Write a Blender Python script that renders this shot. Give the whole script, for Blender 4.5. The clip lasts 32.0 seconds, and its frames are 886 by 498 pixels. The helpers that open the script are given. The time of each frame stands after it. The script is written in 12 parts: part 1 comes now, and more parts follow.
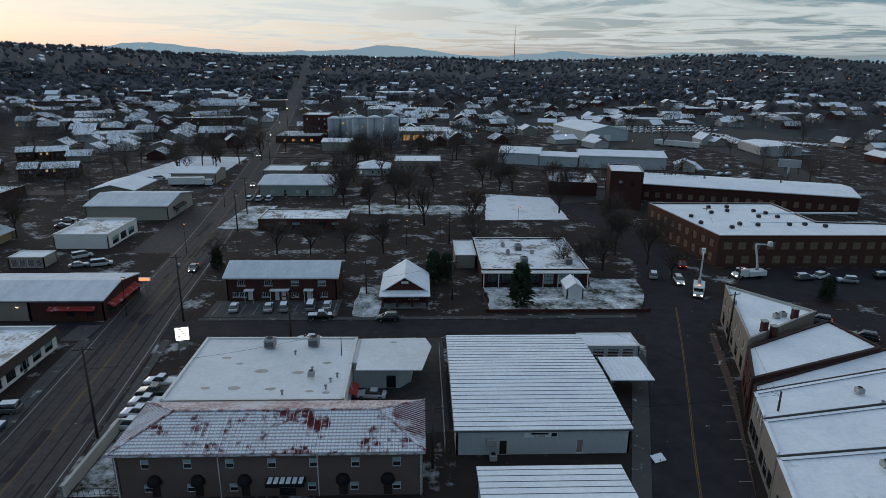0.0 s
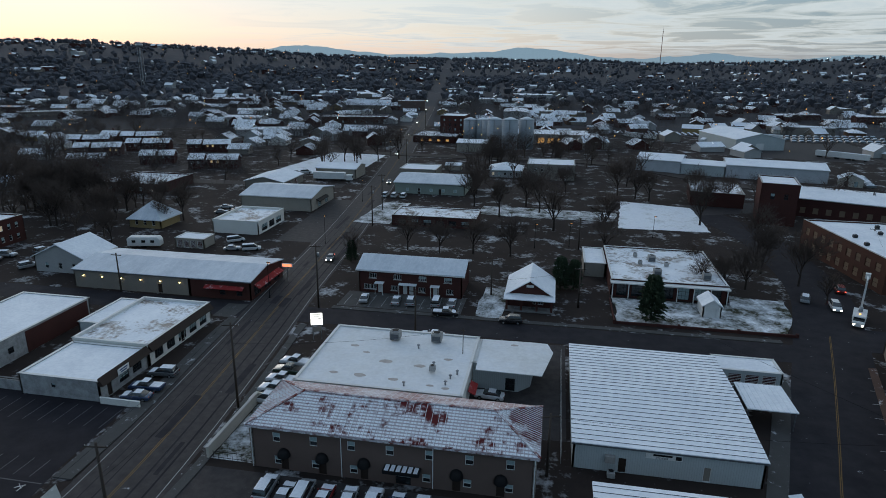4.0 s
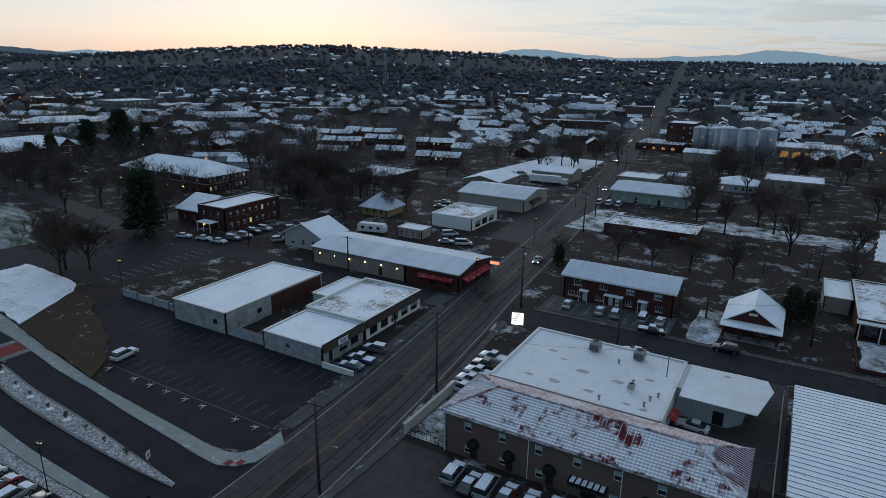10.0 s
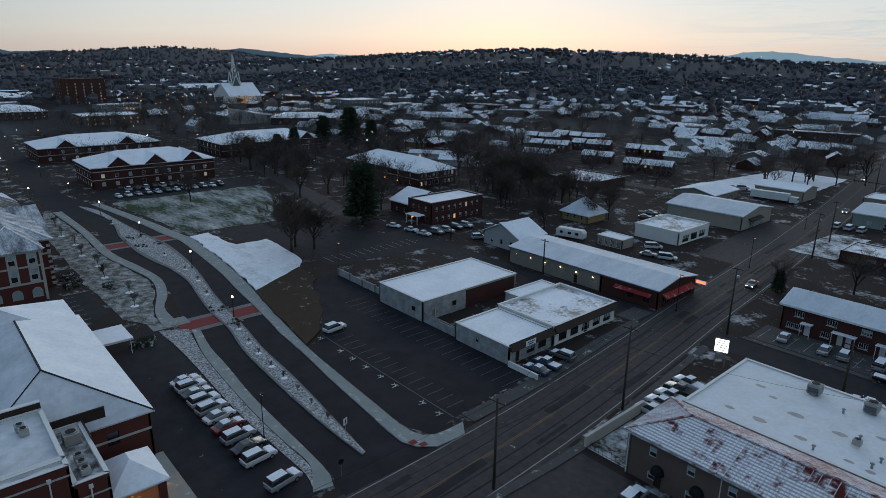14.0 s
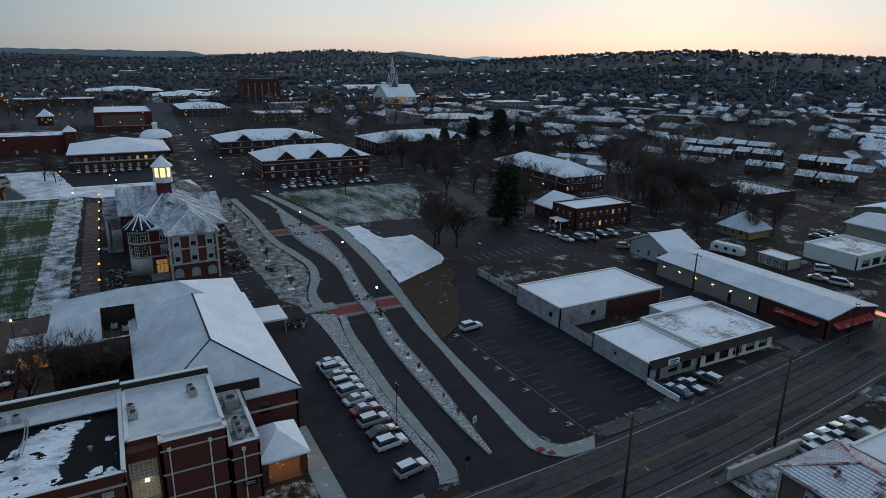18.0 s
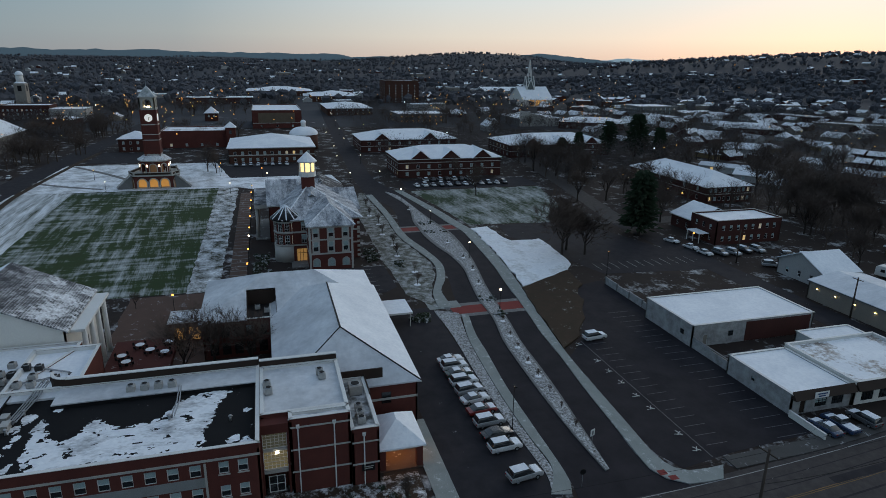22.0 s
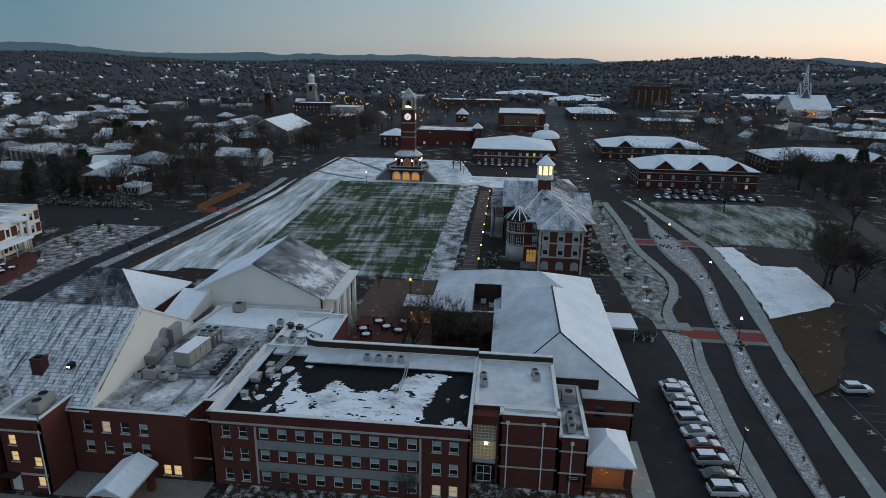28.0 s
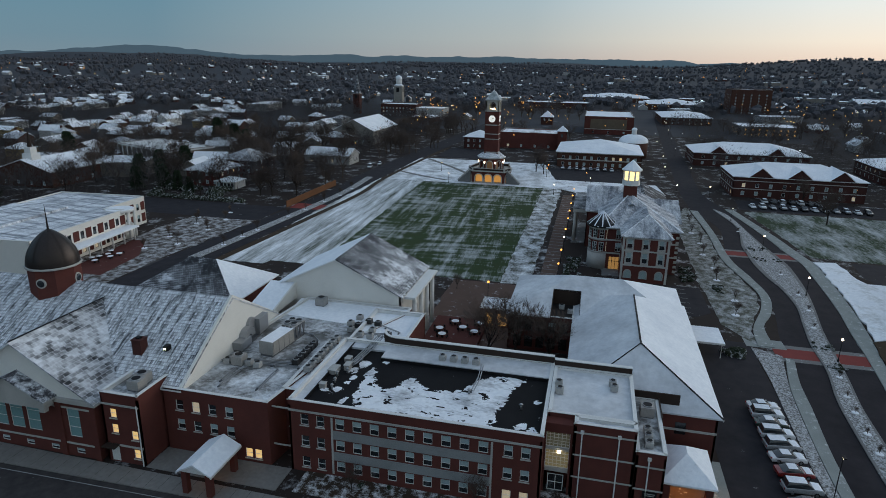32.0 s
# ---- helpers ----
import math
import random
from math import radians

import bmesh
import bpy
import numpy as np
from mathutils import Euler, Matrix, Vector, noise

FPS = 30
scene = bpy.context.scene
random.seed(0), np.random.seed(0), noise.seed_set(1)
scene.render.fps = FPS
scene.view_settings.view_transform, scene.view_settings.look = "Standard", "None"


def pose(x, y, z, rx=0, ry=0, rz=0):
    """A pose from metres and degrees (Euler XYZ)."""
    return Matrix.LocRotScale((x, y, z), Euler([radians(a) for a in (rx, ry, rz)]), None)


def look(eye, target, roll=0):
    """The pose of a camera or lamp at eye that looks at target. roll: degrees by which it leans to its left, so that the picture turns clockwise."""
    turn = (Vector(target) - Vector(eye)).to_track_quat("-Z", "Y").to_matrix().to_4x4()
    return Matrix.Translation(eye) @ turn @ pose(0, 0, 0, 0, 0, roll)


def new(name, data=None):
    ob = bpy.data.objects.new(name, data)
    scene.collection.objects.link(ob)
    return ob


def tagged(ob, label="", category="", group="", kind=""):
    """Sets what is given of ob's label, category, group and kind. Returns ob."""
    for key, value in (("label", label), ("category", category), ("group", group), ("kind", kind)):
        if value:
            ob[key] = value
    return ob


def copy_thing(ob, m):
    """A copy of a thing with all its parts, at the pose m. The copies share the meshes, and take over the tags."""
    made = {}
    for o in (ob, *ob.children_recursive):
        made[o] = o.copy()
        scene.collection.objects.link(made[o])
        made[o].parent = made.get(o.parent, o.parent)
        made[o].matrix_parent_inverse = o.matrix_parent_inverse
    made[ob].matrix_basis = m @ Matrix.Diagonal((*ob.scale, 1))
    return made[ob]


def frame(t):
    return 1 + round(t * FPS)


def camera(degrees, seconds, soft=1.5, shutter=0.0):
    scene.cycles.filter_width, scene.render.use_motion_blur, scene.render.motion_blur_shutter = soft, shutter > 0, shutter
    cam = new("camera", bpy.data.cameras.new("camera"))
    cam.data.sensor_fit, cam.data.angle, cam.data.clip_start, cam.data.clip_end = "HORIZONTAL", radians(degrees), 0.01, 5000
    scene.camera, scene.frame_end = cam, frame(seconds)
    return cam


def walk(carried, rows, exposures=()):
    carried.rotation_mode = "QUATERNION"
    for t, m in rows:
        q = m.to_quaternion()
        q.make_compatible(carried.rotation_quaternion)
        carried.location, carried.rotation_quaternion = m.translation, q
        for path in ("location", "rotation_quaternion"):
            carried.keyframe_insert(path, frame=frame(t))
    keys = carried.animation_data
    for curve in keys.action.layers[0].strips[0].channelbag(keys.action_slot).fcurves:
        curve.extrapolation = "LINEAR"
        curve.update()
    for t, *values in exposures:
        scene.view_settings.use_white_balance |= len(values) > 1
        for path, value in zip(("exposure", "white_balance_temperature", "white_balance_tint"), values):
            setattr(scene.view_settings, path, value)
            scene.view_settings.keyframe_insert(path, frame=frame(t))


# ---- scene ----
EXPO = 0.12
cam = camera(70.76, 32.0, soft=0.6)
# seconds, yaw, pitch, roll of a hovering camera that pans
PAN = [
    (0.0, -2.129, -16.988, -0.587),
    (0.5, -1.217, -16.979, -0.600),
    (1.0, 0.149, -16.971, -0.612),
    (1.5, 1.427, -16.963, -0.624),
    (2.0, 2.617, -16.955, -0.635),
    (2.5, 3.948, -16.948, -0.645),
    (3.0, 5.671, -16.940, -0.655),
    (3.5, 8.030, -16.933, -0.664),
    (4.0, 10.055, -16.926, -0.673),
    (4.5, 11.896, -16.920, -0.681),
    (6.5, 17.717, -16.895, -0.710),
    (7.0, 19.141, -16.889, -0.716),
    (7.5, 20.827, -16.883, -0.722),
    (8.0, 22.356, -16.877, -0.728),
    (8.5, 23.925, -16.872, -0.733),
    (9.0, 25.646, -16.867, -0.738),
    (9.5, 27.611, -16.861, -0.742),
    (10.0, 29.810, -16.856, -0.746),
    (10.5, 32.257, -16.851, -0.750),
    (11.0, 34.469, -16.846, -0.754),
    (11.5, 36.587, -16.841, -0.758),
    (12.0, 38.694, -16.837, -0.761),
    (12.5, 40.988, -16.832, -0.764),
    (13.0, 43.529, -16.827, -0.767),
    (13.5, 46.094, -16.823, -0.770),
    (14.0, 48.512, -16.818, -0.773),
    (14.5, 50.548, -16.814, -0.776),
    (16.5, 57.778, -16.796, -0.786),
    (17.0, 59.256, -16.791, -0.789),
    (17.5, 60.565, -16.787, -0.792),
    (18.0, 61.963, -16.782, -0.794),
    (18.5, 63.432, -16.778, -0.797),
    (19.0, 64.936, -16.773, -0.800),
    (19.5, 66.374, -16.769, -0.803),
    (20.0, 67.927, -16.764, -0.806),
    (20.5, 69.497, -16.759, -0.809),
    (21.0, 71.037, -16.754, -0.812),
    (21.5, 72.409, -16.750, -0.816),
    (22.0, 74.022, -16.745, -0.820),
    (22.5, 76.021, -16.740, -0.824),
    (23.0, 78.133, -16.735, -0.828),
    (23.5, 80.156, -16.729, -0.832),
    (24.0, 82.138, -16.724, -0.837),
    (24.5, 84.162, -16.719, -0.842),
    (25.0, 85.937, -16.713, -0.848),
    (25.5, 87.699, -16.708, -0.854),
    (26.0, 89.465, -16.702, -0.860),
    (26.5, 91.175, -16.696, -0.866),
    (28.5, 97.045, -16.671, -0.897),
    (29.0, 98.249, -16.664, -0.906),
    (29.5, 99.275, -16.657, -0.915),
    (30.0, 100.059, -16.650, -0.925),
    (30.5, 100.837, -16.642, -0.936),
    (31.0, 101.780, -16.635, -0.947),
    (31.5, 102.785, -16.627, -0.958),
    (32.0, 103.313, -16.619, -0.970),
]
EYE = (0.0, 0.0, 50.0)
PATH = [(t, Matrix.Translation(EYE) @ pose(0, 0, 0, 0, 0, yaw) @ pose(0, 0, 0, 90 + pitch) @ pose(0, 0, 0, 0, 0, -roll))
        for t, yaw, pitch, roll in PAN]
walk(cam, PATH, exposures=[(0.0, EXPO - 0.10, 6450, 8), (4.5, EXPO - 0.07, 6250, 8), (11.0, EXPO - 0.22, 6080, 8), (17.0, EXPO - 0.25, 6120, 8), (22.0, EXPO - 0.24, 6330, 8), (26.5, EXPO - 0.12, 6400, 8), (32.0, EXPO - 0.02, 6450, 8)])

# ---- light: dawn sky, sun still at the horizon ----
GLOW_AZ = 43.0          # degrees to the left of +Y at which the dawn glows
SUN_EL = 2.0
gd = Vector((-math.sin(radians(GLOW_AZ)), math.cos(radians(GLOW_AZ)), 0))
world = bpy.data.worlds.new("dawn_sky")
scene.world = world
world.use_nodes = True
wn, wl = world.node_tree.nodes, world.node_tree.links
wn.clear()


def wnode(kind, **kw):
    n = wn.new(kind)
    for k, v in kw.items():
        n.inputs[k].default_value = v
    return n


def wmath(op, a, b=None, clamp=False):
    n = wn.new("ShaderNodeMath")
    n.operation, n.use_clamp = op, clamp
    for i, v in enumerate((a, b)):
        if v is None:
            continue
        if isinstance(v, (int, float)):
            n.inputs[i].default_value = v
        else:
            wl.new(v, n.inputs[i])
    return n.outputs[0]


def wramp(fac, stops):
    n = wn.new("ShaderNodeValToRGB")
    e = n.color_ramp.elements
    while len(e) < len(stops):
        e.new(0.5)
    for el, (p, c) in zip(e, stops):
        el.position, el.color = p, (*c, 1)
    wl.new(fac, n.inputs[0])
    return n.outputs[0]


def wmix(fac, a, b, blend="MIX"):
    n = wn.new("ShaderNodeMix")
    n.data_type, n.blend_type = "RGBA", blend
    for sock, v in ((n.inputs[0], fac), (n.inputs[6], a), (n.inputs[7], b)):
        if isinstance(v, (int, float)):
            sock.default_value = v
        elif isinstance(v, tuple):
            sock.default_value = (*v, 1)
        else:
            wl.new(v, sock)
    return n.outputs[2]


coord = wn.new("ShaderNodeTexCoord")
sep = wn.new("ShaderNodeSeparateXYZ")
wl.new(coord.outputs["Generated"], sep.inputs[0])
up = sep.outputs[2]
sky = wn.new("ShaderNodeTexSky")
sky.sky_type, sky.sun_disc = "NISHITA", False
sky.sun_elevation, sky.sun_rotation = radians(SUN_EL), radians(-GLOW_AZ)
sky.air_density, sky.dust_density, sky.ozone_density = 1.0, 1.2, 2.0
# warm band of the dawn, strongest towards the sun
dot = wn.new("ShaderNodeVectorMath")
dot.operation = "DOT_PRODUCT"
dot.inputs[1].default_value = gd
wl.new(coord.outputs["Generated"], dot.inputs[0])
toward = wmath("MULTIPLY_ADD", dot.outputs["Value"], 0.5)
toward.node.inputs[2].default_value = 0.5
near_glow = wramp(up, [(0.0, (1.40, 1.06, 0.86)), (0.035, (1.52, 1.36, 1.16)), (0.10, (1.32, 1.42, 1.44)), (0.28, (1.15, 1.24, 1.34)), (0.55, (0.70, 0.84, 1.00)), (1.0, (0.51, 0.685, 0.93))])
off_glow = wramp(up, [(0.0, (0.27, 0.40, 0.49)), (0.03, (0.21, 0.38, 0.50)), (0.10, (0.16, 0.36, 0.51)), (0.22, (0.25, 0.43, 0.62)), (0.5, (0.42, 0.56, 0.76)), (1.0, (0.51, 0.685, 0.93))])
fac = wramp(toward, [(0.0, (0, 0, 0)), (0.55, (0.02, 0.02, 0.02)), (0.8, (0.35, 0.35, 0.35)), (0.93, (0.85, 0.85, 0.85)), (1.0, (1, 1, 1))])
clear = wmix(fac, off_glow, near_glow)
# high streaky cloud sheet over the sunrise side
lift = wmath("MAXIMUM", wmath("ADD", up, 0.035), 0.02)
cx = wmath("DIVIDE", sep.outputs[0], lift)
cy = wmath("DIVIDE", sep.outputs[1], lift)
comb = wn.new("ShaderNodeCombineXYZ")
wl.new(cx, comb.inputs[0])
wl.new(cy, comb.inputs[1])
nz = wnode("ShaderNodeTexNoise", Scale=0.55, Detail=8.0, Roughness=0.60, Distortion=0.8)
wl.new(comb.outputs[0], nz.inputs["Vector"])
cmask = wramp(nz.outputs["Fac"], [(0.43, (0, 0, 0)), (0.55, (1, 1, 1))])
side = wn.new("ShaderNodeVectorMath")
side.operation = "DOT_PRODUCT"
side.inputs[1].default_value = (math.sin(radians(40)), math.cos(radians(40)), 0)
wl.new(coord.outputs["Generated"], side.inputs[0])
smask = wramp(side.outputs["Value"], [(0.30, (0, 0, 0)), (0.62, (1, 1, 1))])
emask = wramp(up, [(0.004, (0, 0, 0)), (0.02, (0.85, 0.85, 0.85)), (0.3, (1, 1, 1))])
clouds = wmath("MULTIPLY", wmath("MULTIPLY", cmask, smask), emask)
tone = wramp(nz.outputs["Fac"], [(0.42, (1.50, 1.42, 1.22)), (0.52, (1.14, 1.20, 1.20)), (0.70, (0.84, 0.97, 1.05))])
cloudy = wmix(wmath("MULTIPLY", clouds, 0.95), clear, tone)
both = wmix(0.03, cloudy, sky.outputs[0])
bg = wnode("ShaderNodeBackground", Strength=0.605)
wl.new(both, bg.inputs[0])
wo = wn.new("ShaderNodeOutputWorld")
wl.new(bg.outputs[0], wo.inputs[0])
sun = new("dawn_sun", bpy.data.lights.new("dawn_sun", "SUN"))
sun.data.energy, sun.data.angle, sun.data.color = 0.80, radians(40), (1.0, 0.93, 0.86)
sun.matrix_world = look(gd * 100 + Vector((0, 0, 18)), (0, 0, 0))

# ---- materials ----
MATS = {}


def material(name, col, col2=None, rough=0.8, metal=0.0, scale=1.0, bump=0.15, fine=12.0, snow=None, stripes=None, emit=None, random_tint=0.0, coat=0.0, aniso=(1, 1, 1), up_lit=False, rows=0.0, turn=0.0, cross=0.0):
    """A surface with two scales of variation. snow: (amount, scale, sharp) of a thin uneven cover. stripes: (axis, pitch, depth) of fine rows."""
    if name in MATS:
        return MATS[name]
    m = bpy.data.materials.new(name)
    m.use_nodes = True
    nt = m.node_tree
    N, L = nt.nodes, nt.links
    b = N["Principled BSDF"]
    col2 = col2 or tuple(c * 0.72 for c in col)
    geo = N.new("ShaderNodeNewGeometry")
    pos = geo.outputs["Position"]

    def noise_at(sc, detail=4.0, rough_=0.6, vec=None):
        n = N.new("ShaderNodeTexNoise")
        n.inputs["Scale"].default_value, n.inputs["Detail"].default_value, n.inputs["Roughness"].default_value = sc, detail, rough_
        L.new(pos if vec is None else vec, n.inputs["Vector"])
        return n.outputs["Fac"]

    def ramp(f, a, c, ca=(0, 0, 0), cb=(1, 1, 1)):
        n = N.new("ShaderNodeValToRGB")
        e = n.color_ramp.elements
        e[0].position, e[0].color, e[1].position, e[1].color = a, (*ca, 1), c, (*cb, 1)
        L.new(f, n.inputs[0])
        return n.outputs[0]

    def mix(f, a, c, blend="MIX"):
        n = N.new("ShaderNodeMix")
        n.data_type, n.blend_type = "RGBA", blend
        for s, v in ((n.inputs[0], f), (n.inputs[6], a), (n.inputs[7], c)):
            if isinstance(v, (int, float)):
                s.default_value = v
            elif isinstance(v, tuple):
                s.default_value = (*v, 1)
            else:
                L.new(v, s)
        return n.outputs[2]

    big, small = noise_at(0.35 * scale), noise_at(fine * scale, 3.0)
    c = mix(ramp(big, 0.3, 0.7), col, col2)
    c = mix(0.35, c, ramp(small, 0.25, 0.75, tuple(v * 0.55 for v in col), tuple(min(1, v * 1.35) for v in col)))
    if random_tint:
        info = N.new("ShaderNodeObjectInfo")
        c = mix(random_tint, c, ramp(info.outputs["Random"], 0.0, 1.0, tuple(v * 0.5 for v in col), tuple(min(1, v * 1.5) for v in col)))
    height = small
    if stripes:
        axis, pitch, depth = stripes
        w = N.new("ShaderNodeTexWave")
        w.wave_type, w.bands_direction, w.wave_profile = "BANDS", axis, "SAW"
        w.inputs["Scale"].default_value = 1.0 / pitch * 0.314159 * 2 / 2
        w.inputs["Distortion"].default_value = 0.25
        w.inputs["Detail Scale"].default_value = 2.0
        L.new(pos, w.inputs["Vector"])
        c = mix(depth, c, mix(ramp(w.outputs["Fac"], 0.0, 0.35), tuple(v * 0.35 for v in col), col))
        height = w.outputs["Fac"]
    rg = ramp(small, 0.2, 0.8, (max(0.02, rough - 0.12),) * 3, (min(1, rough + 0.1),) * 3)
    if snow:
        amount, sscale, sharp = snow
        stretched = N.new("ShaderNodeVectorMath")
        stretched.operation = "MULTIPLY"
        stretched.inputs[1].default_value = aniso
        turned = N.new("ShaderNodeVectorRotate")
        turned.rotation_type = "Z_AXIS"
        turned.inputs["Angle"].default_value = radians(turn)
        L.new(pos, turned.inputs["Vector"])
        L.new(turned.outputs[0], stretched.inputs[0])
        s1, s2 = noise_at(sscale, 6.0, 0.62, stretched.outputs[0]), noise_at(sscale * 7.0, 3.0, 0.6, stretched.outputs[0])
        s = mix(0.28, s1, s2)
        if cross:
            over = N.new("ShaderNodeVectorMath")
            over.operation = "MULTIPLY"
            over.inputs[1].default_value = (aniso[1], aniso[0] * 1.6, 1.0)
            L.new(turned.outputs[0], over.inputs[0])
            s = mix(cross, mix(0.35, s, noise_at(0.035, 4.0, 0.65)), noise_at(sscale * 0.8, 5.0, 0.62, over.outputs[0]))
        mask = ramp(s, 0.72 - 0.5 * amount - sharp, 0.72 - 0.5 * amount + sharp)
        if stripes:
            mask = mix(0.75, mask, mix(1.0, mask, ramp(height, 0.06 + 0.4 * rows, 0.30 + 0.4 * rows), "MULTIPLY"))
        c = mix(mask, c, mix(ramp(mix(0.4, noise_at(0.16, 5.0, 0.7), noise_at(1.7, 3.0)), 0.38, 0.62), (0.88, 0.90, 0.92), (0.72, 0.75, 0.79)))
        rg = mix(mask, rg, (0.75, 0.75, 0.75))
        height = mix(0.5, height, mask)
    L.new(c, b.inputs["Base Color"])
    L.new(rg, b.inputs["Roughness"])
    b.inputs["Metallic"].default_value = metal
    b.inputs["Coat Weight"].default_value = coat
    b.inputs["Specular IOR Level"].default_value = 0.5 if rough < 0.5 or metal else 0.12
    if bump:
        bp = N.new("ShaderNodeBump")
        bp.inputs["Strength"].default_value, bp.inputs["Distance"].default_value = bump, 0.05
        L.new(height, bp.inputs["Height"])
        L.new(bp.outputs[0], b.inputs["Normal"])
    if up_lit:
        up_ = N.new("ShaderNodeCombineXYZ")
        up_.inputs[2].default_value = 1.0
        L.new(up_.outputs[0], b.inputs["Normal"])
    if emit:
        ecol, strength = emit
        b.inputs["Emission Color"].default_value, b.inputs["Emission Strength"].default_value = (*ecol, 1), strength
    MATS[name] = m
    return m


M = material


def slates(name, col, pu, pv, amount, scale, sharp=0.10, turn=0.0, spread=0.30, slope=None, streak=(1, 1), gap=0.12, caught=0.0, stagger=0.5, course=1.3):
    """Roof pieces in staggered courses (pu wide, pv deep, turned about z) with thin snow that differs from piece to piece. slope: (axis, from, to, gain) of the cover up the roof."""
    if name in MATS:
        return MATS[name]
    m = bpy.data.materials.new(name)
    m.use_nodes = True
    N, L = m.node_tree.nodes, m.node_tree.links
    b = N["Principled BSDF"]
    geo, rot, sep_ = N.new("ShaderNodeNewGeometry"), N.new("ShaderNodeVectorRotate"), N.new("ShaderNodeSeparateXYZ")
    rot.rotation_type = "Z_AXIS"
    rot.inputs["Angle"].default_value = radians(turn)
    L.new(geo.outputs["Position"], rot.inputs["Vector"])
    L.new(rot.outputs[0], sep_.inputs[0])

    def calc(op, *args):
        n = N.new("ShaderNodeMath")
        n.operation = op
        for i, v in enumerate(args):
            if isinstance(v, (int, float)):
                n.inputs[i].default_value = v
            else:
                L.new(v, n.inputs[i])
        return n.outputs[0]

    def noise_at(vec, sc, detail):
        n = N.new("ShaderNodeTexNoise")
        n.inputs["Scale"].default_value, n.inputs["Detail"].default_value, n.inputs["Roughness"].default_value = sc, detail, 0.62
        L.new(vec, n.inputs["Vector"])
        return n.outputs["Fac"]

    def mix(f, a, c):
        n = N.new("ShaderNodeMix")
        n.data_type = "RGBA"
        L.new(f, n.inputs[0])
        for sk, v in ((n.inputs[6], a), (n.inputs[7], c)):
            if isinstance(v, tuple):
                sk.default_value = (*v, 1)
            else:
                L.new(v, sk)
        return n.outputs[2]

    v = calc("DIVIDE", sep_.outputs[1], pv)
    row = calc("FLOOR", v)
    u = calc("ADD", calc("DIVIDE", sep_.outputs[0], pu), calc("MULTIPLY", row, stagger))
    comb_ = N.new("ShaderNodeCombineXYZ")
    L.new(calc("FLOOR", u), comb_.inputs[0])
    L.new(row, comb_.inputs[1])
    wn_ = N.new("ShaderNodeTexWhiteNoise")
    wn_.noise_dimensions = "2D"
    L.new(comb_.outputs[0], wn_.inputs["Vector"])
    piece = wn_.outputs["Value"]
    stretch = N.new("ShaderNodeVectorMath")
    stretch.operation = "MULTIPLY"
    stretch.inputs[1].default_value = (streak[0], streak[1], 0.3)
    L.new(rot.outputs[0], stretch.inputs[0])
    cover = calc("ADD", calc("MULTIPLY", noise_at(stretch.outputs[0], scale, 6.0), 0.7), calc("MULTIPLY", noise_at(stretch.outputs[0], scale * 6, 3.0), 0.3))
    cover = calc("ADD", cover, calc("MULTIPLY", calc("SUBTRACT", piece, 0.5), spread))
    if slope:
        axis, lo, hi, gain = slope
        mr = N.new("ShaderNodeMapRange")
        mr.inputs[1].default_value, mr.inputs[2].default_value, mr.inputs[3].default_value, mr.inputs[4].default_value = lo, hi, 0.0, gain
        raw = N.new("ShaderNodeSeparateXYZ")
        L.new(geo.outputs["Position"], raw.inputs[0])
        L.new(raw.outputs["XYZ".index(axis)], mr.inputs[0])
        cover = calc("ADD", cover, mr.outputs[0])
    edge = 1.0 - amount
    mask = N.new("ShaderNodeMapRange")
    mask.interpolation_type = "SMOOTHSTEP"
    mask.inputs[1].default_value, mask.inputs[2].default_value = edge - sharp, edge + sharp
    L.new(cover, mask.inputs[0])
    joint = calc("MULTIPLY", calc("GREATER_THAN", calc("FRACT", u), gap), calc("GREATER_THAN", calc("FRACT", v), gap * course))
    mk = calc("MULTIPLY", mask.outputs[0], calc("ADD", 0.45, calc("MULTIPLY", joint, 0.55)))
    if caught:
        thin = N.new("ShaderNodeMapRange")
        thin.inputs[1].default_value, thin.inputs[2].default_value, thin.inputs[4].default_value = edge - sharp - caught, edge + sharp - caught, 0.75
        L.new(cover, thin.inputs[0])
        mk = calc("MAXIMUM", mk, calc("MULTIPLY", thin.outputs[0], calc("SUBTRACT", 1.0, joint)))
    base = mix(piece, tuple(c * 0.82 for c in col), tuple(min(1.0, c * 1.2) for c in col))
    snow_ = mix(noise_at(geo.outputs["Position"], 0.5, 4.0), (0.90, 0.91, 0.93), (0.70, 0.73, 0.77))
    L.new(mix(mk, base, snow_), b.inputs["Base Color"])
    b.inputs["Roughness"].default_value, b.inputs["Specular IOR Level"].default_value = 0.7, 0.2
    bp = N.new("ShaderNodeBump")
    bp.inputs["Strength"].default_value, bp.inputs["Distance"].default_value = 0.4, 0.05
    L.new(calc("ADD", mk, calc("MULTIPLY", joint, 0.5)), bp.inputs["Height"])
    L.new(bp.outputs[0], b.inputs["Normal"])
    MATS[name] = m
    return m


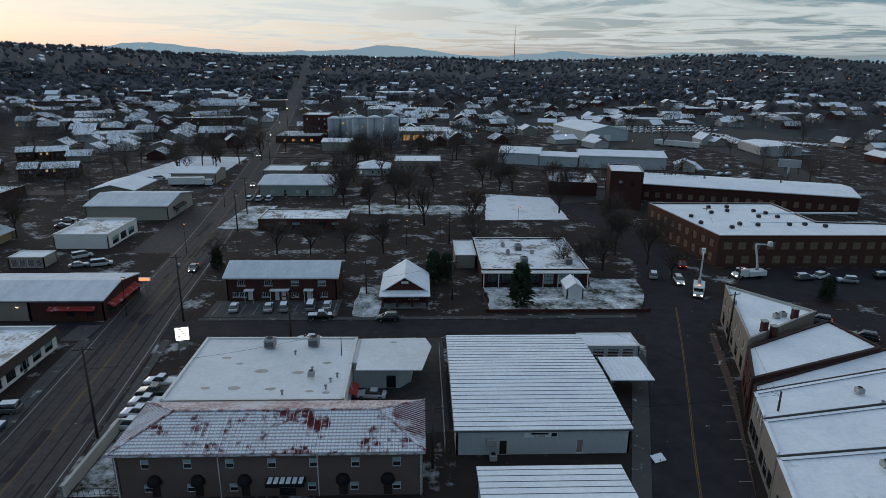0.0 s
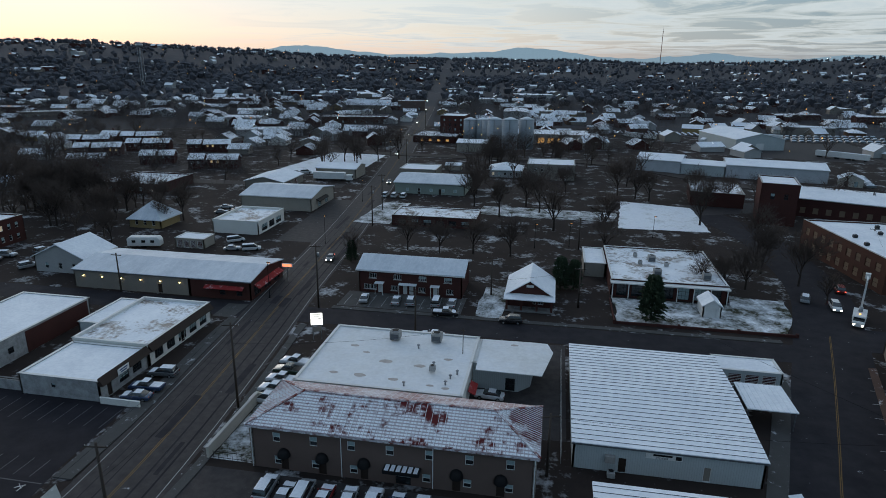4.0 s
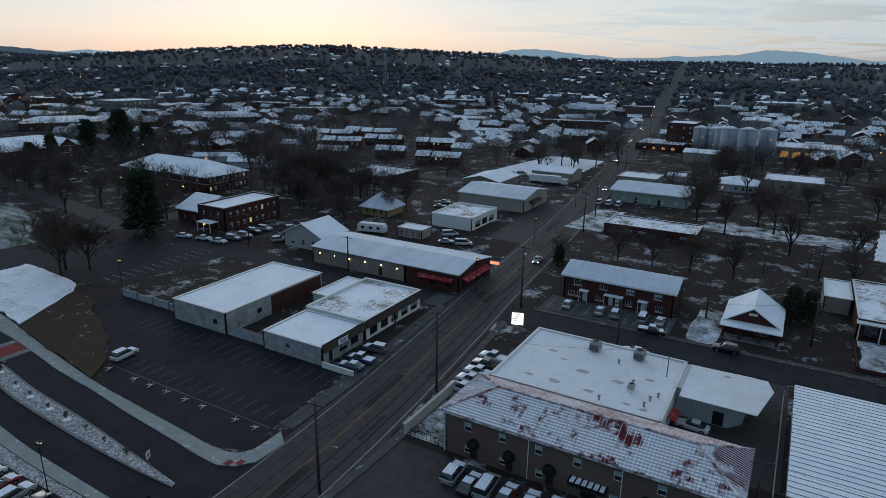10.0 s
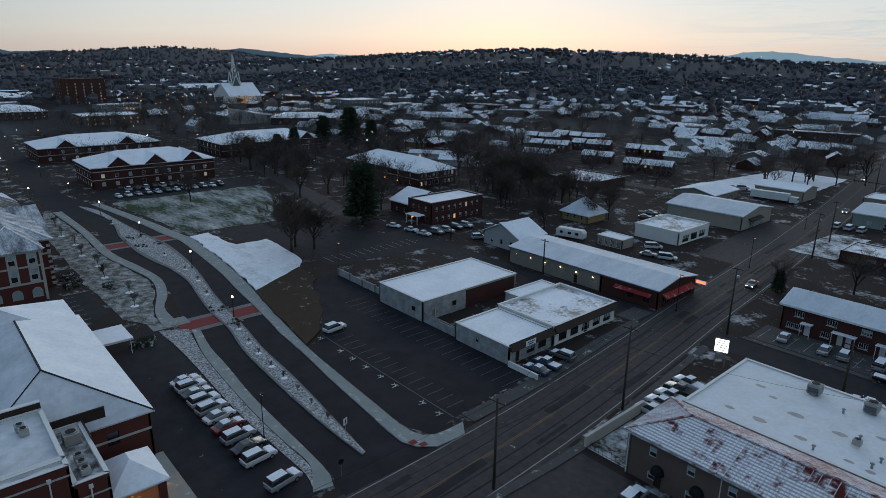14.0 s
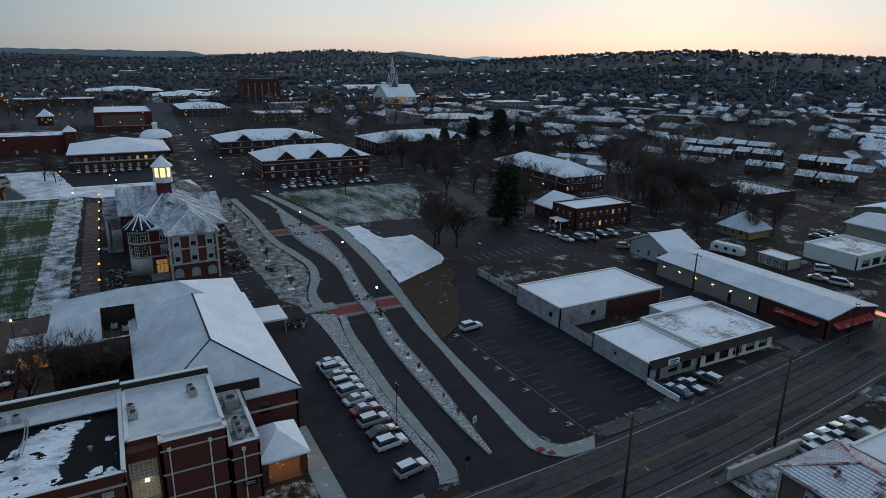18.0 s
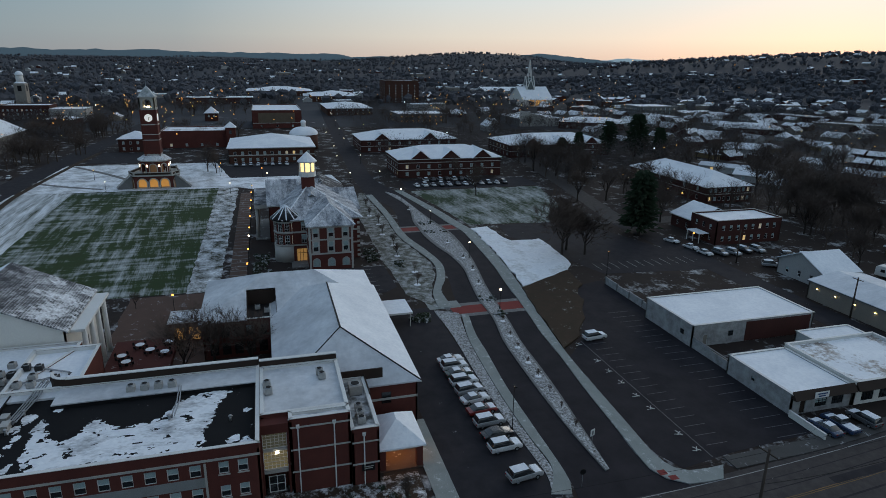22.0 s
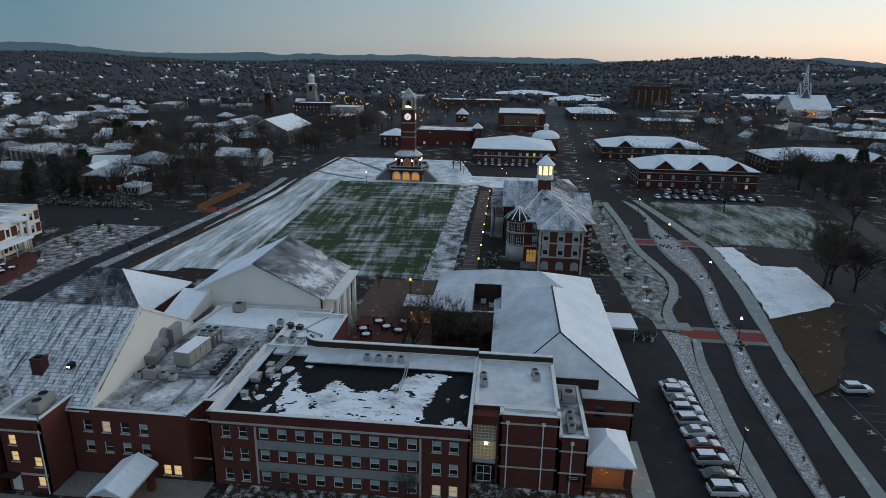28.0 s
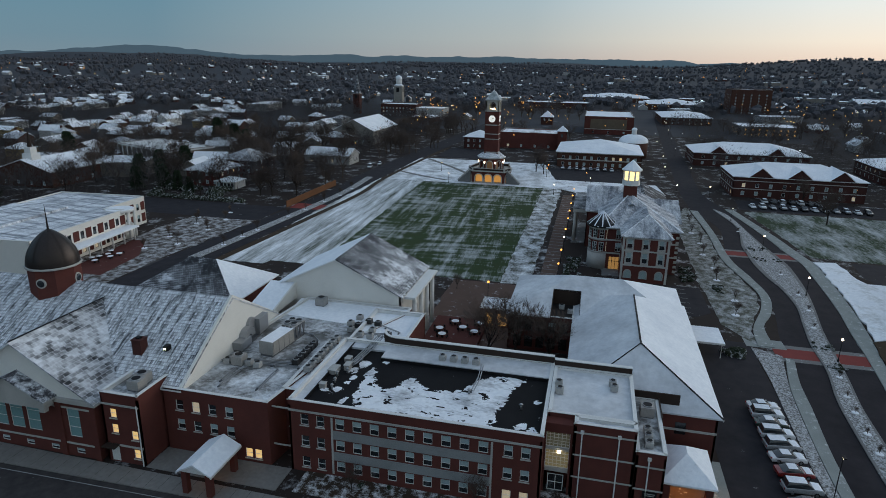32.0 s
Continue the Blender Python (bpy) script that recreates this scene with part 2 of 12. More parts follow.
SNOW = M("snow", (0.80, 0.83, 0.88), (0.70, 0.74, 0.80), 0.7, bump=0.25, fine=3.0)
ROOF_SNOW = M("snow_on_roofing", (0.10, 0.10, 0.11), None, 0.8, snow=(1.10, 0.5, 0.12))
ROOF_FLAT = M("snow_on_membrane", (0.42, 0.42, 0.40), (0.30, 0.29, 0.27), 0.6, snow=(0.80, 0.22, 0.10))
ROOF_DIRTY = M("melting_snow_on_flat_roof", (0.20, 0.165, 0.14), (0.36, 0.34, 0.31), 0.55, snow=(0.54, 0.20, 0.05))
BLACK_ROOF = M("black_roof_membrane", (0.008, 0.008, 0.009), (0.014, 0.014, 0.015), 0.8, snow=(0.06, 0.6, 0.05))
GYM_ROOF = M("grey_white_membrane_with_frost", (0.60, 0.60, 0.58), (0.48, 0.475, 0.45), 0.5, scale=0.5, fine=3, snow=(0.46, 0.08, 0.25))
ROOF_DARK = M("black_membrane_with_snow_patches", (0.009, 0.009, 0.010), (0.014, 0.014, 0.015), 0.85, snow=(0.36, 0.055, 0.022))
GREY_DECK = M("grey_deck_with_frost", (0.07, 0.066, 0.060), (0.34, 0.345, 0.34), 0.5, scale=0.9, snow=(0.34, 0.26, 0.12))
SHINGLE_X = M("slate_shingles_dusted_x", (0.055, 0.057, 0.065), (0.08, 0.08, 0.09), 0.75, fine=6, snow=(0.50, 3.6, 0.24), aniso=(0.25, 1, 0.5))
SHINGLE_Y = M("slate_shingles_dusted_y", (0.10, 0.10, 0.105), (0.13, 0.13, 0.135), 0.75, stripes=("Y", 0.32, 0.5), snow=(0.40, 0.45, 0.16), rows=0.6)
SHINGLE_SNOWROWS = M("slates_with_snow_rows", (0.05, 0.05, 0.055), None, 0.75, stripes=("Y", 0.14, 0.5), snow=(0.70, 0.5, 0.12), rows=0.35)
SHINGLE_DARK = M("bare_dark_shingles", (0.045, 0.045, 0.05), (0.06, 0.06, 0.065), 0.7, stripes=("Y", 0.14, 0.6), snow=(0.20, 0.4, 0.12), rows=0.4)
SHINGLE_WHITE = M("shingles_under_snow", (0.12, 0.12, 0.13), None, 0.75, snow=(1.0, 0.35, 0.16))
METAL_FROST = M("frosted_blue_grey_metal_roof", (0.36, 0.42, 0.48), (0.32, 0.38, 0.44), 0.5, fine=3, snow=(0.42, 0.25, 0.35), aniso=(1, 0.3, 1))
METAL_SNOW = M("snowy_metal_roof", (0.35, 0.37, 0.40), None, 0.5, snow=(1.05, 0.4, 0.12))
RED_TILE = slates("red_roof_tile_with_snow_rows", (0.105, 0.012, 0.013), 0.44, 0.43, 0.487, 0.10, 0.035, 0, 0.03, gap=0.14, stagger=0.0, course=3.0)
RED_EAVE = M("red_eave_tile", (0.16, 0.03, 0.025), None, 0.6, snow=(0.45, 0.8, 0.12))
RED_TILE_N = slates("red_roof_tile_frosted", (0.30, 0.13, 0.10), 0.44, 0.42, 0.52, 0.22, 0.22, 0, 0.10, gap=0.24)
RIB = M("grey_roof_seam", (0.13, 0.135, 0.145), None, 0.6, metal=0.0, fine=6)
BRICK = M("red_brick", (0.122, 0.041, 0.033), (0.082, 0.030, 0.026), 0.85, bump=0.3, fine=14)
BRICK_DK = M("dark_brick", (0.078, 0.032, 0.027), (0.054, 0.025, 0.022), 0.85, bump=0.3, fine=14)
BRICK_BR = M("brown_brick", (0.095, 0.045, 0.032), (0.065, 0.034, 0.027), 0.85, bump=0.3, fine=14)
STONE = M("pale_limestone_trim", (0.46, 0.45, 0.42), None, 0.75)
CONCRETE = M("concrete", (0.19, 0.19, 0.185), (0.14, 0.14, 0.137), 0.85, snow=(0.10, 0.5, 0.1))
SPANDREL = M("grey_concrete_panel", (0.27, 0.28, 0.28), None, 0.8)
STUCCO_PINK = M("tan_pink_stucco", (0.150, 0.108, 0.092), (0.125, 0.090, 0.076), 0.9, bump=0.2)
STUCCO = M("cream_stucco", (0.55, 0.51, 0.44), (0.46, 0.43, 0.37), 0.85)
GRIMY = M("grimy_tan_masonry", (0.23, 0.205, 0.18), (0.15, 0.135, 0.12), 0.9, scale=1.6, bump=0.4)
WHITE = M("white_paint", (0.72, 0.72, 0.70), (0.60, 0.60, 0.58), 0.6, bump=0.05)
WHITE_WALL = M("white_plaster_wall", (0.76, 0.74, 0.69), (0.69, 0.67, 0.62), 0.8)
OLD_WHITE = M("peeling_white_masonry", (0.42, 0.43, 0.43), (0.15, 0.14, 0.135), 0.9, scale=2.4, bump=0.4, fine=4)
METAL_WALL = M("pale_metal_siding", (0.46, 0.50, 0.50), (0.40, 0.44, 0.44), 0.5, stripes=("X", 0.3, 0.25))
TAN_METAL = M("tan_metal_siding", (0.36, 0.33, 0.28), (0.30, 0.275, 0.235), 0.6, stripes=("X", 0.3, 0.25))
BEIGE = M("beige_block_wall", (0.26, 0.235, 0.20), (0.21, 0.19, 0.165), 0.85)
YELLOW = M("faded_yellow_siding", (0.32, 0.24, 0.12), None, 0.8)
WOODSIDE = M("pale_clapboard", (0.42, 0.42, 0.41), (0.34, 0.34, 0.33), 0.75, stripes=("Z", 0.2, 0.3))
BROWNSIDE = M("brown_siding", (0.12, 0.075, 0.05), None, 0.85)
SILO_MAT = M("pale_silo_concrete", (0.34, 0.37, 0.39), (0.27, 0.29, 0.31), 0.7, stripes=("Z", 1.2, 0.2))
DARK = M("black_paint", (0.014, 0.014, 0.015), None, 0.5, bump=0.0)
DARK_BROWN = M("dark_brown_fascia", (0.045, 0.032, 0.026), None, 0.6)
GLASS = M("window_glass", (0.02, 0.026, 0.03), None, 0.08, bump=0.0, coat=1.0)
GLASS_BLUE = M("window_with_pale_blind", (0.36, 0.46, 0.47), (0.27, 0.36, 0.37), 0.3, bump=0.0, coat=0.3)
LIT = M("lit_window", (0.6, 0.45, 0.2), None, 0.3, bump=0.0, emit=((1.0, 0.64, 0.25), 0.6))
LIT_DIM = M("dim_lit_window", (0.5, 0.45, 0.35), None, 0.3, bump=0.0, emit=((1.0, 0.80, 0.52), 0.25))
LAMP_WHITE = M("warm_white_lamp", (0.8, 0.8, 0.75), None, 0.3, bump=0.0, emit=((1.0, 0.80, 0.52), 5.0))
LAMP_AMBER = M("sodium_lamp", (0.8, 0.5, 0.2), None, 0.3, bump=0.0, emit=((1.0, 0.38, 0.06), 2.8))
AMBER_DIM = M("amber_lit_room", (0.5, 0.3, 0.12), None, 0.4, bump=0.0, emit=((1.0, 0.50, 0.14), 0.45))
LAMP_FAR = M("distant_sodium_lamp", (0.8, 0.5, 0.2), None, 0.3, bump=0.0, emit=((1.0, 0.38, 0.06), 2.8))
LAMP_FAR_W = M("distant_white_lamp", (0.8, 0.8, 0.8), None, 0.3, bump=0.0, emit=((0.85, 0.95, 1.0), 7.0))
SIGN_GLOW = M("lit_sign_face", (0.8, 0.8, 0.75), None, 0.4, bump=0.0, emit=((1.0, 0.97, 0.88), 1.6))
RED_SIGN = M("red_neon_sign", (0.6, 0.1, 0.06), None, 0.4, bump=0.0, emit=((1.0, 0.22, 0.10), 2.0))
TAIL = M("red_lens", (0.25, 0.01, 0.01), None, 0.2, bump=0.0)
HEADL = M("clear_lens", (0.5, 0.5, 0.5), None, 0.1, bump=0.0, coat=1.0)
HEADL_ON = M("headlight_on", (0.8, 0.8, 0.7), None, 0.1, bump=0.0, emit=((1.0, 0.9, 0.7), 14.0))
TAIL_ON = M("tail_light_on", (0.6, 0.05, 0.03), None, 0.2, bump=0.0, emit=((1.0, 0.08, 0.04), 4.0))
ASPHALT = M("damp_asphalt", (0.019, 0.018, 0.022), (0.042, 0.039, 0.043), 0.86, scale=0.9, fine=2.5, bump=0.2, snow=(0.045, 0.5, 0.05))
ASPHALT_NEW = M("fresh_damp_asphalt", (0.015, 0.014, 0.018), (0.034, 0.031, 0.036), 0.86, scale=0.7, fine=2.5, bump=0.2)
ASPHALT_OLD = M("worn_patched_asphalt", (0.062, 0.056, 0.055), (0.022, 0.021, 0.023), 0.75, scale=2.2, fine=2.5, bump=0.3, snow=(0.04, 0.4, 0.05))
PAINT_W = M("worn_white_line", (0.36, 0.36, 0.36), (0.15, 0.15, 0.15), 0.7, fine=4)
PAINT_DIM = M("faded_bay_line", (0.13, 0.13, 0.135), (0.06, 0.06, 0.062), 0.7, fine=4)
PAINT_Y = M("worn_yellow_line", (0.20, 0.12, 0.035), (0.05, 0.04, 0.025), 0.7, fine=4)
PAVING = M("concrete_walk_dusted", (0.28, 0.30, 0.287), (0.20, 0.218, 0.206), 0.85, snow=(0.12, 0.8, 0.1))
WALK_DIM = M("worn_brownish_walk", (0.125, 0.12, 0.113), (0.085, 0.081, 0.077), 0.9, snow=(0.10, 0.6, 0.1))
OLDPAVE = M("old_dirty_pavement", (0.085, 0.083, 0.08), (0.06, 0.058, 0.056), 0.9, snow=(0.08, 0.6, 0.1))
REDPAVE = M("red_brick_crossing", (0.22, 0.045, 0.04), (0.16, 0.035, 0.032), 0.8, fine=6)
BRICKPAVE = M("brown_brick_paving", (0.11, 0.070, 0.056), (0.08, 0.053, 0.043), 0.85, snow=(0.12, 0.4, 0.08))
TERRACE = M("dark_red_terrace", (0.10, 0.035, 0.03), None, 0.85, snow=(0.05, 0.5, 0.08))
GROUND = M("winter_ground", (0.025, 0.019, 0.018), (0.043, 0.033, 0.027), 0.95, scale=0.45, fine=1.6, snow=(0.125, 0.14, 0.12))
# Leaf litter of the far ground, blue-grey haze mixed into its colour.
WOODFLOOR = M("hazed_leaf_litter_under_woods", (0.058, 0.060, 0.067), (0.044, 0.045, 0.051), 0.95, scale=0.1, fine=0.6, bump=0.0, snow=(0.02, 0.02, 0.08))
LAWN = M("frosted_lawn", (0.034, 0.056, 0.028), (0.040, 0.050, 0.028), 0.95, snow=(0.15, 0.16, 0.22), aniso=(0.35, 1, 1))
LAWN_BARE = M("brown_winter_grass", (0.058, 0.038, 0.026), (0.036, 0.031, 0.020), 0.95, scale=1.6, snow=(0.05, 0.3, 0.10))
LAWN_SNOW = M("lawn_under_snow", (0.06, 0.06, 0.03), None, 0.9, snow=(0.84, 0.16, 0.20))
QUAD = M("playing_field_snow_bands", (0.034, 0.058, 0.022), (0.040, 0.050, 0.023), 0.95, snow=(0.255, 0.42, 0.11), aniso=(0.10, 1.0, 1.0), turn=-3, cross=0.32)
QUAD_EDGE = M("playing_field_edge_under_snow", (0.045, 0.058, 0.028), None, 0.95, snow=(0.47, 0.42, 0.14), aniso=(0.08, 1.0, 1.0), turn=-3)
GRAVEL = M("river_rock_bed_with_snow", (0.13, 0.125, 0.115), (0.075, 0.07, 0.065), 0.9, fine=3, bump=0.6, snow=(0.29, 3.2, 0.16))
MULCH = M("dark_mulch", (0.05, 0.035, 0.025), None, 0.95, snow=(0.28, 0.8, 0.1))
BARK = M("grey_brown_bark", (0.045, 0.036, 0.031), (0.03, 0.025, 0.022), 0.95, fine=8, bump=0.4)
TWIG = M("bare_twigs", (0.095, 0.073, 0.062), (0.072, 0.056, 0.048), 0.95, bump=0.0, random_tint=0.35)
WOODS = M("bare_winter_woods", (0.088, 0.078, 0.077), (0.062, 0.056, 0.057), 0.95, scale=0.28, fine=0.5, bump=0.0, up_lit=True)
# Far woods: distance haze put into the base colour, greyer than WOODS.
FAR_WOODS = M("haze_tinted_distant_woods", (0.100, 0.101, 0.112), (0.070, 0.071, 0.080), 0.95, scale=0.12, fine=0.25, bump=0.0)
NEEDLE = M("dark_evergreen_needles", (0.022, 0.034, 0.018), (0.016, 0.026, 0.015), 0.9, fine=5, bump=0.0, snow=(0.04, 0.4, 0.06))
SHRUB = M("evergreen_shrub_dusted", (0.030, 0.038, 0.022), (0.022, 0.027, 0.018), 0.9, fine=5, snow=(0.22, 1.2, 0.1))
FENCE = M("cedar_fence", (0.19, 0.09, 0.045), (0.14, 0.07, 0.038), 0.85)
POLE = M("weathered_pole_wood", (0.075, 0.06, 0.05), None, 0.9, fine=9)
STEEL = M("galvanised_steel", (0.36, 0.37, 0.38), (0.28, 0.29, 0.30), 0.45, metal=0.7)
HVAC = M("painted_equipment_housing", (0.34, 0.33, 0.31), (0.25, 0.245, 0.235), 0.55, fine=5)
HVAC_WHITE = M("white_equipment_housing", (0.40, 0.40, 0.385), None, 0.5, fine=5)
DARK_HVAC = M("dark_equipment_housing", (0.045, 0.045, 0.046), None, 0.55, fine=5)
RUBBER = M("tyre_rubber", (0.02, 0.02, 0.02), None, 0.85, bump=0.0)
COPPER = M("dark_bronze_dome", (0.040, 0.030, 0.026), (0.028, 0.023, 0.021), 0.42, metal=0.6, fine=4)
AWNING_RED = M("red_awning", (0.30, 0.035, 0.035), None, 0.7, snow=(0.15, 0.8, 0.1))
CAR_PAINTS = {c: M("car_paint_" + c, v, tuple(a * 0.85 for a in v), 0.28, bump=0.0, coat=0.8) for c, v in dict(
    white=(0.62, 0.63, 0.64), silver=(0.30, 0.31, 0.32), grey=(0.10, 0.105, 0.11), black=(0.014, 0.014, 0.016), red=(0.20, 0.018, 0.016),
    blue=(0.025, 0.05, 0.11), green=(0.03, 0.05, 0.035), tan=(0.26, 0.23, 0.18)).items()}

# ---- building blocks ----
RNG = random.Random(7)


def mesh_of(name, verts, faces, mat):
    me = bpy.data.meshes.new(name)
    me.from_pydata([tuple(v) for v in verts], [], faces)
    me.materials.append(mat)
    me.update()
    return me


def thing(name, x, y, z=0.0, rot=0.0, label="", category="", group="", kind=""):
    ob = new(name)
    ob.empty_display_size = 0.5
    ob.matrix_world = pose(x, y, z, 0, 0, rot)
    return tagged(ob, label, category, group, kind)


def put(name, me, parent=None, label="", at=None):
    """Links a mesh as one object, as a part if it has a parent."""
    ob = new(name, me)
    if parent is not None:
        ob.parent = parent
    if at is not None:
        ob.matrix_basis = at
    return tagged(ob, label)


BOXES = {}


def box_mesh(sx, sy, sz, mat, bev=0.0):
    """A box on its base, centred in x and y, with softened upper edges if bev."""
    key = (round(sx, 3), round(sy, 3), round(sz, 3), mat.name, bev)
    if key not in BOXES:
        bm = bmesh.new()
        bmesh.ops.create_cube(bm, size=1)
        bmesh.ops.scale(bm, vec=(sx, sy, sz), verts=bm.verts)
        bmesh.ops.translate(bm, vec=(0, 0, sz / 2), verts=bm.verts)
        if bev:
            bmesh.ops.bevel(bm, geom=bm.edges[:], offset=bev, segments=2, affect="EDGES", profile=0.6)
        me = bpy.data.meshes.new("box")
        bm.to_mesh(me)
        bm.free()
        me.materials.append(mat)
        BOXES[key] = me
    return BOXES[key]


def box(name, x0, x1, y0, y1, z0, z1, mat, parent=None, label="", bev=0.0):
    me = box_mesh(abs(x1 - x0), abs(y1 - y0), abs(z1 - z0), mat, bev)
    return put(name, me, parent, label, pose((x0 + x1) / 2, (y0 + y1) / 2, min(z0, z1)))


CYLS = {}


def cyl_mesh(r0, r1, h, mat, n=12, cap=True):
    key = (round(r0, 3), round(r1, 3), round(h, 3), mat.name, n)
    if key not in CYLS:
        vs, fs = [], []
        for i in range(n):
            a = 2 * math.pi * i / n
            vs += [(r0 * math.cos(a), r0 * math.sin(a), 0), (r1 * math.cos(a), r1 * math.sin(a), h)]
        for i in range(n):
            j = (i + 1) % n
            fs.append((2 * i, 2 * j, 2 * j + 1, 2 * i + 1))
        fs.append(tuple(2 * i + 1 for i in range(n)))
        fs.append(tuple(2 * i for i in reversed(range(n))))
        CYLS[key] = mesh_of("cyl", vs, fs, mat)
        for p in CYLS[key].polygons[:n]:
            p.use_smooth = n > 8
    return CYLS[key]


def cyl(name, x, y, z, r0, r1, h, mat, parent=None, n=12, label="", tilt=(0, 0, 0)):
    return put(name, cyl_mesh(r0, r1, h, mat, n), parent, label, pose(x, y, z, *tilt))


def dome_mesh(r, h, mat, n=16, rings=6, power=0.5):
    vs, fs = [], []
    for k in range(rings):
        f = k / rings
        rr, zz = r * (1 - f ** 2) ** power, h * f
        vs += [(rr * math.cos(2 * math.pi * i / n), rr * math.sin(2 * math.pi * i / n), zz) for i in range(n)]
    vs.append((0, 0, h))
    for k in range(rings - 1):
        for i in range(n):
            j = (i + 1) % n
            fs.append((k * n + i, k * n + j, (k + 1) * n + j, (k + 1) * n + i))
    for i in range(n):
        fs.append(((rings - 1) * n + i, (rings - 1) * n + (i + 1) % n, len(vs) - 1))
    me = mesh_of("dome", vs, fs, mat)
    for p in me.polygons:
        p.use_smooth = True
    return me


def slab_mesh(poly, z0, z1, mat, name="slab"):
    """A flat polygon (counter-clockwise) with thickness."""
    n = len(poly)
    vs = [(x, y, z0) for x, y in poly] + [(x, y, z1) for x, y in poly]
    fs = [tuple(range(n, 2 * n)), tuple(reversed(range(n)))]
    fs += [(i, (i + 1) % n, n + (i + 1) % n, n + i) for i in range(n)]
    return mesh_of(name, vs, fs, mat)


def slab(name, poly, z0, z1, mat, parent=None, label="", category="", kind="structure"):
    ob = put(name, slab_mesh(poly, z0, z1, mat, name), parent, label)
    if parent is None:
        tagged(ob, label, category, kind=kind)
    return ob


def rect(x0, x1, y0, y1):
    return [(x0, y0), (x1, y0), (x1, y1), (x0, y1)]


def smooth_line(pts, step=4.0):
    """Catmull-Rom through the points, evenly cut."""
    P = [Vector(p) for p in pts]
    P = [2 * P[0] - P[1]] + P + [2 * P[-1] - P[-2]]
    out = []
    for i in range(1, len(P) - 2):
        a, b, c, d = P[i - 1:i + 3]
        n = max(1, int((c - b).length / step))
        for k in range(n):
            t = k / n
            out.append(0.5 * (2 * b + (c - a) * t + (2 * a - 5 * b + 4 * c - d) * t * t + (3 * b - a - 3 * c + d) * t ** 3))
    return out + [P[-2]]


def ribbon(name, left, right, z0, z1, mat, parent=None, label="", category="", step=3.0):
    """A band of ground between two smooth lines, with a visible edge."""
    n = 40 if step == 3.0 else int(step)
    A, B = smooth_line(left, 1.0), smooth_line(right, 1.0)

    def pick(C, f):
        k = f * (len(C) - 1)
        i = min(int(k), len(C) - 2)
        return C[i].lerp(C[i + 1], k - i)

    vs, fs = [], []
    for k in range(n + 1):
        a, b = pick(A, k / n), pick(B, k / n)
        vs += [(a.x, a.y, z0), (a.x, a.y, z1), (b.x, b.y, z1), (b.x, b.y, z0)]
    for k in range(n):
        o = 4 * k
        fs += [(o, o + 4, o + 5, o + 1), (o + 1, o + 5, o + 6, o + 2), (o + 2, o + 6, o + 7, o + 3)]
    fs += [(0, 1, 2, 3), tuple(4 * n + i for i in (3, 2, 1, 0))]
    ob = put(name, mesh_of(name, vs, fs, mat), parent, label)
    if parent is None:
        tagged(ob, label, category or name, kind="structure")
    return ob


def offset_line(pts, d):
    """The line moved d to its left."""
    out = []
    for i, p in enumerate(pts):
        a, b = Vector(pts[max(0, i - 1)]), Vector(pts[min(len(pts) - 1, i + 1)])
        t = (b - a).normalized()
        out.append((p[0] - t.y * d, p[1] + t.x * d))
    return out


def strip(name, pts, w, z, mat, parent=None, shift=0.0, thick=0.006, n=60, label="", category=""):
    return ribbon(name, offset_line(pts, shift + w / 2), offset_line(pts, shift - w / 2), z, z + thick, mat, parent, label, category, step=n)


# windows and doors: a frame with its pane or leaf
WIN = {}


def bars_mesh(w, h, t, d, cross, mat):
    key = (round(w, 2), round(h, 2), t, cross, mat.name)
    if key in WIN:
        return WIN[key]
    nx, nz = cross
    b = t * 0.35
    us = [(0, t)] + [(w * i / nx - b, w * i / nx + b) for i in range(1, nx)] + [(w - t, w)]
    zs = [(0, t)] + [(h * i / nz - b, h * i / nz + b) for i in range(1, nz)] + [(h - t, h)]
    ul, zl = [a for p in us for a in p], [a for p in zs for a in p]
    n = len(zl)
    vs = [(a, y, c) for y in (0, d) for a in ul for c in zl]
    k = len(ul) * n
    fs = []
    for i in range(len(ul) - 1):
        for j in range(n - 1):
            o = i * n + j
            if i % 2 and j % 2:
                fs += [(o, o + k, o + n + k, o + n), (o + n, o + n + k, o + n + 1 + k, o + n + 1), (o + n + 1, o + n + 1 + k, o + 1 + k, o + 1), (o + 1, o + 1 + k, o + k, o)]
            else:
                fs.append((o, o + n, o + n + 1, o + 1))
    WIN[key] = mesh_of("bars", vs, fs, mat)
    return WIN[key]


def pane_mesh(w, h, mat):
    """A pane; those with a blind show it drawn over the upper sash only."""
    key = (round(w, 2), round(h, 2), mat.name)
    if key not in WIN and mat is GLASS_BLUE and h < 2.6:
        m_ = h * 0.46
        vs = [(x, y, z) for y in (0, 0.03) for x, z in ((0.02, 0.02), (w - 0.02, 0.02), (w - 0.02, m_), (0.02, m_), (w - 0.02, h - 0.02), (0.02, h - 0.02))]
        me = mesh_of("pane", vs, [(0, 1, 2, 3), (3, 2, 4, 5), (9, 8, 7, 6), (11, 10, 8, 9)], GLASS)
        me.materials.append(mat)
        me.polygons[1].material_index = me.polygons[3].material_index = 1
        WIN[key] = me
    if key not in WIN:
        vs = [(x, y, z) for y in (0, 0.03) for x, z in ((0.02, 0.02), (w - 0.02, 0.02), (w - 0.02, h - 0.02), (0.02, h - 0.02))]
        WIN[key] = mesh_of("pane", vs, [(0, 1, 2, 3), (7, 6, 5, 4), (0, 4, 5, 1), (1, 5, 6, 2), (2, 6, 7, 3), (3, 7, 4, 0)], mat)
    return WIN[key]


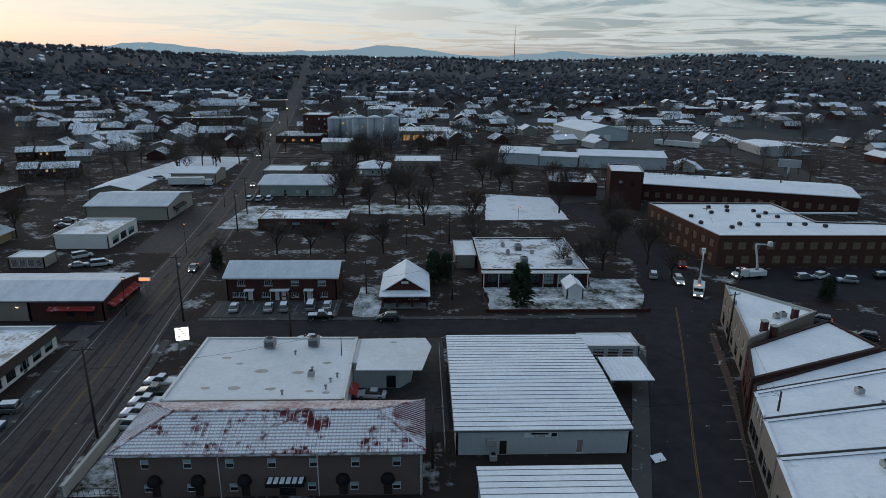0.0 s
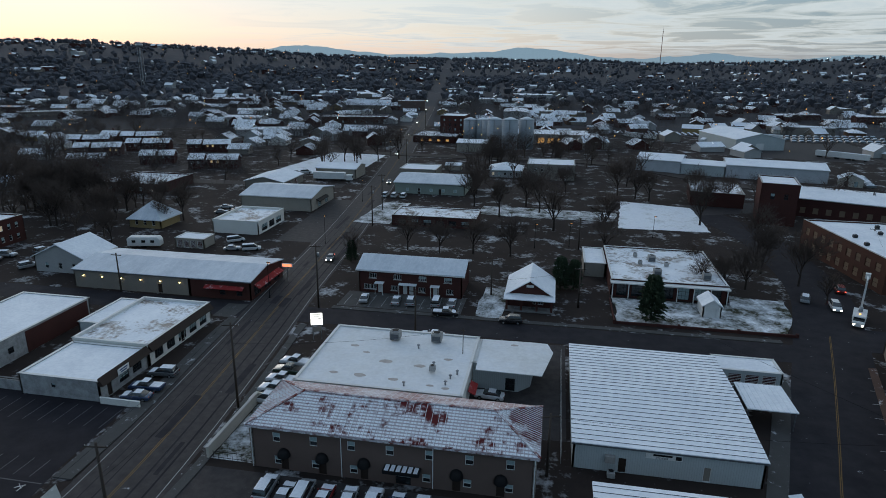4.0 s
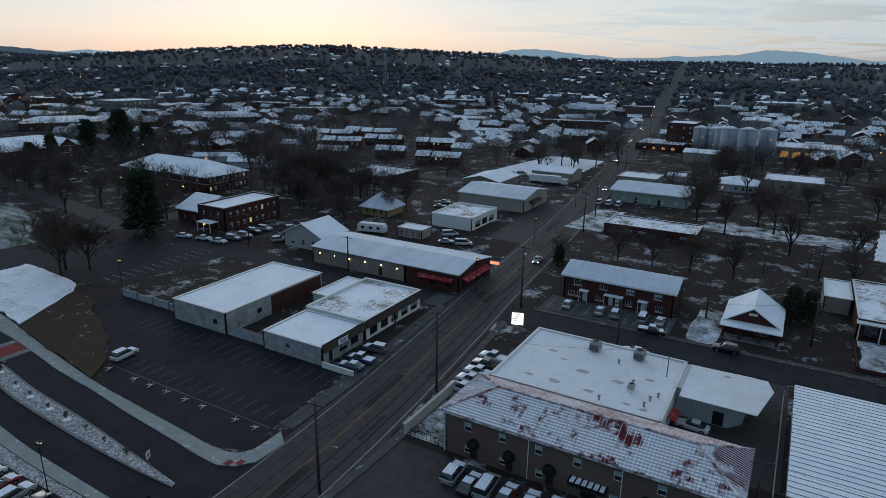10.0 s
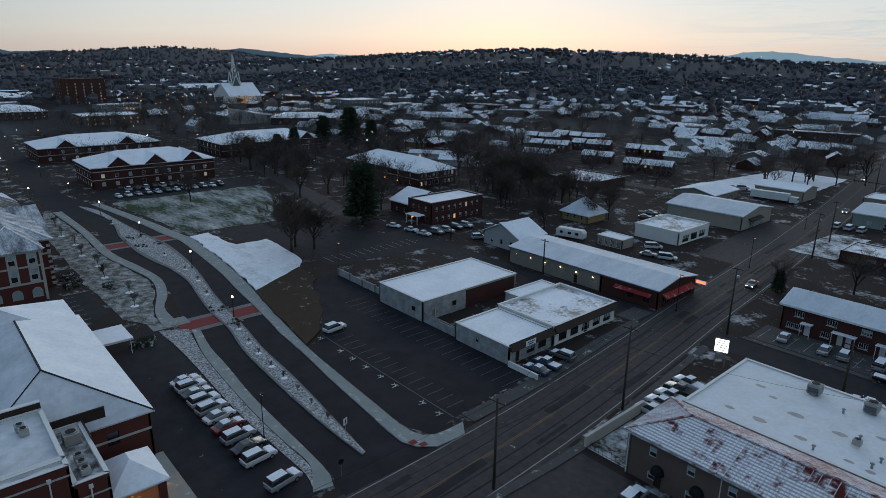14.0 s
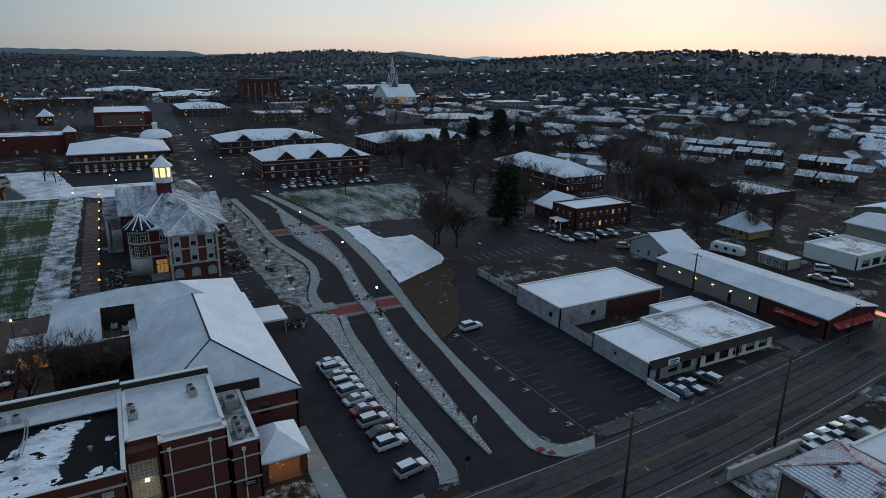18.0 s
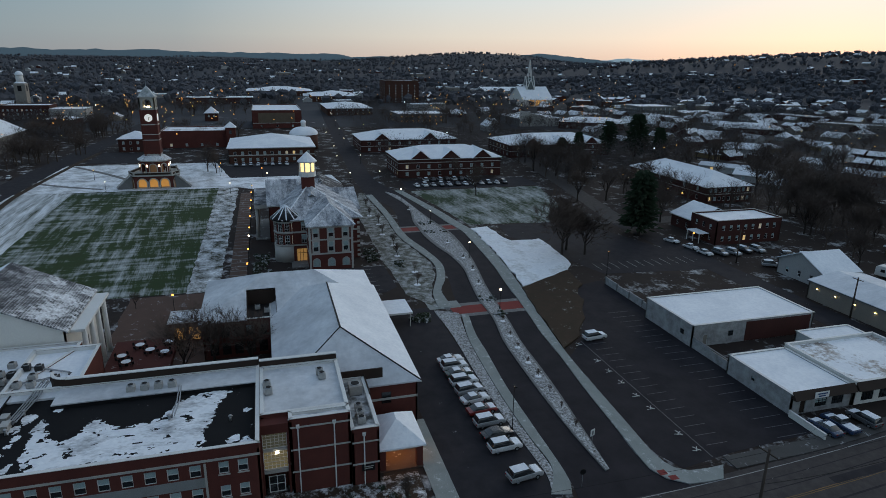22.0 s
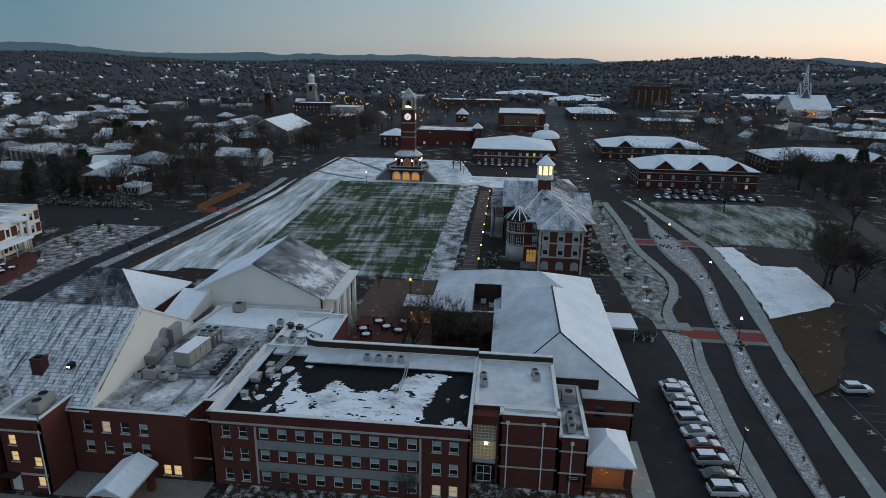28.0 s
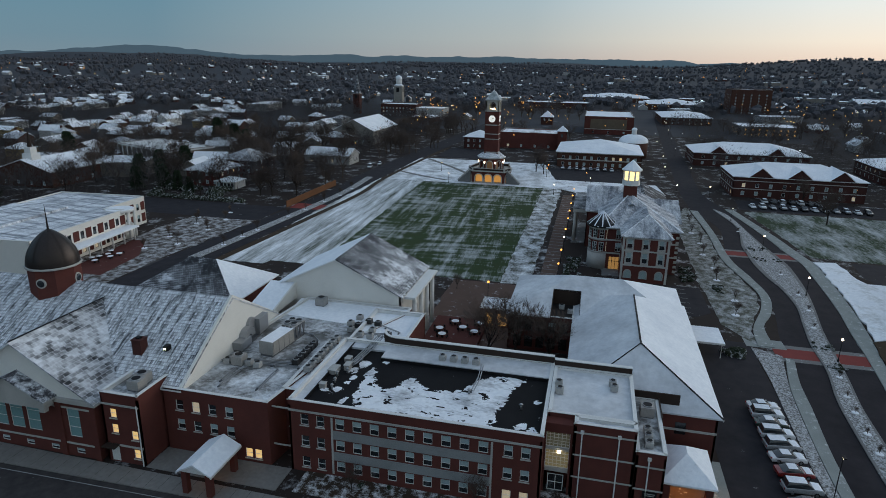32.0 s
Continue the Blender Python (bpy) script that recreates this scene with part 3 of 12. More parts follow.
def whole_window(w, h, cross, fm, g):
    """Frame and pane of a distant window in one mesh."""
    key = (round(w, 2), round(h, 2), fm.name, g.name)
    if key not in WIN:
        t = 0.1
        ring = lambda a, y: [(a, y, a), (w - a, y, a), (w - a, y, h - a), (a, y, h - a)]
        vs = ring(0, 0.12) + ring(0, 0) + ring(t, 0) + ring(t, 0.06)
        fs = []
        for o in (0, 4, 8):
            fs += [(o + k, o + (k + 1) % 4, o + 4 + (k + 1) % 4, o + 4 + k) for k in range(4)]
        me = mesh_of("window", vs, fs + [(12, 13, 14, 15)], fm)
        me.materials.append(g)
        me.polygons[12].material_index = 1
        WIN[key] = me
    return WIN[key]


def facade(parent, p, q, h, spec, mat, z0=0.0, thick=0.25, name="wall", trim=None):
    """One wall from p to q (outside on its right) with real openings. spec: rows of (count, u from, u to, sill, width, height, kind)."""
    P, Q = Vector(p), Vector(q)
    W = (Q - P).length
    if W < 0.05:
        return None
    u = (Q - P) / W
    nrm = Vector((u.y, -u.x))
    holes = []
    for count, ua, ub, sill, w, hh, kind in spec or ():
        for i in range(count):
            c = ua + (ub - ua) * (i + 0.5) / count
            c = c if ub > 1.0 or ua > 1.0 or ub < 0 else c * W
            if c - w / 2 > 0.05 and c + w / 2 < W - 0.05 and sill + hh < h:
                holes.append((c - w / 2, c + w / 2, z0 + sill, z0 + sill + hh, kind))
    us = sorted({0.0, round(W, 4), *(round(a, 4) for o in holes for a in o[:2])})
    zs = sorted({z0, round(z0 + h, 4), *(round(a, 4) for o in holes for a in o[2:4])})
    idx, vs, fs = {}, [], []

    def vert(a, z, back=0.0):
        k = (round(a, 4), round(z, 4), back)
        if k not in idx:
            idx[k] = len(vs)
            pt = P + u * a - nrm * back
            vs.append((pt.x, pt.y, z))
        return idx[k]

    for a, b in zip(us, us[1:]):
        for c, d in zip(zs, zs[1:]):
            mid = ((a + b) / 2, (c + d) / 2)
            if any(o[0] < mid[0] < o[1] and o[2] < mid[1] < o[3] for o in holes):
                continue
            fs.append((vert(a, c), vert(b, c), vert(b, d), vert(a, d)))
    for a, b, c, d, kind in holes:
        for (a1, c1), (a2, c2) in (((a, c), (b, c)), ((b, c), (b, d)), ((b, d), (a, d)), ((a, d), (a, c))):
            fs.append((vert(a1, c1), vert(a1, c1, thick), vert(a2, c2, thick), vert(a2, c2)))
    k = (vert(0, z0), vert(0, z0, thick), vert(0, z0 + h, thick), vert(0, z0 + h))
    fs.append(k)
    fs.append((vert(W, z0), vert(W, z0 + h), vert(W, z0 + h, thick), vert(W, z0, thick)))
    fs.append((vert(0, z0 + h), vert(0, z0 + h, thick), vert(W, z0 + h, thick), vert(W, z0 + h)))
    wall = put(name, mesh_of(name, vs, fs, mat), parent)
    ang = math.degrees(math.atan2(u.y, u.x))
    for a, b, c, d, kind in holes:
        add_opening(parent, P + u * a - nrm * 0.10, ang, c, b - a, d - c, kind)
    return wall


def arch_wall(name, parent, p, q, z0, h, arches, mat, thick=0.5, ring=None):
    """A wall from p to q (outside on its right) pierced by round-headed arches (centre, width, sill, height); ring: material of raised surrounds."""
    P, Q = Vector(p), Vector(q)
    W = (Q - P).length
    u = (Q - P) / W
    nrm = Vector((u.y, -u.x))
    vs, fs = [], []

    def quad(pts):
        o = len(vs)
        vs.extend(pts)
        fs.append(tuple(range(o, o + len(pts))))

    def at(a, z, back=0.0):
        c = P + u * a - nrm * back
        return (c.x, c.y, z)

    x = 0.0
    for c, w, sill, hh in sorted(arches):
        r = w / 2
        quad([at(x, z0), at(c - r, z0), at(c - r, z0 + h), at(x, z0 + h)])
        if sill > 0:
            quad([at(c - r, z0), at(c + r, z0), at(c + r, z0 + sill), at(c - r, z0 + sill)])
        spring = z0 + sill + hh - r
        pts = [(c - r, z0 + sill), (c - r, spring)] + [(c - r * math.cos(math.pi * k / 10), spring + r * math.sin(math.pi * k / 10)) for k in range(1, 10)] + [(c + r, spring), (c + r, z0 + sill)]
        for (a1, b1), (a2, b2) in zip(pts[1:-1], pts[2:-1]):
            quad([at(a1, b1), at(a2, b2), at(a2, z0 + h), at(a1, z0 + h)])
        for (a1, b1), (a2, b2) in zip(pts, pts[1:]):
            quad([at(a1, b1), at(a1, b1, thick), at(a2, b2, thick), at(a2, b2)])
        if ring:
            rv, rf = [], []
            t = 0.14 * w
            for k, (a, b_) in enumerate(pts):
                dx, dz = a - c, max(0.0, b_ - spring)
                l = math.hypot(dx, dz) or 1.0
                oa, ob_ = a + t * dx / l, b_ + t * dz / l
                rv += [at(a, b_, -0.10), at(oa, ob_, -0.10), at(oa, ob_, 0.0), at(a, b_, 0.0)]
                if k:
                    o = 4 * k
                    rf += [(o - 4, o, o + 1, o - 3), (o - 3, o + 1, o + 2, o - 2), (o - 1, o + 3, o, o - 4)]
            put("arch_surround", mesh_of("arch_surround", rv, rf, ring), parent)
        x = c + r
    quad([at(x, z0), at(W, z0), at(W, z0 + h), at(x, z0 + h)])
    quad([at(0, z0 + h), at(W, z0 + h), at(W, z0 + h, thick), at(0, z0 + h, thick)])
    quad([at(0, z0), at(0, z0 + h), at(0, z0 + h, thick), at(0, z0, thick)])
    quad([at(W, z0), at(W, z0, thick), at(W, z0 + h, thick), at(W, z0 + h)])
    return put(name, mesh_of(name, vs, fs, mat), parent)


def add_opening(parent, at, ang, z, w, h, kind):
    m = pose(at.x, at.y, z, 0, 0, ang)
    if kind.startswith("door"):
        mat = {"door": DARK_BROWN, "door_white": WHITE, "door_glass": GLASS, "door_red": AWNING_RED, "door_tan": BEIGE}[kind]
        d = put("door", bars_mesh(w, h, 0.09, 0.10, (1, 1), WHITE if kind != "door" else DARK_BROWN), parent, "", m)
        put("door_leaf", pane_mesh(w, h, mat), d, "", pose(0, 0.05, 0))
        return
    if kind == "shutter":
        d = put("roll_up_door", bars_mesh(w, h, 0.08, 0.10, (1, 8), WHITE), parent, "", m)
        put("shutter", pane_mesh(w, h, M("dark_red_shutter", (0.075, 0.022, 0.022), None, 0.6)), d, "", pose(0, 0.05, 0))
        return
    cross = {"big": (3, 3), "tall": (2, 4), "strip": (4, 1), "single": (1, 1), "teal": (1, 3)}.get(kind.split("_")[0], (1, 2))
    r = RNG.random()
    if "lit" in kind:
        g = LIT
    elif "dim" in kind:
        g = LIT_DIM
    elif "teal" in kind:
        g = M("teal_blind_behind_glass", (0.20, 0.34, 0.34), (0.17, 0.30, 0.31), 0.22, bump=0.0)
    elif "blue" in kind:
        g = GLASS_BLUE
    elif "amber" in kind:
        g = AMBER_DIM
    elif "mix" in kind:
        g = LIT if r < 0.02 else (LIT_DIM if r < 0.11 else (GLASS_BLUE if r < 0.75 else GLASS))
    elif "brick" in kind:
        g = M("boarded_tan_panel", (0.22, 0.16, 0.11), (0.16, 0.115, 0.08), 0.85)
    else:
        g = GLASS if r < 0.75 else GLASS_BLUE
    fm = DARK if "dark" in kind else (BRICK_DK if "brick" in kind else WHITE)
    if Vector(parent.matrix_basis.translation[:2]).length > 235:
        put("window", whole_window(w, h, cross, fm, g), parent, "", m)
        return
    f = put("window", bars_mesh(w, h, 0.07, 0.10, cross, fm), parent, "", m)
    put("pane", pane_mesh(w, h, g), f, "", pose(0, 0.05, 0))
    if "sill" in kind:
        put("sill", box_mesh(w + 0.2, 0.2, 0.12, STONE), parent, "", m @ pose(w / 2, -0.12, -0.13))


def building(name, label, category, corners, h, wall, roof, fac=(), at=None, rot=0.0, group="", z0=0.0, wall_names="wall", lift=0.0):
    """A house from its corners (counter-clockwise, local to at), with walls, openings and a roof. roof: (kind, material, ...)."""
    cx, cy = at if at else (sum(c[0] for c in corners) / len(corners), sum(c[1] for c in corners) / len(corners))
    if not at:
        corners = [(x - cx, y - cy) for x, y in corners]
    b = thing(name, cx, cy, lift, rot, label, category, group)
    n = len(corners)
    fac = dict(fac)
    for i in range(n):
        facade(b, corners[i], corners[(i + 1) % n], h - z0, fac.get(i, ()), wall, z0)
    kind, rmat = roof[:2]
    if kind == "flat":
        par = roof[2] if len(roof) > 2 else 0.4
        cap = roof[3] if len(roof) > 3 else STONE
        ring_wall(b, corners, h, par, wall, cap)
        put("roof", slab_mesh(inset(corners, 0.26), h - 0.25, h, rmat, "roof"), b)
    else:
        xs, ys = [c[0] for c in corners], [c[1] for c in corners]
        gable_or_hip(b, min(xs), max(xs), min(ys), max(ys), h, roof, wall)
    return b


def inset(poly, d):
    n, out = len(poly), []
    for i in range(n):
        a, b, c = Vector(poly[i - 1]), Vector(poly[i]), Vector(poly[(i + 1) % n])
        u, v = (b - a).normalized(), (c - b).normalized()
        n1, n2 = Vector((-u.y, u.x)), Vector((-v.y, v.x))
        k = n1 + n2
        out.append(tuple(b + k * (d / max(0.3, 1 + n1.dot(n2)))))
    return out


def ring_wall(b, corners, z, par, wall, cap, t=0.3):
    inner, inner2 = inset(corners, t), inset(corners, t + 0.06)
    n = len(corners)
    for i in range(n):
        j = (i + 1) % n
        q = [corners[i], corners[j], inner[j], inner[i]]
        put("parapet", slab_mesh(q, z + 0.001, z + par, wall, "parapet"), b)
        if par > 0.3 and math.hypot(b.location.x, b.location.y) < 175:
            put("upstand", slab_mesh([inner[i], inner[j], inner2[j], inner2[i]], z + 0.001, z + par - 0.06, cap if cap is not DARK_BROWN else DARK, "upstand"), b)
        q2 = inset([corners[i], corners[j], inner[j], inner[i]], -0.08)
        put("coping", slab_mesh(q2, z + par, z + par + 0.07, cap, "coping"), b)


def gable_or_hip(b, x0, x1, y0, y1, z, roof, wall, name="roof"):
    """Roof over a rectangle. roof: (gable|hip, material, rise, axis, overhang, fascia material)."""
    kind, mat, rise, axis = roof[:4]
    o = roof[4] if len(roof) > 4 else 0.5
    fas = roof[5] if len(roof) > 5 else WHITE
    if axis == "y":
        tr = lambda u, v, w: (v, u, w)
        u0, u1, v0, v1 = y0, y1, x0, x1
    else:
        tr = lambda u, v, w: (u, v, w)
        u0, u1, v0, v1 = x0, x1, y0, y1
    half = (v1 - v0) / 2
    vm = (v0 + v1) / 2
    drop = rise / half * o
    t = 0.22
    ins = min(half, (u1 - u0) / 2) if kind == "hip" else 0.0
    E0, E1, F0, F1 = u0 - o, u1 + o, v0 - o, v1 + o
    ze = z - drop + t
    r0, r1 = (u0 + ins, u1 - ins) if kind == "hip" else (E0, E1)
    top = z + rise + t
    A, B, C, D = (E0, F0, ze), (E1, F0, ze), (E1, F1, ze), (E0, F1, ze)
    R0, R1 = (r0, vm, top), (r1, vm, top)

    def face(name_, pts, m_):
        vs = [tr(*p) for p in pts] + [tr(p[0], p[1], p[2] - t) for p in pts]
        n = len(pts)
        up = tuple(range(n))
        fs = [up, tuple(reversed(range(n, 2 * n)))] + [(i, n + i, n + (i + 1) % n, (i + 1) % n) for i in range(n)]
        if axis == "y":
            fs = [tuple(reversed(f)) for f in fs]
        put(name_, mesh_of(name_, vs, fs, m_), b)

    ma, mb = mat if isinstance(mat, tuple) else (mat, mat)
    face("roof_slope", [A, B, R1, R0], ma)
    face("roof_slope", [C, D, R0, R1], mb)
    if kind == "hip":
        face("roof_hip", [B, C, R1], ma)
        face("roof_hip", [D, A, R0], mb)
    else:
        for ue, sgn in ((u0, -1), (u1, 1)):
            vs = [tr(ue, v0, z), tr(ue, v1, z), tr(ue, vm, z + rise)]
            vs += [tr(ue - sgn * 0.2, v0, z), tr(ue - sgn * 0.2, v1, z), tr(ue - sgn * 0.2, vm, z + rise)]
            put("gable", mesh_of("gable", vs, [(0, 1, 2), (3, 5, 4), (0, 2, 5, 3), (1, 4, 5, 2)], wall), b)
    # fascia boards along the eaves
    for v in (F0, F1):
        pts = [tr(E0, v - 0.04, 0), tr(E1, v + 0.04, 0)]
        xa, xb = sorted((pts[0][0], pts[1][0]))
        ya, yb = sorted((pts[0][1], pts[1][1]))
        box("fascia", xa, xb, ya, yb, ze - t - 0.12, ze - t + 0.1, fas, b)


def seams(b, x0, x1, y0, y1, z, n, along, mat, rise=0.0, w=0.07, hgt=0.06):
    """Raised seams over a plain roof surface."""
    for i in range(n):
        f = (i + 0.5) / n
        if along == "x":
            y = y0 + (y1 - y0) * f
            box("seam", x0, x1, y - w / 2, y + w / 2, z + rise * f, z + rise * f + hgt, mat, b)
        else:
            x = x0 + (x1 - x0) * f
            box("seam", x - w / 2, x + w / 2, y0, y1, z, z + hgt, mat, b)


def ridge_bar(a, b_, w, h, mat, parent, name="ridge_cap", label=""):
    a, b_ = Vector(a), Vector(b_)
    d_ = b_ - a
    return put(name, box_mesh(w, round(d_.length, 2), h, mat), parent, label, Matrix.Translation((a + b_) / 2) @ d_.to_track_quat("Y", "Z").to_matrix().to_4x4())


def tile_sheet(name, pts, mat, parent, t=0.2):
    n = len(pts)
    vs = list(pts) + [(x, y, z - t) for x, y, z in pts]
    return put(name, mesh_of(name, vs, [tuple(range(n)), tuple(reversed(range(n, 2 * n)))] + [(i, n + i, n + (i + 1) % n, (i + 1) % n) for i in range(n)], mat), parent)


# small repeated things ------------------------------------------------------
PROTO = {}


def repeat(key, make, m):
    """The first one is built, the rest are copies of it."""
    if key not in PROTO:
        ob = make()
        ob.matrix_world = m
        PROTO[key] = ob
        return ob
    return copy_thing(PROTO[key], m)


def side_profile(pts, hw, mat, name):
    """A solid from a side outline (x, z, half width factor)."""
    n = len(pts)
    vs = [(x, -hw * f, z) for x, z, f in pts] + [(x, hw * f, z) for x, z, f in pts]
    fs = [tuple(range(n)), tuple(reversed(range(n, 2 * n)))] + [(i, n + i, n + (i + 1) % n, (i + 1) % n) for i in range(n)]
    me = mesh_of(name, vs, fs, mat)
    bm = bmesh.new()
    bm.from_mesh(me)
    bmesh.ops.recalc_face_normals(bm, faces=bm.faces)
    bmesh.ops.bevel(bm, geom=bm.edges[:], offset=0.085, segments=2, affect="EDGES", profile=0.6)
    bm.to_mesh(me)
    bm.free()
    for p in me.polygons:
        p.use_smooth = True
    return me


CAR_SHAPES = {
    "sedan": (4.7, 1.8, [(-2.3, .45, 1), (-2.3, .85, .96), (-1.7, .95, .97), (0.9, .97, .97), (2.2, .78, .92), (2.32, .5, .95), (2.2, .3, .96), (-2.2, .3, .97)],
              [(-1.75, .93, .93), (-1.0, 1.42, .72), (0.15, 1.44, .72), (1.0, .95, .93)], 1.42),
    "suv": (4.7, 1.9, [(-2.3, .45, 1), (-2.3, 1.0, .97), (-2.1, 1.05, .97), (1.0, 1.08, .97), (2.15, .98, .93), (2.32, .6, .95), (2.2, .35, .96), (-2.2, .35, .97)],
            [(-2.2, 1.03, .94), (-1.9, 1.70, .78), (0.25, 1.74, .78), (1.15, 1.06, .93)], 1.72),
    "van": (5.0, 1.95, [(-2.45, .45, 1), (-2.45, 1.1, .98), (1.4, 1.12, .98), (2.4, .9, .93), (2.48, .5, .95), (2.3, .33, .96), (-2.3, .33, .97)],
            [(-2.42, 1.08, .97), (-2.3, 1.82, .86), (0.7, 1.86, .86), (1.7, 1.08, .95)], 1.84),
    "pickup": (5.4, 1.95, [(-2.7, .55, 1), (-2.7, 1.05, .98), (-0.6, 1.08, .98), (1.2, 1.1, .98), (2.5, 1.0, .94), (2.7, .6, .96), (2.5, .42, .96), (-2.5, .45, .97)],
               [(-0.75, 1.06, .95), (-0.6, 1.75, .78), (0.5, 1.78, .78), (1.3, 1.08, .93)], 1.76)}


def make_car(shape, color, snowy, lights_on=False, distant=False):
    length, width, lower, cabin, top = CAR_SHAPES[shape]
    hw = width / 2
    names = {"sedan": "sedan", "suv": "sport utility car", "van": "minivan", "pickup": "pickup truck"}
    c = thing({"pickup": "pickup_truck", "van": "minivan", "suv": "suv", "sedan": "car"}[shape], 0, 0, 0, 0,
              f"{color} parked {names[shape]}" + (" with snow on its roof" if snowy else " on asphalt") + (" and headlights on" if lights_on else ""), "car", "parked cars")
    put("body", side_profile(lower, hw, CAR_PAINTS[color], "body"), c)
    put("cabin_glass", side_profile(cabin, hw, GLASS, "cabin_glass"), c)
    xa, xb = cabin[1][0], cabin[2][0]
    put("roof_panel", box_mesh(xb - xa + 0.02, width * 0.68, 0.07, SNOW if snowy else CAR_PAINTS[color], 0.03), c, "", pose((xa + xb) / 2, 0, top - 0.03))
    if snowy:
        put("snow_on_bonnet", box_mesh(0.9, width * 0.8, 0.05, SNOW, 0.02), c, "", pose(1.55, 0, lower[3][1] - 0.06, 0, 5, 0))
    if shape == "pickup":
        put("cargo_bed", box_mesh(1.75, width * 0.78, 0.03, SNOW if snowy else DARK), c, "", pose(-1.72, 0, 1.075))
    for sx in (-0.30, 0.30):
        for sy in (-1, 1):
            w = cyl("wheel", sx * length, sy * (hw - 0.02) - (0.2 if sy > 0 else 0), 0.34, 0.34, 0.34, 0.2, RUBBER, c, 14, tilt=(-90, 0, 0))
            if not distant:
                cyl("rim", 0, 0, -0.01, 0.19, 0.19, 0.22, STEEL, w, 10)
    for sy in () if distant and not lights_on else (-1, 1):
        put("headlight", box_mesh(0.12, 0.36, 0.16, HEADL_ON if lights_on else HEADL, 0.03), c, "", pose(length / 2 - 0.08, sy * hw * 0.68, 0.62))
        put("tail_light", box_mesh(0.10, 0.28, 0.18, TAIL_ON if lights_on else TAIL, 0.03), c, "", pose(-length / 2 + 0.05, sy * hw * 0.74, 0.72))
    for sy in () if distant else (-1, 1):
        put("mirror", box_mesh(0.15, 0.16, 0.12, CAR_PAINTS[color], 0.02), c, "", pose(0.75, sy * (hw + 0.06), 1.0))
    return c


def car(shape, color, x, y, rot, snowy=True, on=False, z=0.02):
    """rot: degrees from +X to which the nose points."""
    far = math.hypot(x, y) > 125
    return repeat(("car", shape, color, snowy, on, far), lambda: make_car(shape, color, snowy, on, far), pose(x, y, z, 0, 0, rot))


def make_ac(big, skin=None):
    s = 1.7 if big else 0.95
    c = thing("rooftop_air_conditioner" if big else "condenser_unit", 0, 0, 0, 0, "grey metal rooftop air-conditioning unit with a round fan", "air conditioner", "roof equipment")
    if big:
        put("base_frame", box_mesh(s * 0.92, s * 0.92, 0.12, RIB), c, "", pose(0, 0, 0))
    put("housing", box_mesh(s, s, s * 0.75, skin or (HVAC if big else HVAC_WHITE), 0.03), c, "", pose(0, 0, 0.12))
    cyl("fan_ring", 0, 0, 0.12 + s * 0.75, s * 0.40, s * 0.38, 0.12, STEEL, c, 16)
    cyl("fan_grille", 0, 0, 0.125 + s * 0.75 + 0.12, s * 0.33, s * 0.33, 0.02, DARK, c, 12)
    if big:
        put("side_louvre", box_mesh(s * 0.8, 0.04, s * 0.5, RIB), c, "", pose(0, -s / 2 - 0.01, 0.22))
    return c


def ac(x, y, z, big=True, rot=0):
    return repeat(("ac", big), lambda: make_ac(big), pose(x, y, z, 0, 0, rot))


def make_vent():
    c = thing("roof_vent", 0, 0, 0, 0, "small grey metal roof vent pipe with a cap", "vent", "roof vents")
    cyl("pipe", 0, 0, 0, 0.14, 0.14, 0.6, STEEL, c, 10)
    cyl("cap", 0, 0, 0.6, 0.28, 0.10, 0.18, STEEL, c, 10)
    return c


def vent(x, y, z):
    return repeat("vent", make_vent, pose(x, y, z))


def make_pole(h, lamp, transformer):
    c = thing("utility_pole", 0, 0, 0, 0, "weathered wooden utility pole with a crossarm" + (" and a street light" if lamp else ""), "utility pole", "utility poles")
    cyl("post", 0, 0, 0, 0.20, 0.13, h, POLE, c, 10)
    box("crossarm", -1.25, 1.25, -0.06, 0.06, h - 0.55, h - 0.42, POLE, c)
    for x in (-1.15, 1.15):
        cyl("insulator", x, 0, h - 0.42, 0.05, 0.04, 0.16, STEEL, c, 8)
    if transformer:
        cyl("transformer", 0.38, 0, h - 2.6, 0.26, 0.26, 0.9, STEEL, c, 12)
    if lamp:
        put("lamp_arm", box_mesh(2.0, 0.06, 0.06, STEEL), c, "", pose(-1.0, 0, h * 0.62))
        put("lamp_head", box_mesh(0.6, 0.25, 0.14, STEEL, 0.03), c, "", pose(-2.1, 0, h * 0.62 - 0.05))
        put("lamp_lens", box_mesh(0.4, 0.2, 0.06, LAMP_AMBER), c, "", pose(-2.1, 0, h * 0.62 - 0.10))
    return c


def pole(x, y, h=13.0, rot=0, lamp=False, transformer=False, z=0.0):
    return repeat(("pole", h, lamp, transformer), lambda: make_pole(h, lamp, transformer), pose(x, y, z, 0, 0, rot))


def make_lamp(h, mat, globe):
    c = thing("street_lamp" if h > 5 else "lamp_post", 0, 0, 0, 0, "dark metal lamp post with a glowing " + ("globe" if globe else "head"), "street lamp", "street lamps")
    cyl("base", 0, 0, 0, 0.17, 0.12, 0.6, DARK, c, 10)
    cyl("post", 0, 0, 0.5, 0.07, 0.05, h - 0.5, DARK, c, 8)
    if globe:
        put("globe", dome_mesh(0.24, 0.45, mat, 12, 5), c, "", pose(0, 0, h))
        cyl("finial", 0, 0, h + 0.42, 0.10, 0.02, 0.2, DARK, c, 8)
    else:
        put("head", box_mesh(0.8, 0.36, 0.14, DARK, 0.03), c, "", pose(0.25, 0, h))
        put("lens", box_mesh(0.6, 0.28, 0.06, mat), c, "", pose(0.25, 0, h - 0.06))
    return c


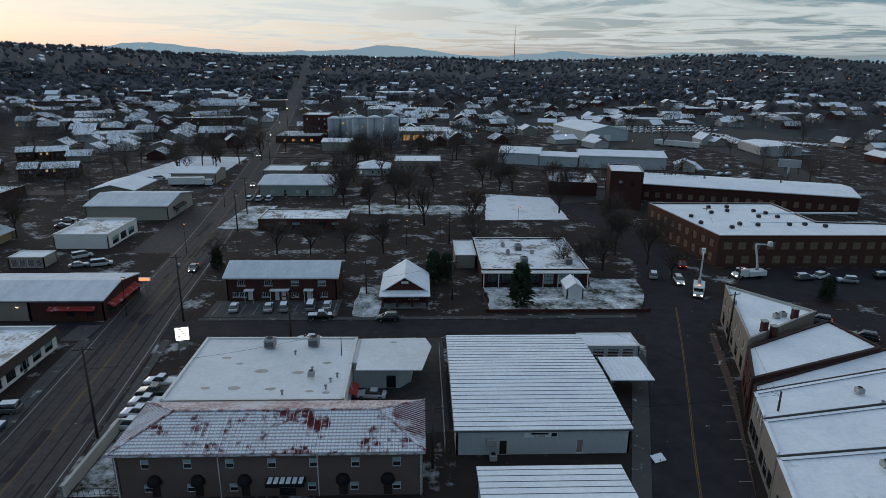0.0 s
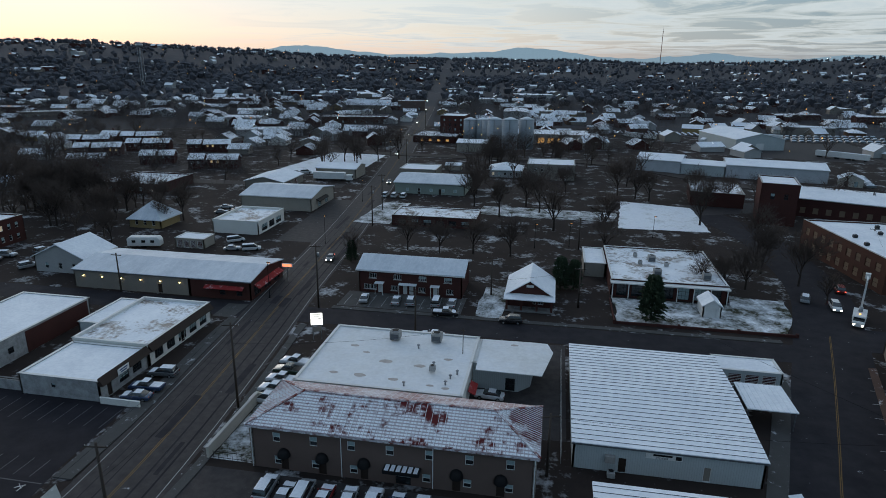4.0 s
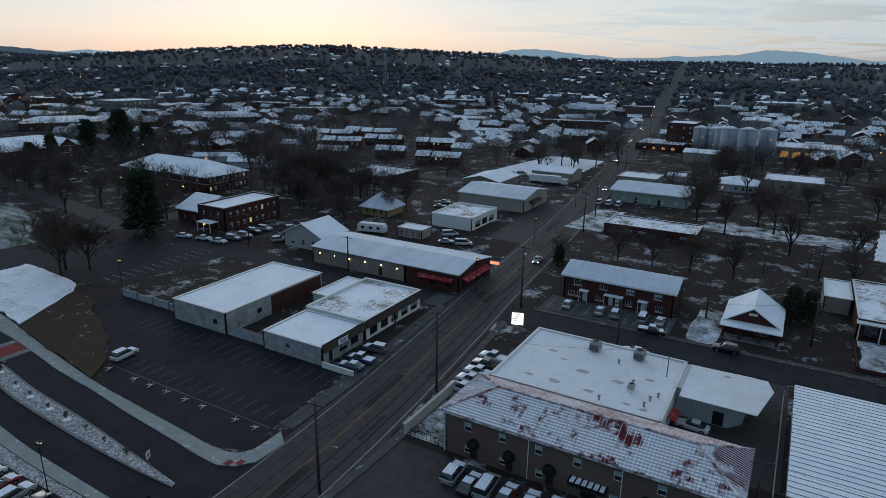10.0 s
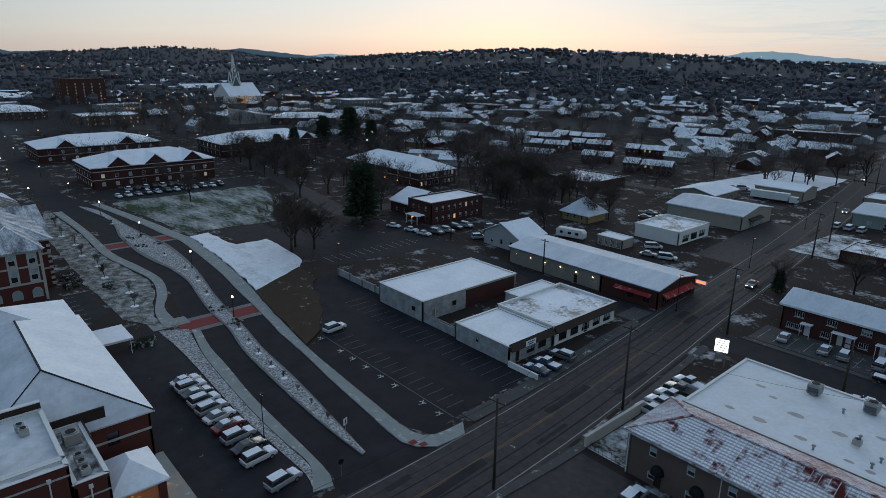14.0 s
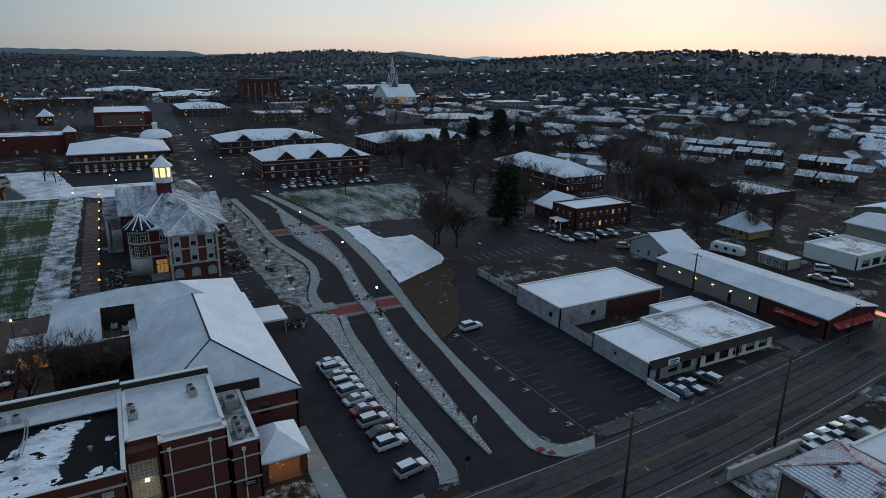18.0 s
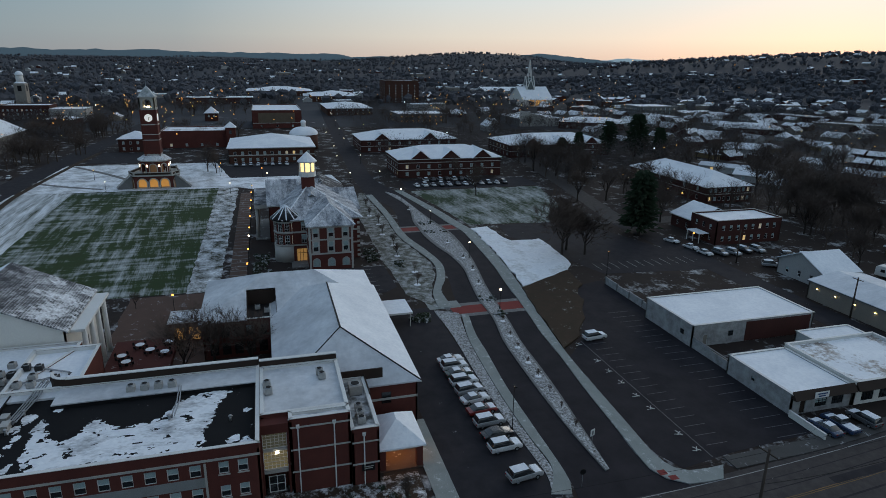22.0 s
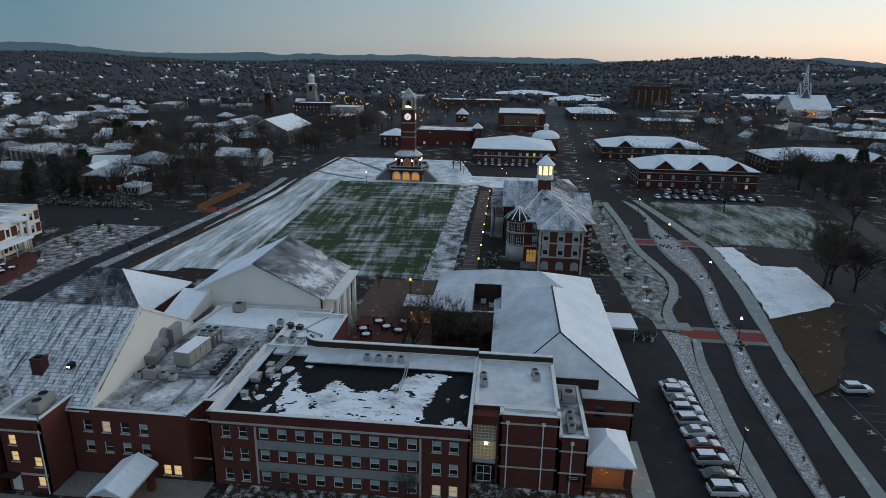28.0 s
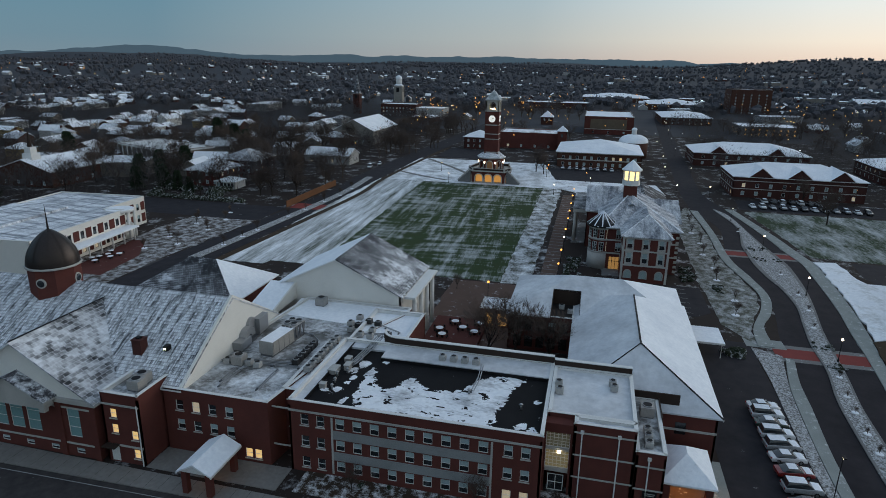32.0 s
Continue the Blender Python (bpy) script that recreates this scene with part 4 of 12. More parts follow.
def lamp(x, y, h=4.0, mat=None, globe=True, rot=0, z=0.0):
    mat = mat or LAMP_WHITE
    return repeat(("lamp", h, mat.name, globe), lambda: make_lamp(h, mat, globe), pose(x, y, z, 0, 0, rot))


# trees ----------------------------------------------------------------------
def tree_meshes(seed, h, spread=0.42, twig_mat=None, dense=1.0):
    """A bare deciduous tree: a tapered trunk with limbs, and a crown of fine twigs."""
    rnd = random.Random(seed)
    tv, tf, cv, cf = [], [], [], []

    def tube(a, b, ra, rb, vs, fs, n):
        d = (b - a).normalized()
        s = d.orthogonal().normalized()
        t = d.cross(s)
        o = len(vs)
        for k in range(n):
            an = 2 * math.pi * k / n
            w = s * math.cos(an) + t * math.sin(an)
            vs.append(a + w * ra)
            vs.append(b + w * rb)
        for k in range(n):
            j = (k + 1) % n
            fs.append((o + 2 * k, o + 2 * j, o + 2 * j + 1, o + 2 * k + 1))

    def grow(p, d, length, r, level):
        q = p + d * length
        bend = (d + Vector((rnd.uniform(-.22, .22), rnd.uniform(-.22, .22), rnd.uniform(-.05, .2)))).normalized()
        mid = p + d * length * 0.5
        q = mid + bend * length * 0.5
        vs, fs = (tv, tf) if level < 2 else (cv, cf)
        if level < 4:
            tube(p, mid, r, r * 0.82, vs, fs, 6 if level == 0 else (4 if level < 3 else 3))
            tube(mid, q, r * 0.82, r * 0.62, vs, fs, 6 if level == 0 else (4 if level < 3 else 3))
        if level >= 4:
            for _ in range(int(11 * dense)):
                e = (bend + Vector((rnd.uniform(-.8, .8), rnd.uniform(-.8, .8), rnd.uniform(-.3, .7)))).normalized()
                a = p + (q - p) * rnd.uniform(0.2, 1)
                s = e.orthogonal().normalized() * 0.017 * h / 14
                o = len(cv)
                cv.extend((a - s, a + s, a + e * rnd.uniform(0.9, 2.0) * (h / 14) ** 0.7))
                cf.append((o, o + 1, o + 2))
            return
        kids = (0, 6, 4, 4, 3)[level + 1] if level < 4 else 0
        for i in range(kids):
            f = rnd.uniform(0.35, 1.0) if level else rnd.uniform(0.42, 1.0)
            a = p + (q - p) * f if f > 0.5 else p.lerp(mid, f * 2)
            az = 2 * math.pi * (i + rnd.uniform(-.3, .3)) / kids
            s = bend.orthogonal().normalized()
            t = bend.cross(s)
            out = s * math.cos(az) + t * math.sin(az)
            e = (bend * rnd.uniform(0.7, 1.1) + out * rnd.uniform(0.45, 0.95) * (spread / 0.42) + Vector((0, 0, 0.32))).normalized()
            grow(a, e, length * rnd.uniform(0.55, 0.88), r * 0.5, level + 1)

    grow(Vector((0, 0, -0.1)), Vector((0, 0, 1)), h * 0.36, h * 0.020, 0)
    return mesh_of("trunk", tv, tf, BARK), mesh_of("crown", cv, cf, twig_mat or TWIG)


TREE_KINDS = {}


def tree(kind, x, y, s=1.0, rot=None, z=0.0):
    """kind: bare, young, oak, pine, shrub_tree."""
    rot = RNG.uniform(0, 360) if rot is None else rot
    v = RNG.randrange(4) if kind == "bare" else RNG.randrange(2)
    if (kind, v) not in TREE_KINDS:
        if kind == "pine":
            TREE_KINDS[kind, v] = conifer_meshes(31 + v, 16)
        else:
            h, sp, dn = {"bare": (16, 0.42, 1.25), "oak": (20, 0.55, 2.6), "young": (5.0, 0.30, 0.6)}[kind]
            TREE_KINDS[kind, v] = tree_meshes(100 * len(TREE_KINDS) + v, h, sp, None, dn)
    trunk, crown = TREE_KINDS[kind, v]
    t = thing("tree", x, y, z, rot, {"bare": "bare grey-brown winter tree with fine twigs", "oak": "large spreading bare oak tree in winter",
              "young": "young bare street tree in a planting bed", "pine": "tall dark green evergreen conifer"}[kind], "tree", "trees")
    t.scale = (s, s, s) if kind != "pine" else (s * 1.3, s * 1.3, s)
    put("trunk", trunk, t)
    put("crown", crown, t)
    return t


def conifer_meshes(seed, h):
    rnd = random.Random(seed)
    vs, fs = [], []
    for i in range(1100):
        f = rnd.random() ** 0.8
        z = h * (0.10 + 0.88 * f)
        a = rnd.uniform(0, 2 * math.pi)
        r = h * 0.24 * (1 - f) ** 0.55 * (0.72 + 0.55 * noise.noise((2.2 * math.cos(a), 2.2 * math.sin(a), z * 0.45 + seed))) + 0.3
        rr = r * rnd.uniform(0.25, 1.0)
        c = Vector((rr * math.cos(a), rr * math.sin(a), z))
        out = Vector((math.cos(a), math.sin(a), rnd.uniform(-0.5, 0.15)))
        sd = Vector((-math.sin(a), math.cos(a), rnd.uniform(-0.3, 0.3)))
        s = rnd.uniform(0.6, 1.3)
        o = len(vs)
        vs += [c - sd * s * 0.45, c + sd * s * 0.45, c + out * s * 1.2 + sd * 0.1, c + out * s * 0.5 + Vector((0, 0, 0.35 * s))]
        fs += [(o, o + 1, o + 3), (o, o + 3, o + 2), (o + 1, o + 2, o + 3)]
    tv, tf = [], []
    for k in range(6):
        an = math.pi * k / 3
        tv += [Vector((0.3 * math.cos(an), 0.3 * math.sin(an), -0.1)), Vector((0.04 * math.cos(an), 0.04 * math.sin(an), h * 0.97))]
    for k in range(6):
        j = (k + 1) % 6
        tf.append((2 * k, 2 * j, 2 * j + 1, 2 * k + 1))
    return mesh_of("trunk", tv, tf, BARK), mesh_of("crown", vs, fs, NEEDLE)


def shrub_mesh(seed, r):
    rnd = random.Random(seed)
    vs, fs = [], []
    for i in range(70):
        d = Vector((rnd.gauss(0, 1), rnd.gauss(0, 1), abs(rnd.gauss(0, 1)))).normalized()
        c = d * r * rnd.uniform(0.55, 1.0)
        c.z = c.z * 0.8 + 0.05
        s = d.orthogonal().normalized()
        t = d.cross(s)
        k = r * rnd.uniform(0.2, 0.36)
        o = len(vs)
        vs += [c - s * k, c + t * k, c + s * k, c - t * k, c + d * k * 0.7]
        fs += [(o, o + 1, o + 4), (o + 1, o + 2, o + 4), (o + 2, o + 3, o + 4), (o + 3, o, o + 4)]
    return mesh_of("shrub", vs, fs, SHRUB)


SHRUBS = []


def shrub(x, y, s=1.0, z=0.0):
    if not SHRUBS:
        SHRUBS.extend(shrub_mesh(k, 0.8) for k in range(3))
    ob = new("shrub", SHRUBS[RNG.randrange(3)])
    ob.matrix_world = pose(x, y, z, 0, 0, RNG.uniform(0, 360)) @ Matrix.Diagonal((s, s, s, 1))
    return tagged(ob, "low evergreen shrub dusted with snow", "shrub", "shrubs")


def wire(pts, sag, r=0.018):
    """A hanging cable through the given points."""
    vs, fs = [], []
    for a, b in zip(pts, pts[1:]):
        A, B = Vector(a), Vector(b)
        prev = None
        for k in range(13):
            f = k / 12
            p = A.lerp(B, f) - Vector((0, 0, sag * 4 * f * (1 - f)))
            o = len(vs)
            vs += [p + Vector((r, 0, 0)), p + Vector((-r * 0.5, 0, r)), p + Vector((-r * 0.5, 0, -r))]
            if prev is not None:
                fs += [(prev, o, o + 1, prev + 1), (prev + 1, o + 1, o + 2, prev + 2), (prev + 2, o + 2, o, prev)]
            prev = o
    ob = new("power_line", mesh_of("power_line", vs, fs, DARK))
    return tagged(ob, "thin black overhead cable between utility poles", "cable", "overhead cables")

# ---- ground, hills, distant mountains ----
def hill(x, y):
    r = math.hypot(x, y)
    if r < 850:
        return 0.0
    az = math.degrees(math.atan2(-x, y))
    f = min(1.0, (r - 850) / 1800)
    z = f * f * (3 - 2 * f) * (30 + 26 * noise.noise((x * 0.0011, y * 0.0011, 3.0)))
    z += f * 12 * noise.noise((x * 0.004, y * 0.004, 8.0))
    for a, rr, wa, wr, h in ((38, 1800, 22, 520, 60), (5, 3000, 14, 700, 22), (-28, 2600, 14, 600, 22), (72, 3600, 9, 700, 46), (128, 4200, 7, 700, 52), (100, 4200, 12, 600, 30)):
        z += h * math.exp(-((az - a) / wa) ** 2 - ((r - rr) / wr) ** 2)
    return max(0.0, z)


def build_ground():
    radii = [0, 60, 150, 300, 500, 700, 850] + [850 + 95 * k for k in range(1, 43)]
    n = 200
    vs, fs = [(0, 0, 0)], []
    for r in radii[1:]:
        for i in range(n):
            a = 2 * math.pi * i / n
            x, y = r * math.cos(a), r * math.sin(a)
            vs.append((x, y, hill(x, y)))
    for i in range(n):
        fs.append((0, 1 + i, 1 + (i + 1) % n))
    for k in range(len(radii) - 2):
        for i in range(n):
            j = (i + 1) % n
            fs.append((1 + k * n + i, 1 + (k + 1) * n + i, 1 + (k + 1) * n + j, 1 + k * n + j))
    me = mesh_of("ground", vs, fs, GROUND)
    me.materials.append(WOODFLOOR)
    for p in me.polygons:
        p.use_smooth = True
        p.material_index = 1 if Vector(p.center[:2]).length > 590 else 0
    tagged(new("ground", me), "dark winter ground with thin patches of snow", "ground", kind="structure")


build_ground()
# Ridge haze is put into a blue colour and a faint glow.
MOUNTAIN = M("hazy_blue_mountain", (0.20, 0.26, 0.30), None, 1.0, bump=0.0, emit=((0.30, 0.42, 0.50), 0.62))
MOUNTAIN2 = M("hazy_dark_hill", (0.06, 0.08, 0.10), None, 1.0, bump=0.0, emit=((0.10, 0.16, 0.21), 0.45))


def ridge(name, r, base, bumps, mat, a0, a1, rough):
    """A far ridge line round part of the horizon."""
    vs, fs = [], []
    n = 260
    for i in range(n + 1):
        az = a0 + (a1 - a0) * i / n
        h = base + sum(hh * math.exp(-((az - c) / w) ** 2) for c, w, hh in bumps)
        h += rough * (noise.noise((az * 0.35, r, 0)) + 0.5 * noise.noise((az * 1.1, r, 5)) + 0.25 * noise.noise((az * 3.3, r, 9)))
        h *= min(1.0, (i + 1) / 14, (n + 1 - i) / 14)
        a = radians(az)
        for k, f in ((0, -0.3), (0, 1.0), (160, -0.3)):
            vs.append((-(r + k) * math.sin(a), (r + k) * math.cos(a), h * f))
    for i in range(n):
        o = 3 * i
        fs += [(o, o + 3, o + 4, o + 1), (o + 1, o + 4, o + 5, o + 2)]
    tagged(new(name, mesh_of(name, vs, fs, mat)), "long hazy blue mountain ridge on the horizon", "mountain", kind="structure")


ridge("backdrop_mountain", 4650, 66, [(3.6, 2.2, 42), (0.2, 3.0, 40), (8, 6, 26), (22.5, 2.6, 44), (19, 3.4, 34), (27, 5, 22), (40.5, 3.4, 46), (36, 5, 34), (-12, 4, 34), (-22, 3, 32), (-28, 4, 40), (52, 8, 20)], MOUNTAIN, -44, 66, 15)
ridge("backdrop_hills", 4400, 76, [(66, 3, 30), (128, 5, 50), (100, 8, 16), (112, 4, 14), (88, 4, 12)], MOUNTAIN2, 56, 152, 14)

# ---- roads ----
MAIN = [(-46.0, -260), (-47.0, -120), (-47.6, -60), (-48.2, 0), (-49.4, 55), (-53, 95), (-56, 121), (-59.2, 155), (-63.4, 193), (-77, 294), (-106, 482), (-200, 1078)]
main_road = strip("road", MAIN, 12.4, 0.0, ASPHALT_OLD, n=160, thick=0.02, label="worn grey two-lane main street with faded lines", category="road")
for s_ in (-0.14, 0.14):
    strip("centre_line", MAIN, 0.11, 0.02, PAINT_Y, main_road, s_, n=160)
for s_ in (-5.6, 5.3):
    strip("edge_line", MAIN, 0.12, 0.02, PAINT_W, main_road, s_, n=160)
for s_ in (-3.9, -2.0, 1.9, 3.6):
    strip("tar_seam", MAIN[3:9], 0.16 if s_ > 0 else 0.3, 0.02, ASPHALT_NEW if s_ in (-3.9, 1.9) else ASPHALT, main_road, s_, 0.003, n=90)
# asphalt repairs, laid as low patches on the street
for k in range(18):
    y = RNG.uniform(30, 230)
    c = next(((a[0] + (b[0] - a[0]) * (y - a[1]) / (b[1] - a[1])) for a, b in zip(MAIN, MAIN[1:]) if a[1] <= y <= b[1]), -50)
    w, l = RNG.uniform(0.5, 1.8), RNG.uniform(3, 16)
    x = c + RNG.uniform(-4.5, 4.5)
    put("asphalt_patch", slab_mesh([(x, y), (x + w, y), (x + w - l * 0.07, y + l), (x - l * 0.07, y + l)], 0.02, 0.0215 + 0.0008 * k, ASPHALT, "asphalt_patch"), main_road)
cross = strip("road", [(-175, 111), (-100, 110.6), (-57, 111), (0, 111), (46, 111.6)], 7.6, 0.0, ASPHALT, n=60, thick=0.016, label="narrow dark asphalt side street", category="road")
DIAG = [(20, 20), (34.2, 63.7), (41.0, 83), (48, 103), (54, 121), (60, 142), (62, 165), (60, 195), (50, 225)]
diag = strip("road", DIAG, 12.6, 0.0, ASPHALT, n=80, thick=0.026, label="dark asphalt street with a yellow centre line and parking bays", category="road")
for s_ in (-0.1, 0.1):
    strip("centre_line", DIAG[:5], 0.11, 0.026, PAINT_Y, diag, s_, n=40)
for k in range(11):
    y = 62 + k * 4.4
    x = 34.2 + (y - 63.7) * 0.352
    box("bay_line", x + 4.4, x + 6.2, y - 2.0, y - 1.88, 0.026, 0.032, PAINT_W, diag)
side_road = strip("road", [(54, 121), (75, 118), (100, 108), (140, 84)], 11, 0.0, ASPHALT, n=40, thick=0.022, label="dark asphalt street beside brick warehouse", category="road")
strip("road", [(45, 225), (110, 250), (160, 256), (178, 300), (180, 375), (180, 450), (200, 620), (240, 900)], 15, 0.0, ASPHALT_OLD, n=80, thick=0.03, label="wide asphalt highway with faint lines", category="road")
strip("railway", [(-260, 345), (-70, 330), (20, 326), (75, 280), (130, 262), (240, 236)], 9, 0.0, M("railway_ballast", (0.07, 0.06, 0.055), None, 0.95, fine=3, bump=0.5), n=60, thick=0.25, label="dark gravel railway bed with rails", category="railway")
# residential street grid beyond
for pts in ([(-175, 111), (-178, 190), (-170, 300), (-172, 420)], [(-175, 111), (-260, 126), (-420, 150), (-640, 190)], [(-84, 240), (-150, 236), (-250, 232), (-420, 262)],
            [(-106, 482), (-240, 470), (-420, 460), (-800, 520)], [(-106, 482), (40, 520), (200, 560), (420, 590)], [(-230, 300), (-320, 330), (-520, 420)],
            [(-130, -100), (-130, -180), (-140, -330), (-150, -480)], [(-290, -100), (-300, -230), (-330, -420)], [(-410, -95), (-420, -240), (-470, -500)]):
    strip("road", pts, 7.5, 0.0, ASPHALT_OLD, n=40, thick=0.014, label="narrow residential asphalt street", category="road")

# pavements with kerbs along the main street
PAVE_W = ribbon("pavement", [(-58.6, 56), (-59.3, 72), (-61.6, 95), (-62.2, 106)], [(-56.0, 56), (-56.7, 72), (-59.2, 95), (-60.0, 106)], 0.0, 0.14, OLDPAVE, label="grey concrete pavement with a kerb", category="pavement")
ribbon("pavement", [(-57.6, -95), (-57.0, -60), (-56.6, -25), (-56.4, 18), (-56.9, 28)], [(-53.4, -95), (-53.8, -60), (-54.2, -25), (-54.6, 18), (-55.2, 28)], 0.0, 0.14, M("pale_concrete_walk", (0.215, 0.205, 0.19), (0.155, 0.148, 0.138), 0.85, scale=0.6, fine=3.0), label="grey concrete pavement with a kerb", category="pavement")
vs, fs = [], []
for k in range(62):
    y = -94.0 + 1.85 * k
    o, x0 = len(vs), -57.5 + 0.0094 * (y + 95)
    vs += [(x0, y, 0.1405), (x0 + 4.0 - 0.022 * (y + 95) / 2, y, 0.1405), (x0 + 4.0 - 0.022 * (y + 95) / 2, y + 0.035, 0.1405), (x0, y + 0.035, 0.1405)]
    fs.append((o, o + 1, o + 2, o + 3))
tagged(new("pavement_joints", mesh_of("pavement_joints", vs, fs, M("dark_joint", (0.05, 0.048, 0.046), None, 0.9, bump=0.0))), "dark expansion joints between the concrete pavement slabs", "pavement", kind="structure")
ribbon("pavement", [(-43.6, 40), (-43.0, 62), (-44.6, 80), (-46.6, 100), (-47.2, 106)], [(-42.4, 40), (-41.6, 62), (-43.2, 80), (-45.2, 100), (-45.6, 106)], 0.0, 0.12, OLDPAVE, label="narrow grey concrete pavement", category="pavement")
ribbon("pavement", [(-44, 115.0), (0, 115.2), (44, 115.6)], [(-44, 116.4), (0, 116.6), (44, 117.0)], 0.0, 0.12, OLDPAVE, label="grey concrete pavement with a kerb", category="pavement")
ribbon("pavement", [(27.4, 61), (36.4, 88), (39.6, 99), (38, 106.6)], [(25.2, 62), (33.8, 88), (36.6, 98), (32, 106.6)], 0.0, 0.13, OLDPAVE, label="curved grey concrete pavement", category="pavement")
ribbon("pavement", [(43.5, 70), (50.0, 87), (56.5, 108)], [(40.0, 61), (47.6, 83), (55.2, 108)], 0.0, 0.13, BRICKPAVE, label="brown brick pavement before the old shopfronts", category="pavement")
ribbon("pavement", [(-66, 113.2), (-61.6, 113.4)], [(-66, 106.4), (-61.6, 106.4)], 0.016, 0.018, OLDPAVE, label="concrete apron at the street corner", category="pavement")

# ---- boulevard of the campus: two lanes round a planted median ----
S_S = [(-54.5, 33.2), (-60.5, 34.1), (-72, 34.5), (-83.3, 34.9), (-95.7, 36.0), (-104, 36.6), (-112.9, 38.1), (-119, 37.6), (-126.9, 38.7), (-132, 39.7), (-138.1, 40.6), (-147, 41.3), (-156, 40.6), (-165, 39.9), (-173.5, 39.4), (-184.2, 39.0), (-205, 41.5), (-216.7, 41.1), (-229.3, 38.2), (-240.6, 36.5), (-275, 36.5), (-350, 40), (-548, 50), (-760, 62)]
N_N = [(-54.4, 48.2), (-58.5, 45.0), (-60.5, 44.9), (-69.1, 45.7), (-80.2, 46.7), (-91.1, 48.0), (-100.9, 48.8), (-109.3, 50.0), (-120, 51.4), (-129.3, 52.4), (-141.6, 54.1), (-154.4, 55.2), (-165.8, 56.0), (-176.5, 56.5), (-184.5, 55.2), (-200.4, 53.9), (-215, 51.9), (-230.1, 50.2), (-246.3, 48.0), (-275, 45), (-350, 49), (-548, 60), (-760, 74)]
boulevard = ribbon("road", N_N, S_S, 0.0, 0.024, ASPHALT_NEW, label="fresh dark asphalt boulevard curving past the campus", category="road", step=150)
MED_S = [(-59.9, 39.2), (-67.9, 39.0), (-78.5, 39.2), (-88.7, 39.7), (-99.5, 40.5), (-110.2, 42.3), (-121, 42.9), (-132, 44.5), (-141.8, 46.0), (-153, 45.9), (-162.4, 44.6), (-173, 43.9), (-182.3, 44.2), (-191.7, 44.6), (-206.2, 46.9), (-218.2, 47.4), (-231, 45.6), (-240, 44.4)]
MED_N = [(-60.1, 39.9), (-69.3, 41.0), (-78.9, 42.1), (-87.9, 42.9), (-98, 43.6), (-108, 45.0), (-121.3, 46.5), (-130, 47.6), (-142, 49.7), (-154, 51.4), (-166.5, 52.4), (-175.5, 52.6), (-186.8, 51.5), (-193, 50.8), (-207, 49.9), (-217, 49.4), (-231.5, 48.2), (-240, 45.2)]
median = ribbon("median", MED_N, MED_S, 0.0, 0.18, CONCRETE, label="planted traffic island with a concrete kerb", category="traffic island", step=120)


def shrink(a, b, f):
    return [tuple(Vector(p).lerp(Vector(q), f)) for p, q in zip(a, b)]


ribbon("rock_bed", shrink(MED_N, MED_S, 0.12), shrink(MED_S, MED_N, 0.12), 0.18, 0.205, GRAVEL, median, step=120)
WALK_N0 = [(-54.7, 52.9), (-54.7, 50.0), (-55.1, 47.2), (-56.6, 45.9), (-58.4, 45.05), (-60.5, 45.0), (-69.1, 45.8), (-80.2, 46.8), (-91.1, 48.1), (-100.9, 48.9), (-109.3, 50.1), (-120, 51.5), (-129.3, 52.5), (-141.6, 54.2), (-154.4, 55.3), (-165.8, 56.1), (-176.5, 56.6), (-186, 55.4), (-202, 54.0), (-220, 51.8), (-242, 48.8)]
WALK_N1 = [(-57.1, 54.8), (-57.0, 52.0), (-57.1, 50.1), (-57.4, 49.0), (-58.2, 48.2), (-61.2, 47.4), (-68.6, 47.9), (-78.5, 48.6), (-90.8, 49.6), (-102.2, 51.2), (-114, 53.0), (-120, 54.1), (-129, 55.6), (-140, 57.1), (-153.5, 58.5), (-166, 59.4), (-177, 60.0), (-187, 58.8), (-203, 57.2), (-220, 54.8), (-242, 51.6)]
ribbon("pavement", WALK_N1, WALK_N0, 0.0, 0.15, PAVING, label="pale concrete walk with a kerb along the boulevard", category="pavement", step=110)
box("tactile_paving", -58.2, -57.2, 45.5, 46.6, 0.15, 0.156, REDPAVE, PAVE_W)
box("tactile_paving", -56.9, -56.0, 46.3, 47.4, 0.15, 0.156, REDPAVE, PAVE_W)
WALK_S0 = [(-56.9, 33.0), (-60.5, 34.0), (-72, 34.4), (-83.3, 34.8), (-95.7, 35.9), (-104, 36.5), (-112.9, 38.0)]
WALK_S1 = [(-57.5, 30.5), (-62.4, 32.9), (-69.5, 32.8), (-80.1, 32.95), (-93.2, 33.7), (-102.7, 34.6), (-113.6, 36.7)]
ribbon("pavement", WALK_S0, WALK_S1, 0.0, 0.15, PAVING, label="pale concrete walk beside a rock strip", category="pavement", step=50)
ribbon("rock_strip", [(-58.5, 31.6), (-62.4, 32.8), (-69.5, 32.7), (-80.1, 32.85), (-93.2, 33.6), (-102.7, 34.5), (-114.5, 36.4)], [(-58.6, 31.0), (-61.1, 31.6), (-68.9, 31.4), (-80.5, 31.2), (-90.8, 31.5), (-105.1, 32.0), (-117, 31.7)], 0.0, 0.10, GRAVEL, label="river rock planting strip with snow", category="planting bed", step=50)
ribbon("pavement", [(-118, 36), (-128, 36.4), (-136, 39.6), (-147, 41.8), (-160, 40.8), (-176, 38.8), (-204, 39.2), (-236, 38.6)], [(-118, 33), (-127, 34.2), (-138, 38.0), (-148, 39.8), (-160, 38.4), (-176, 36.4), (-204, 37), (-236, 36)], 0.0, 0.15, PAVING, label="pale concrete walk curving beside the boulevard", category="pavement", step=70)
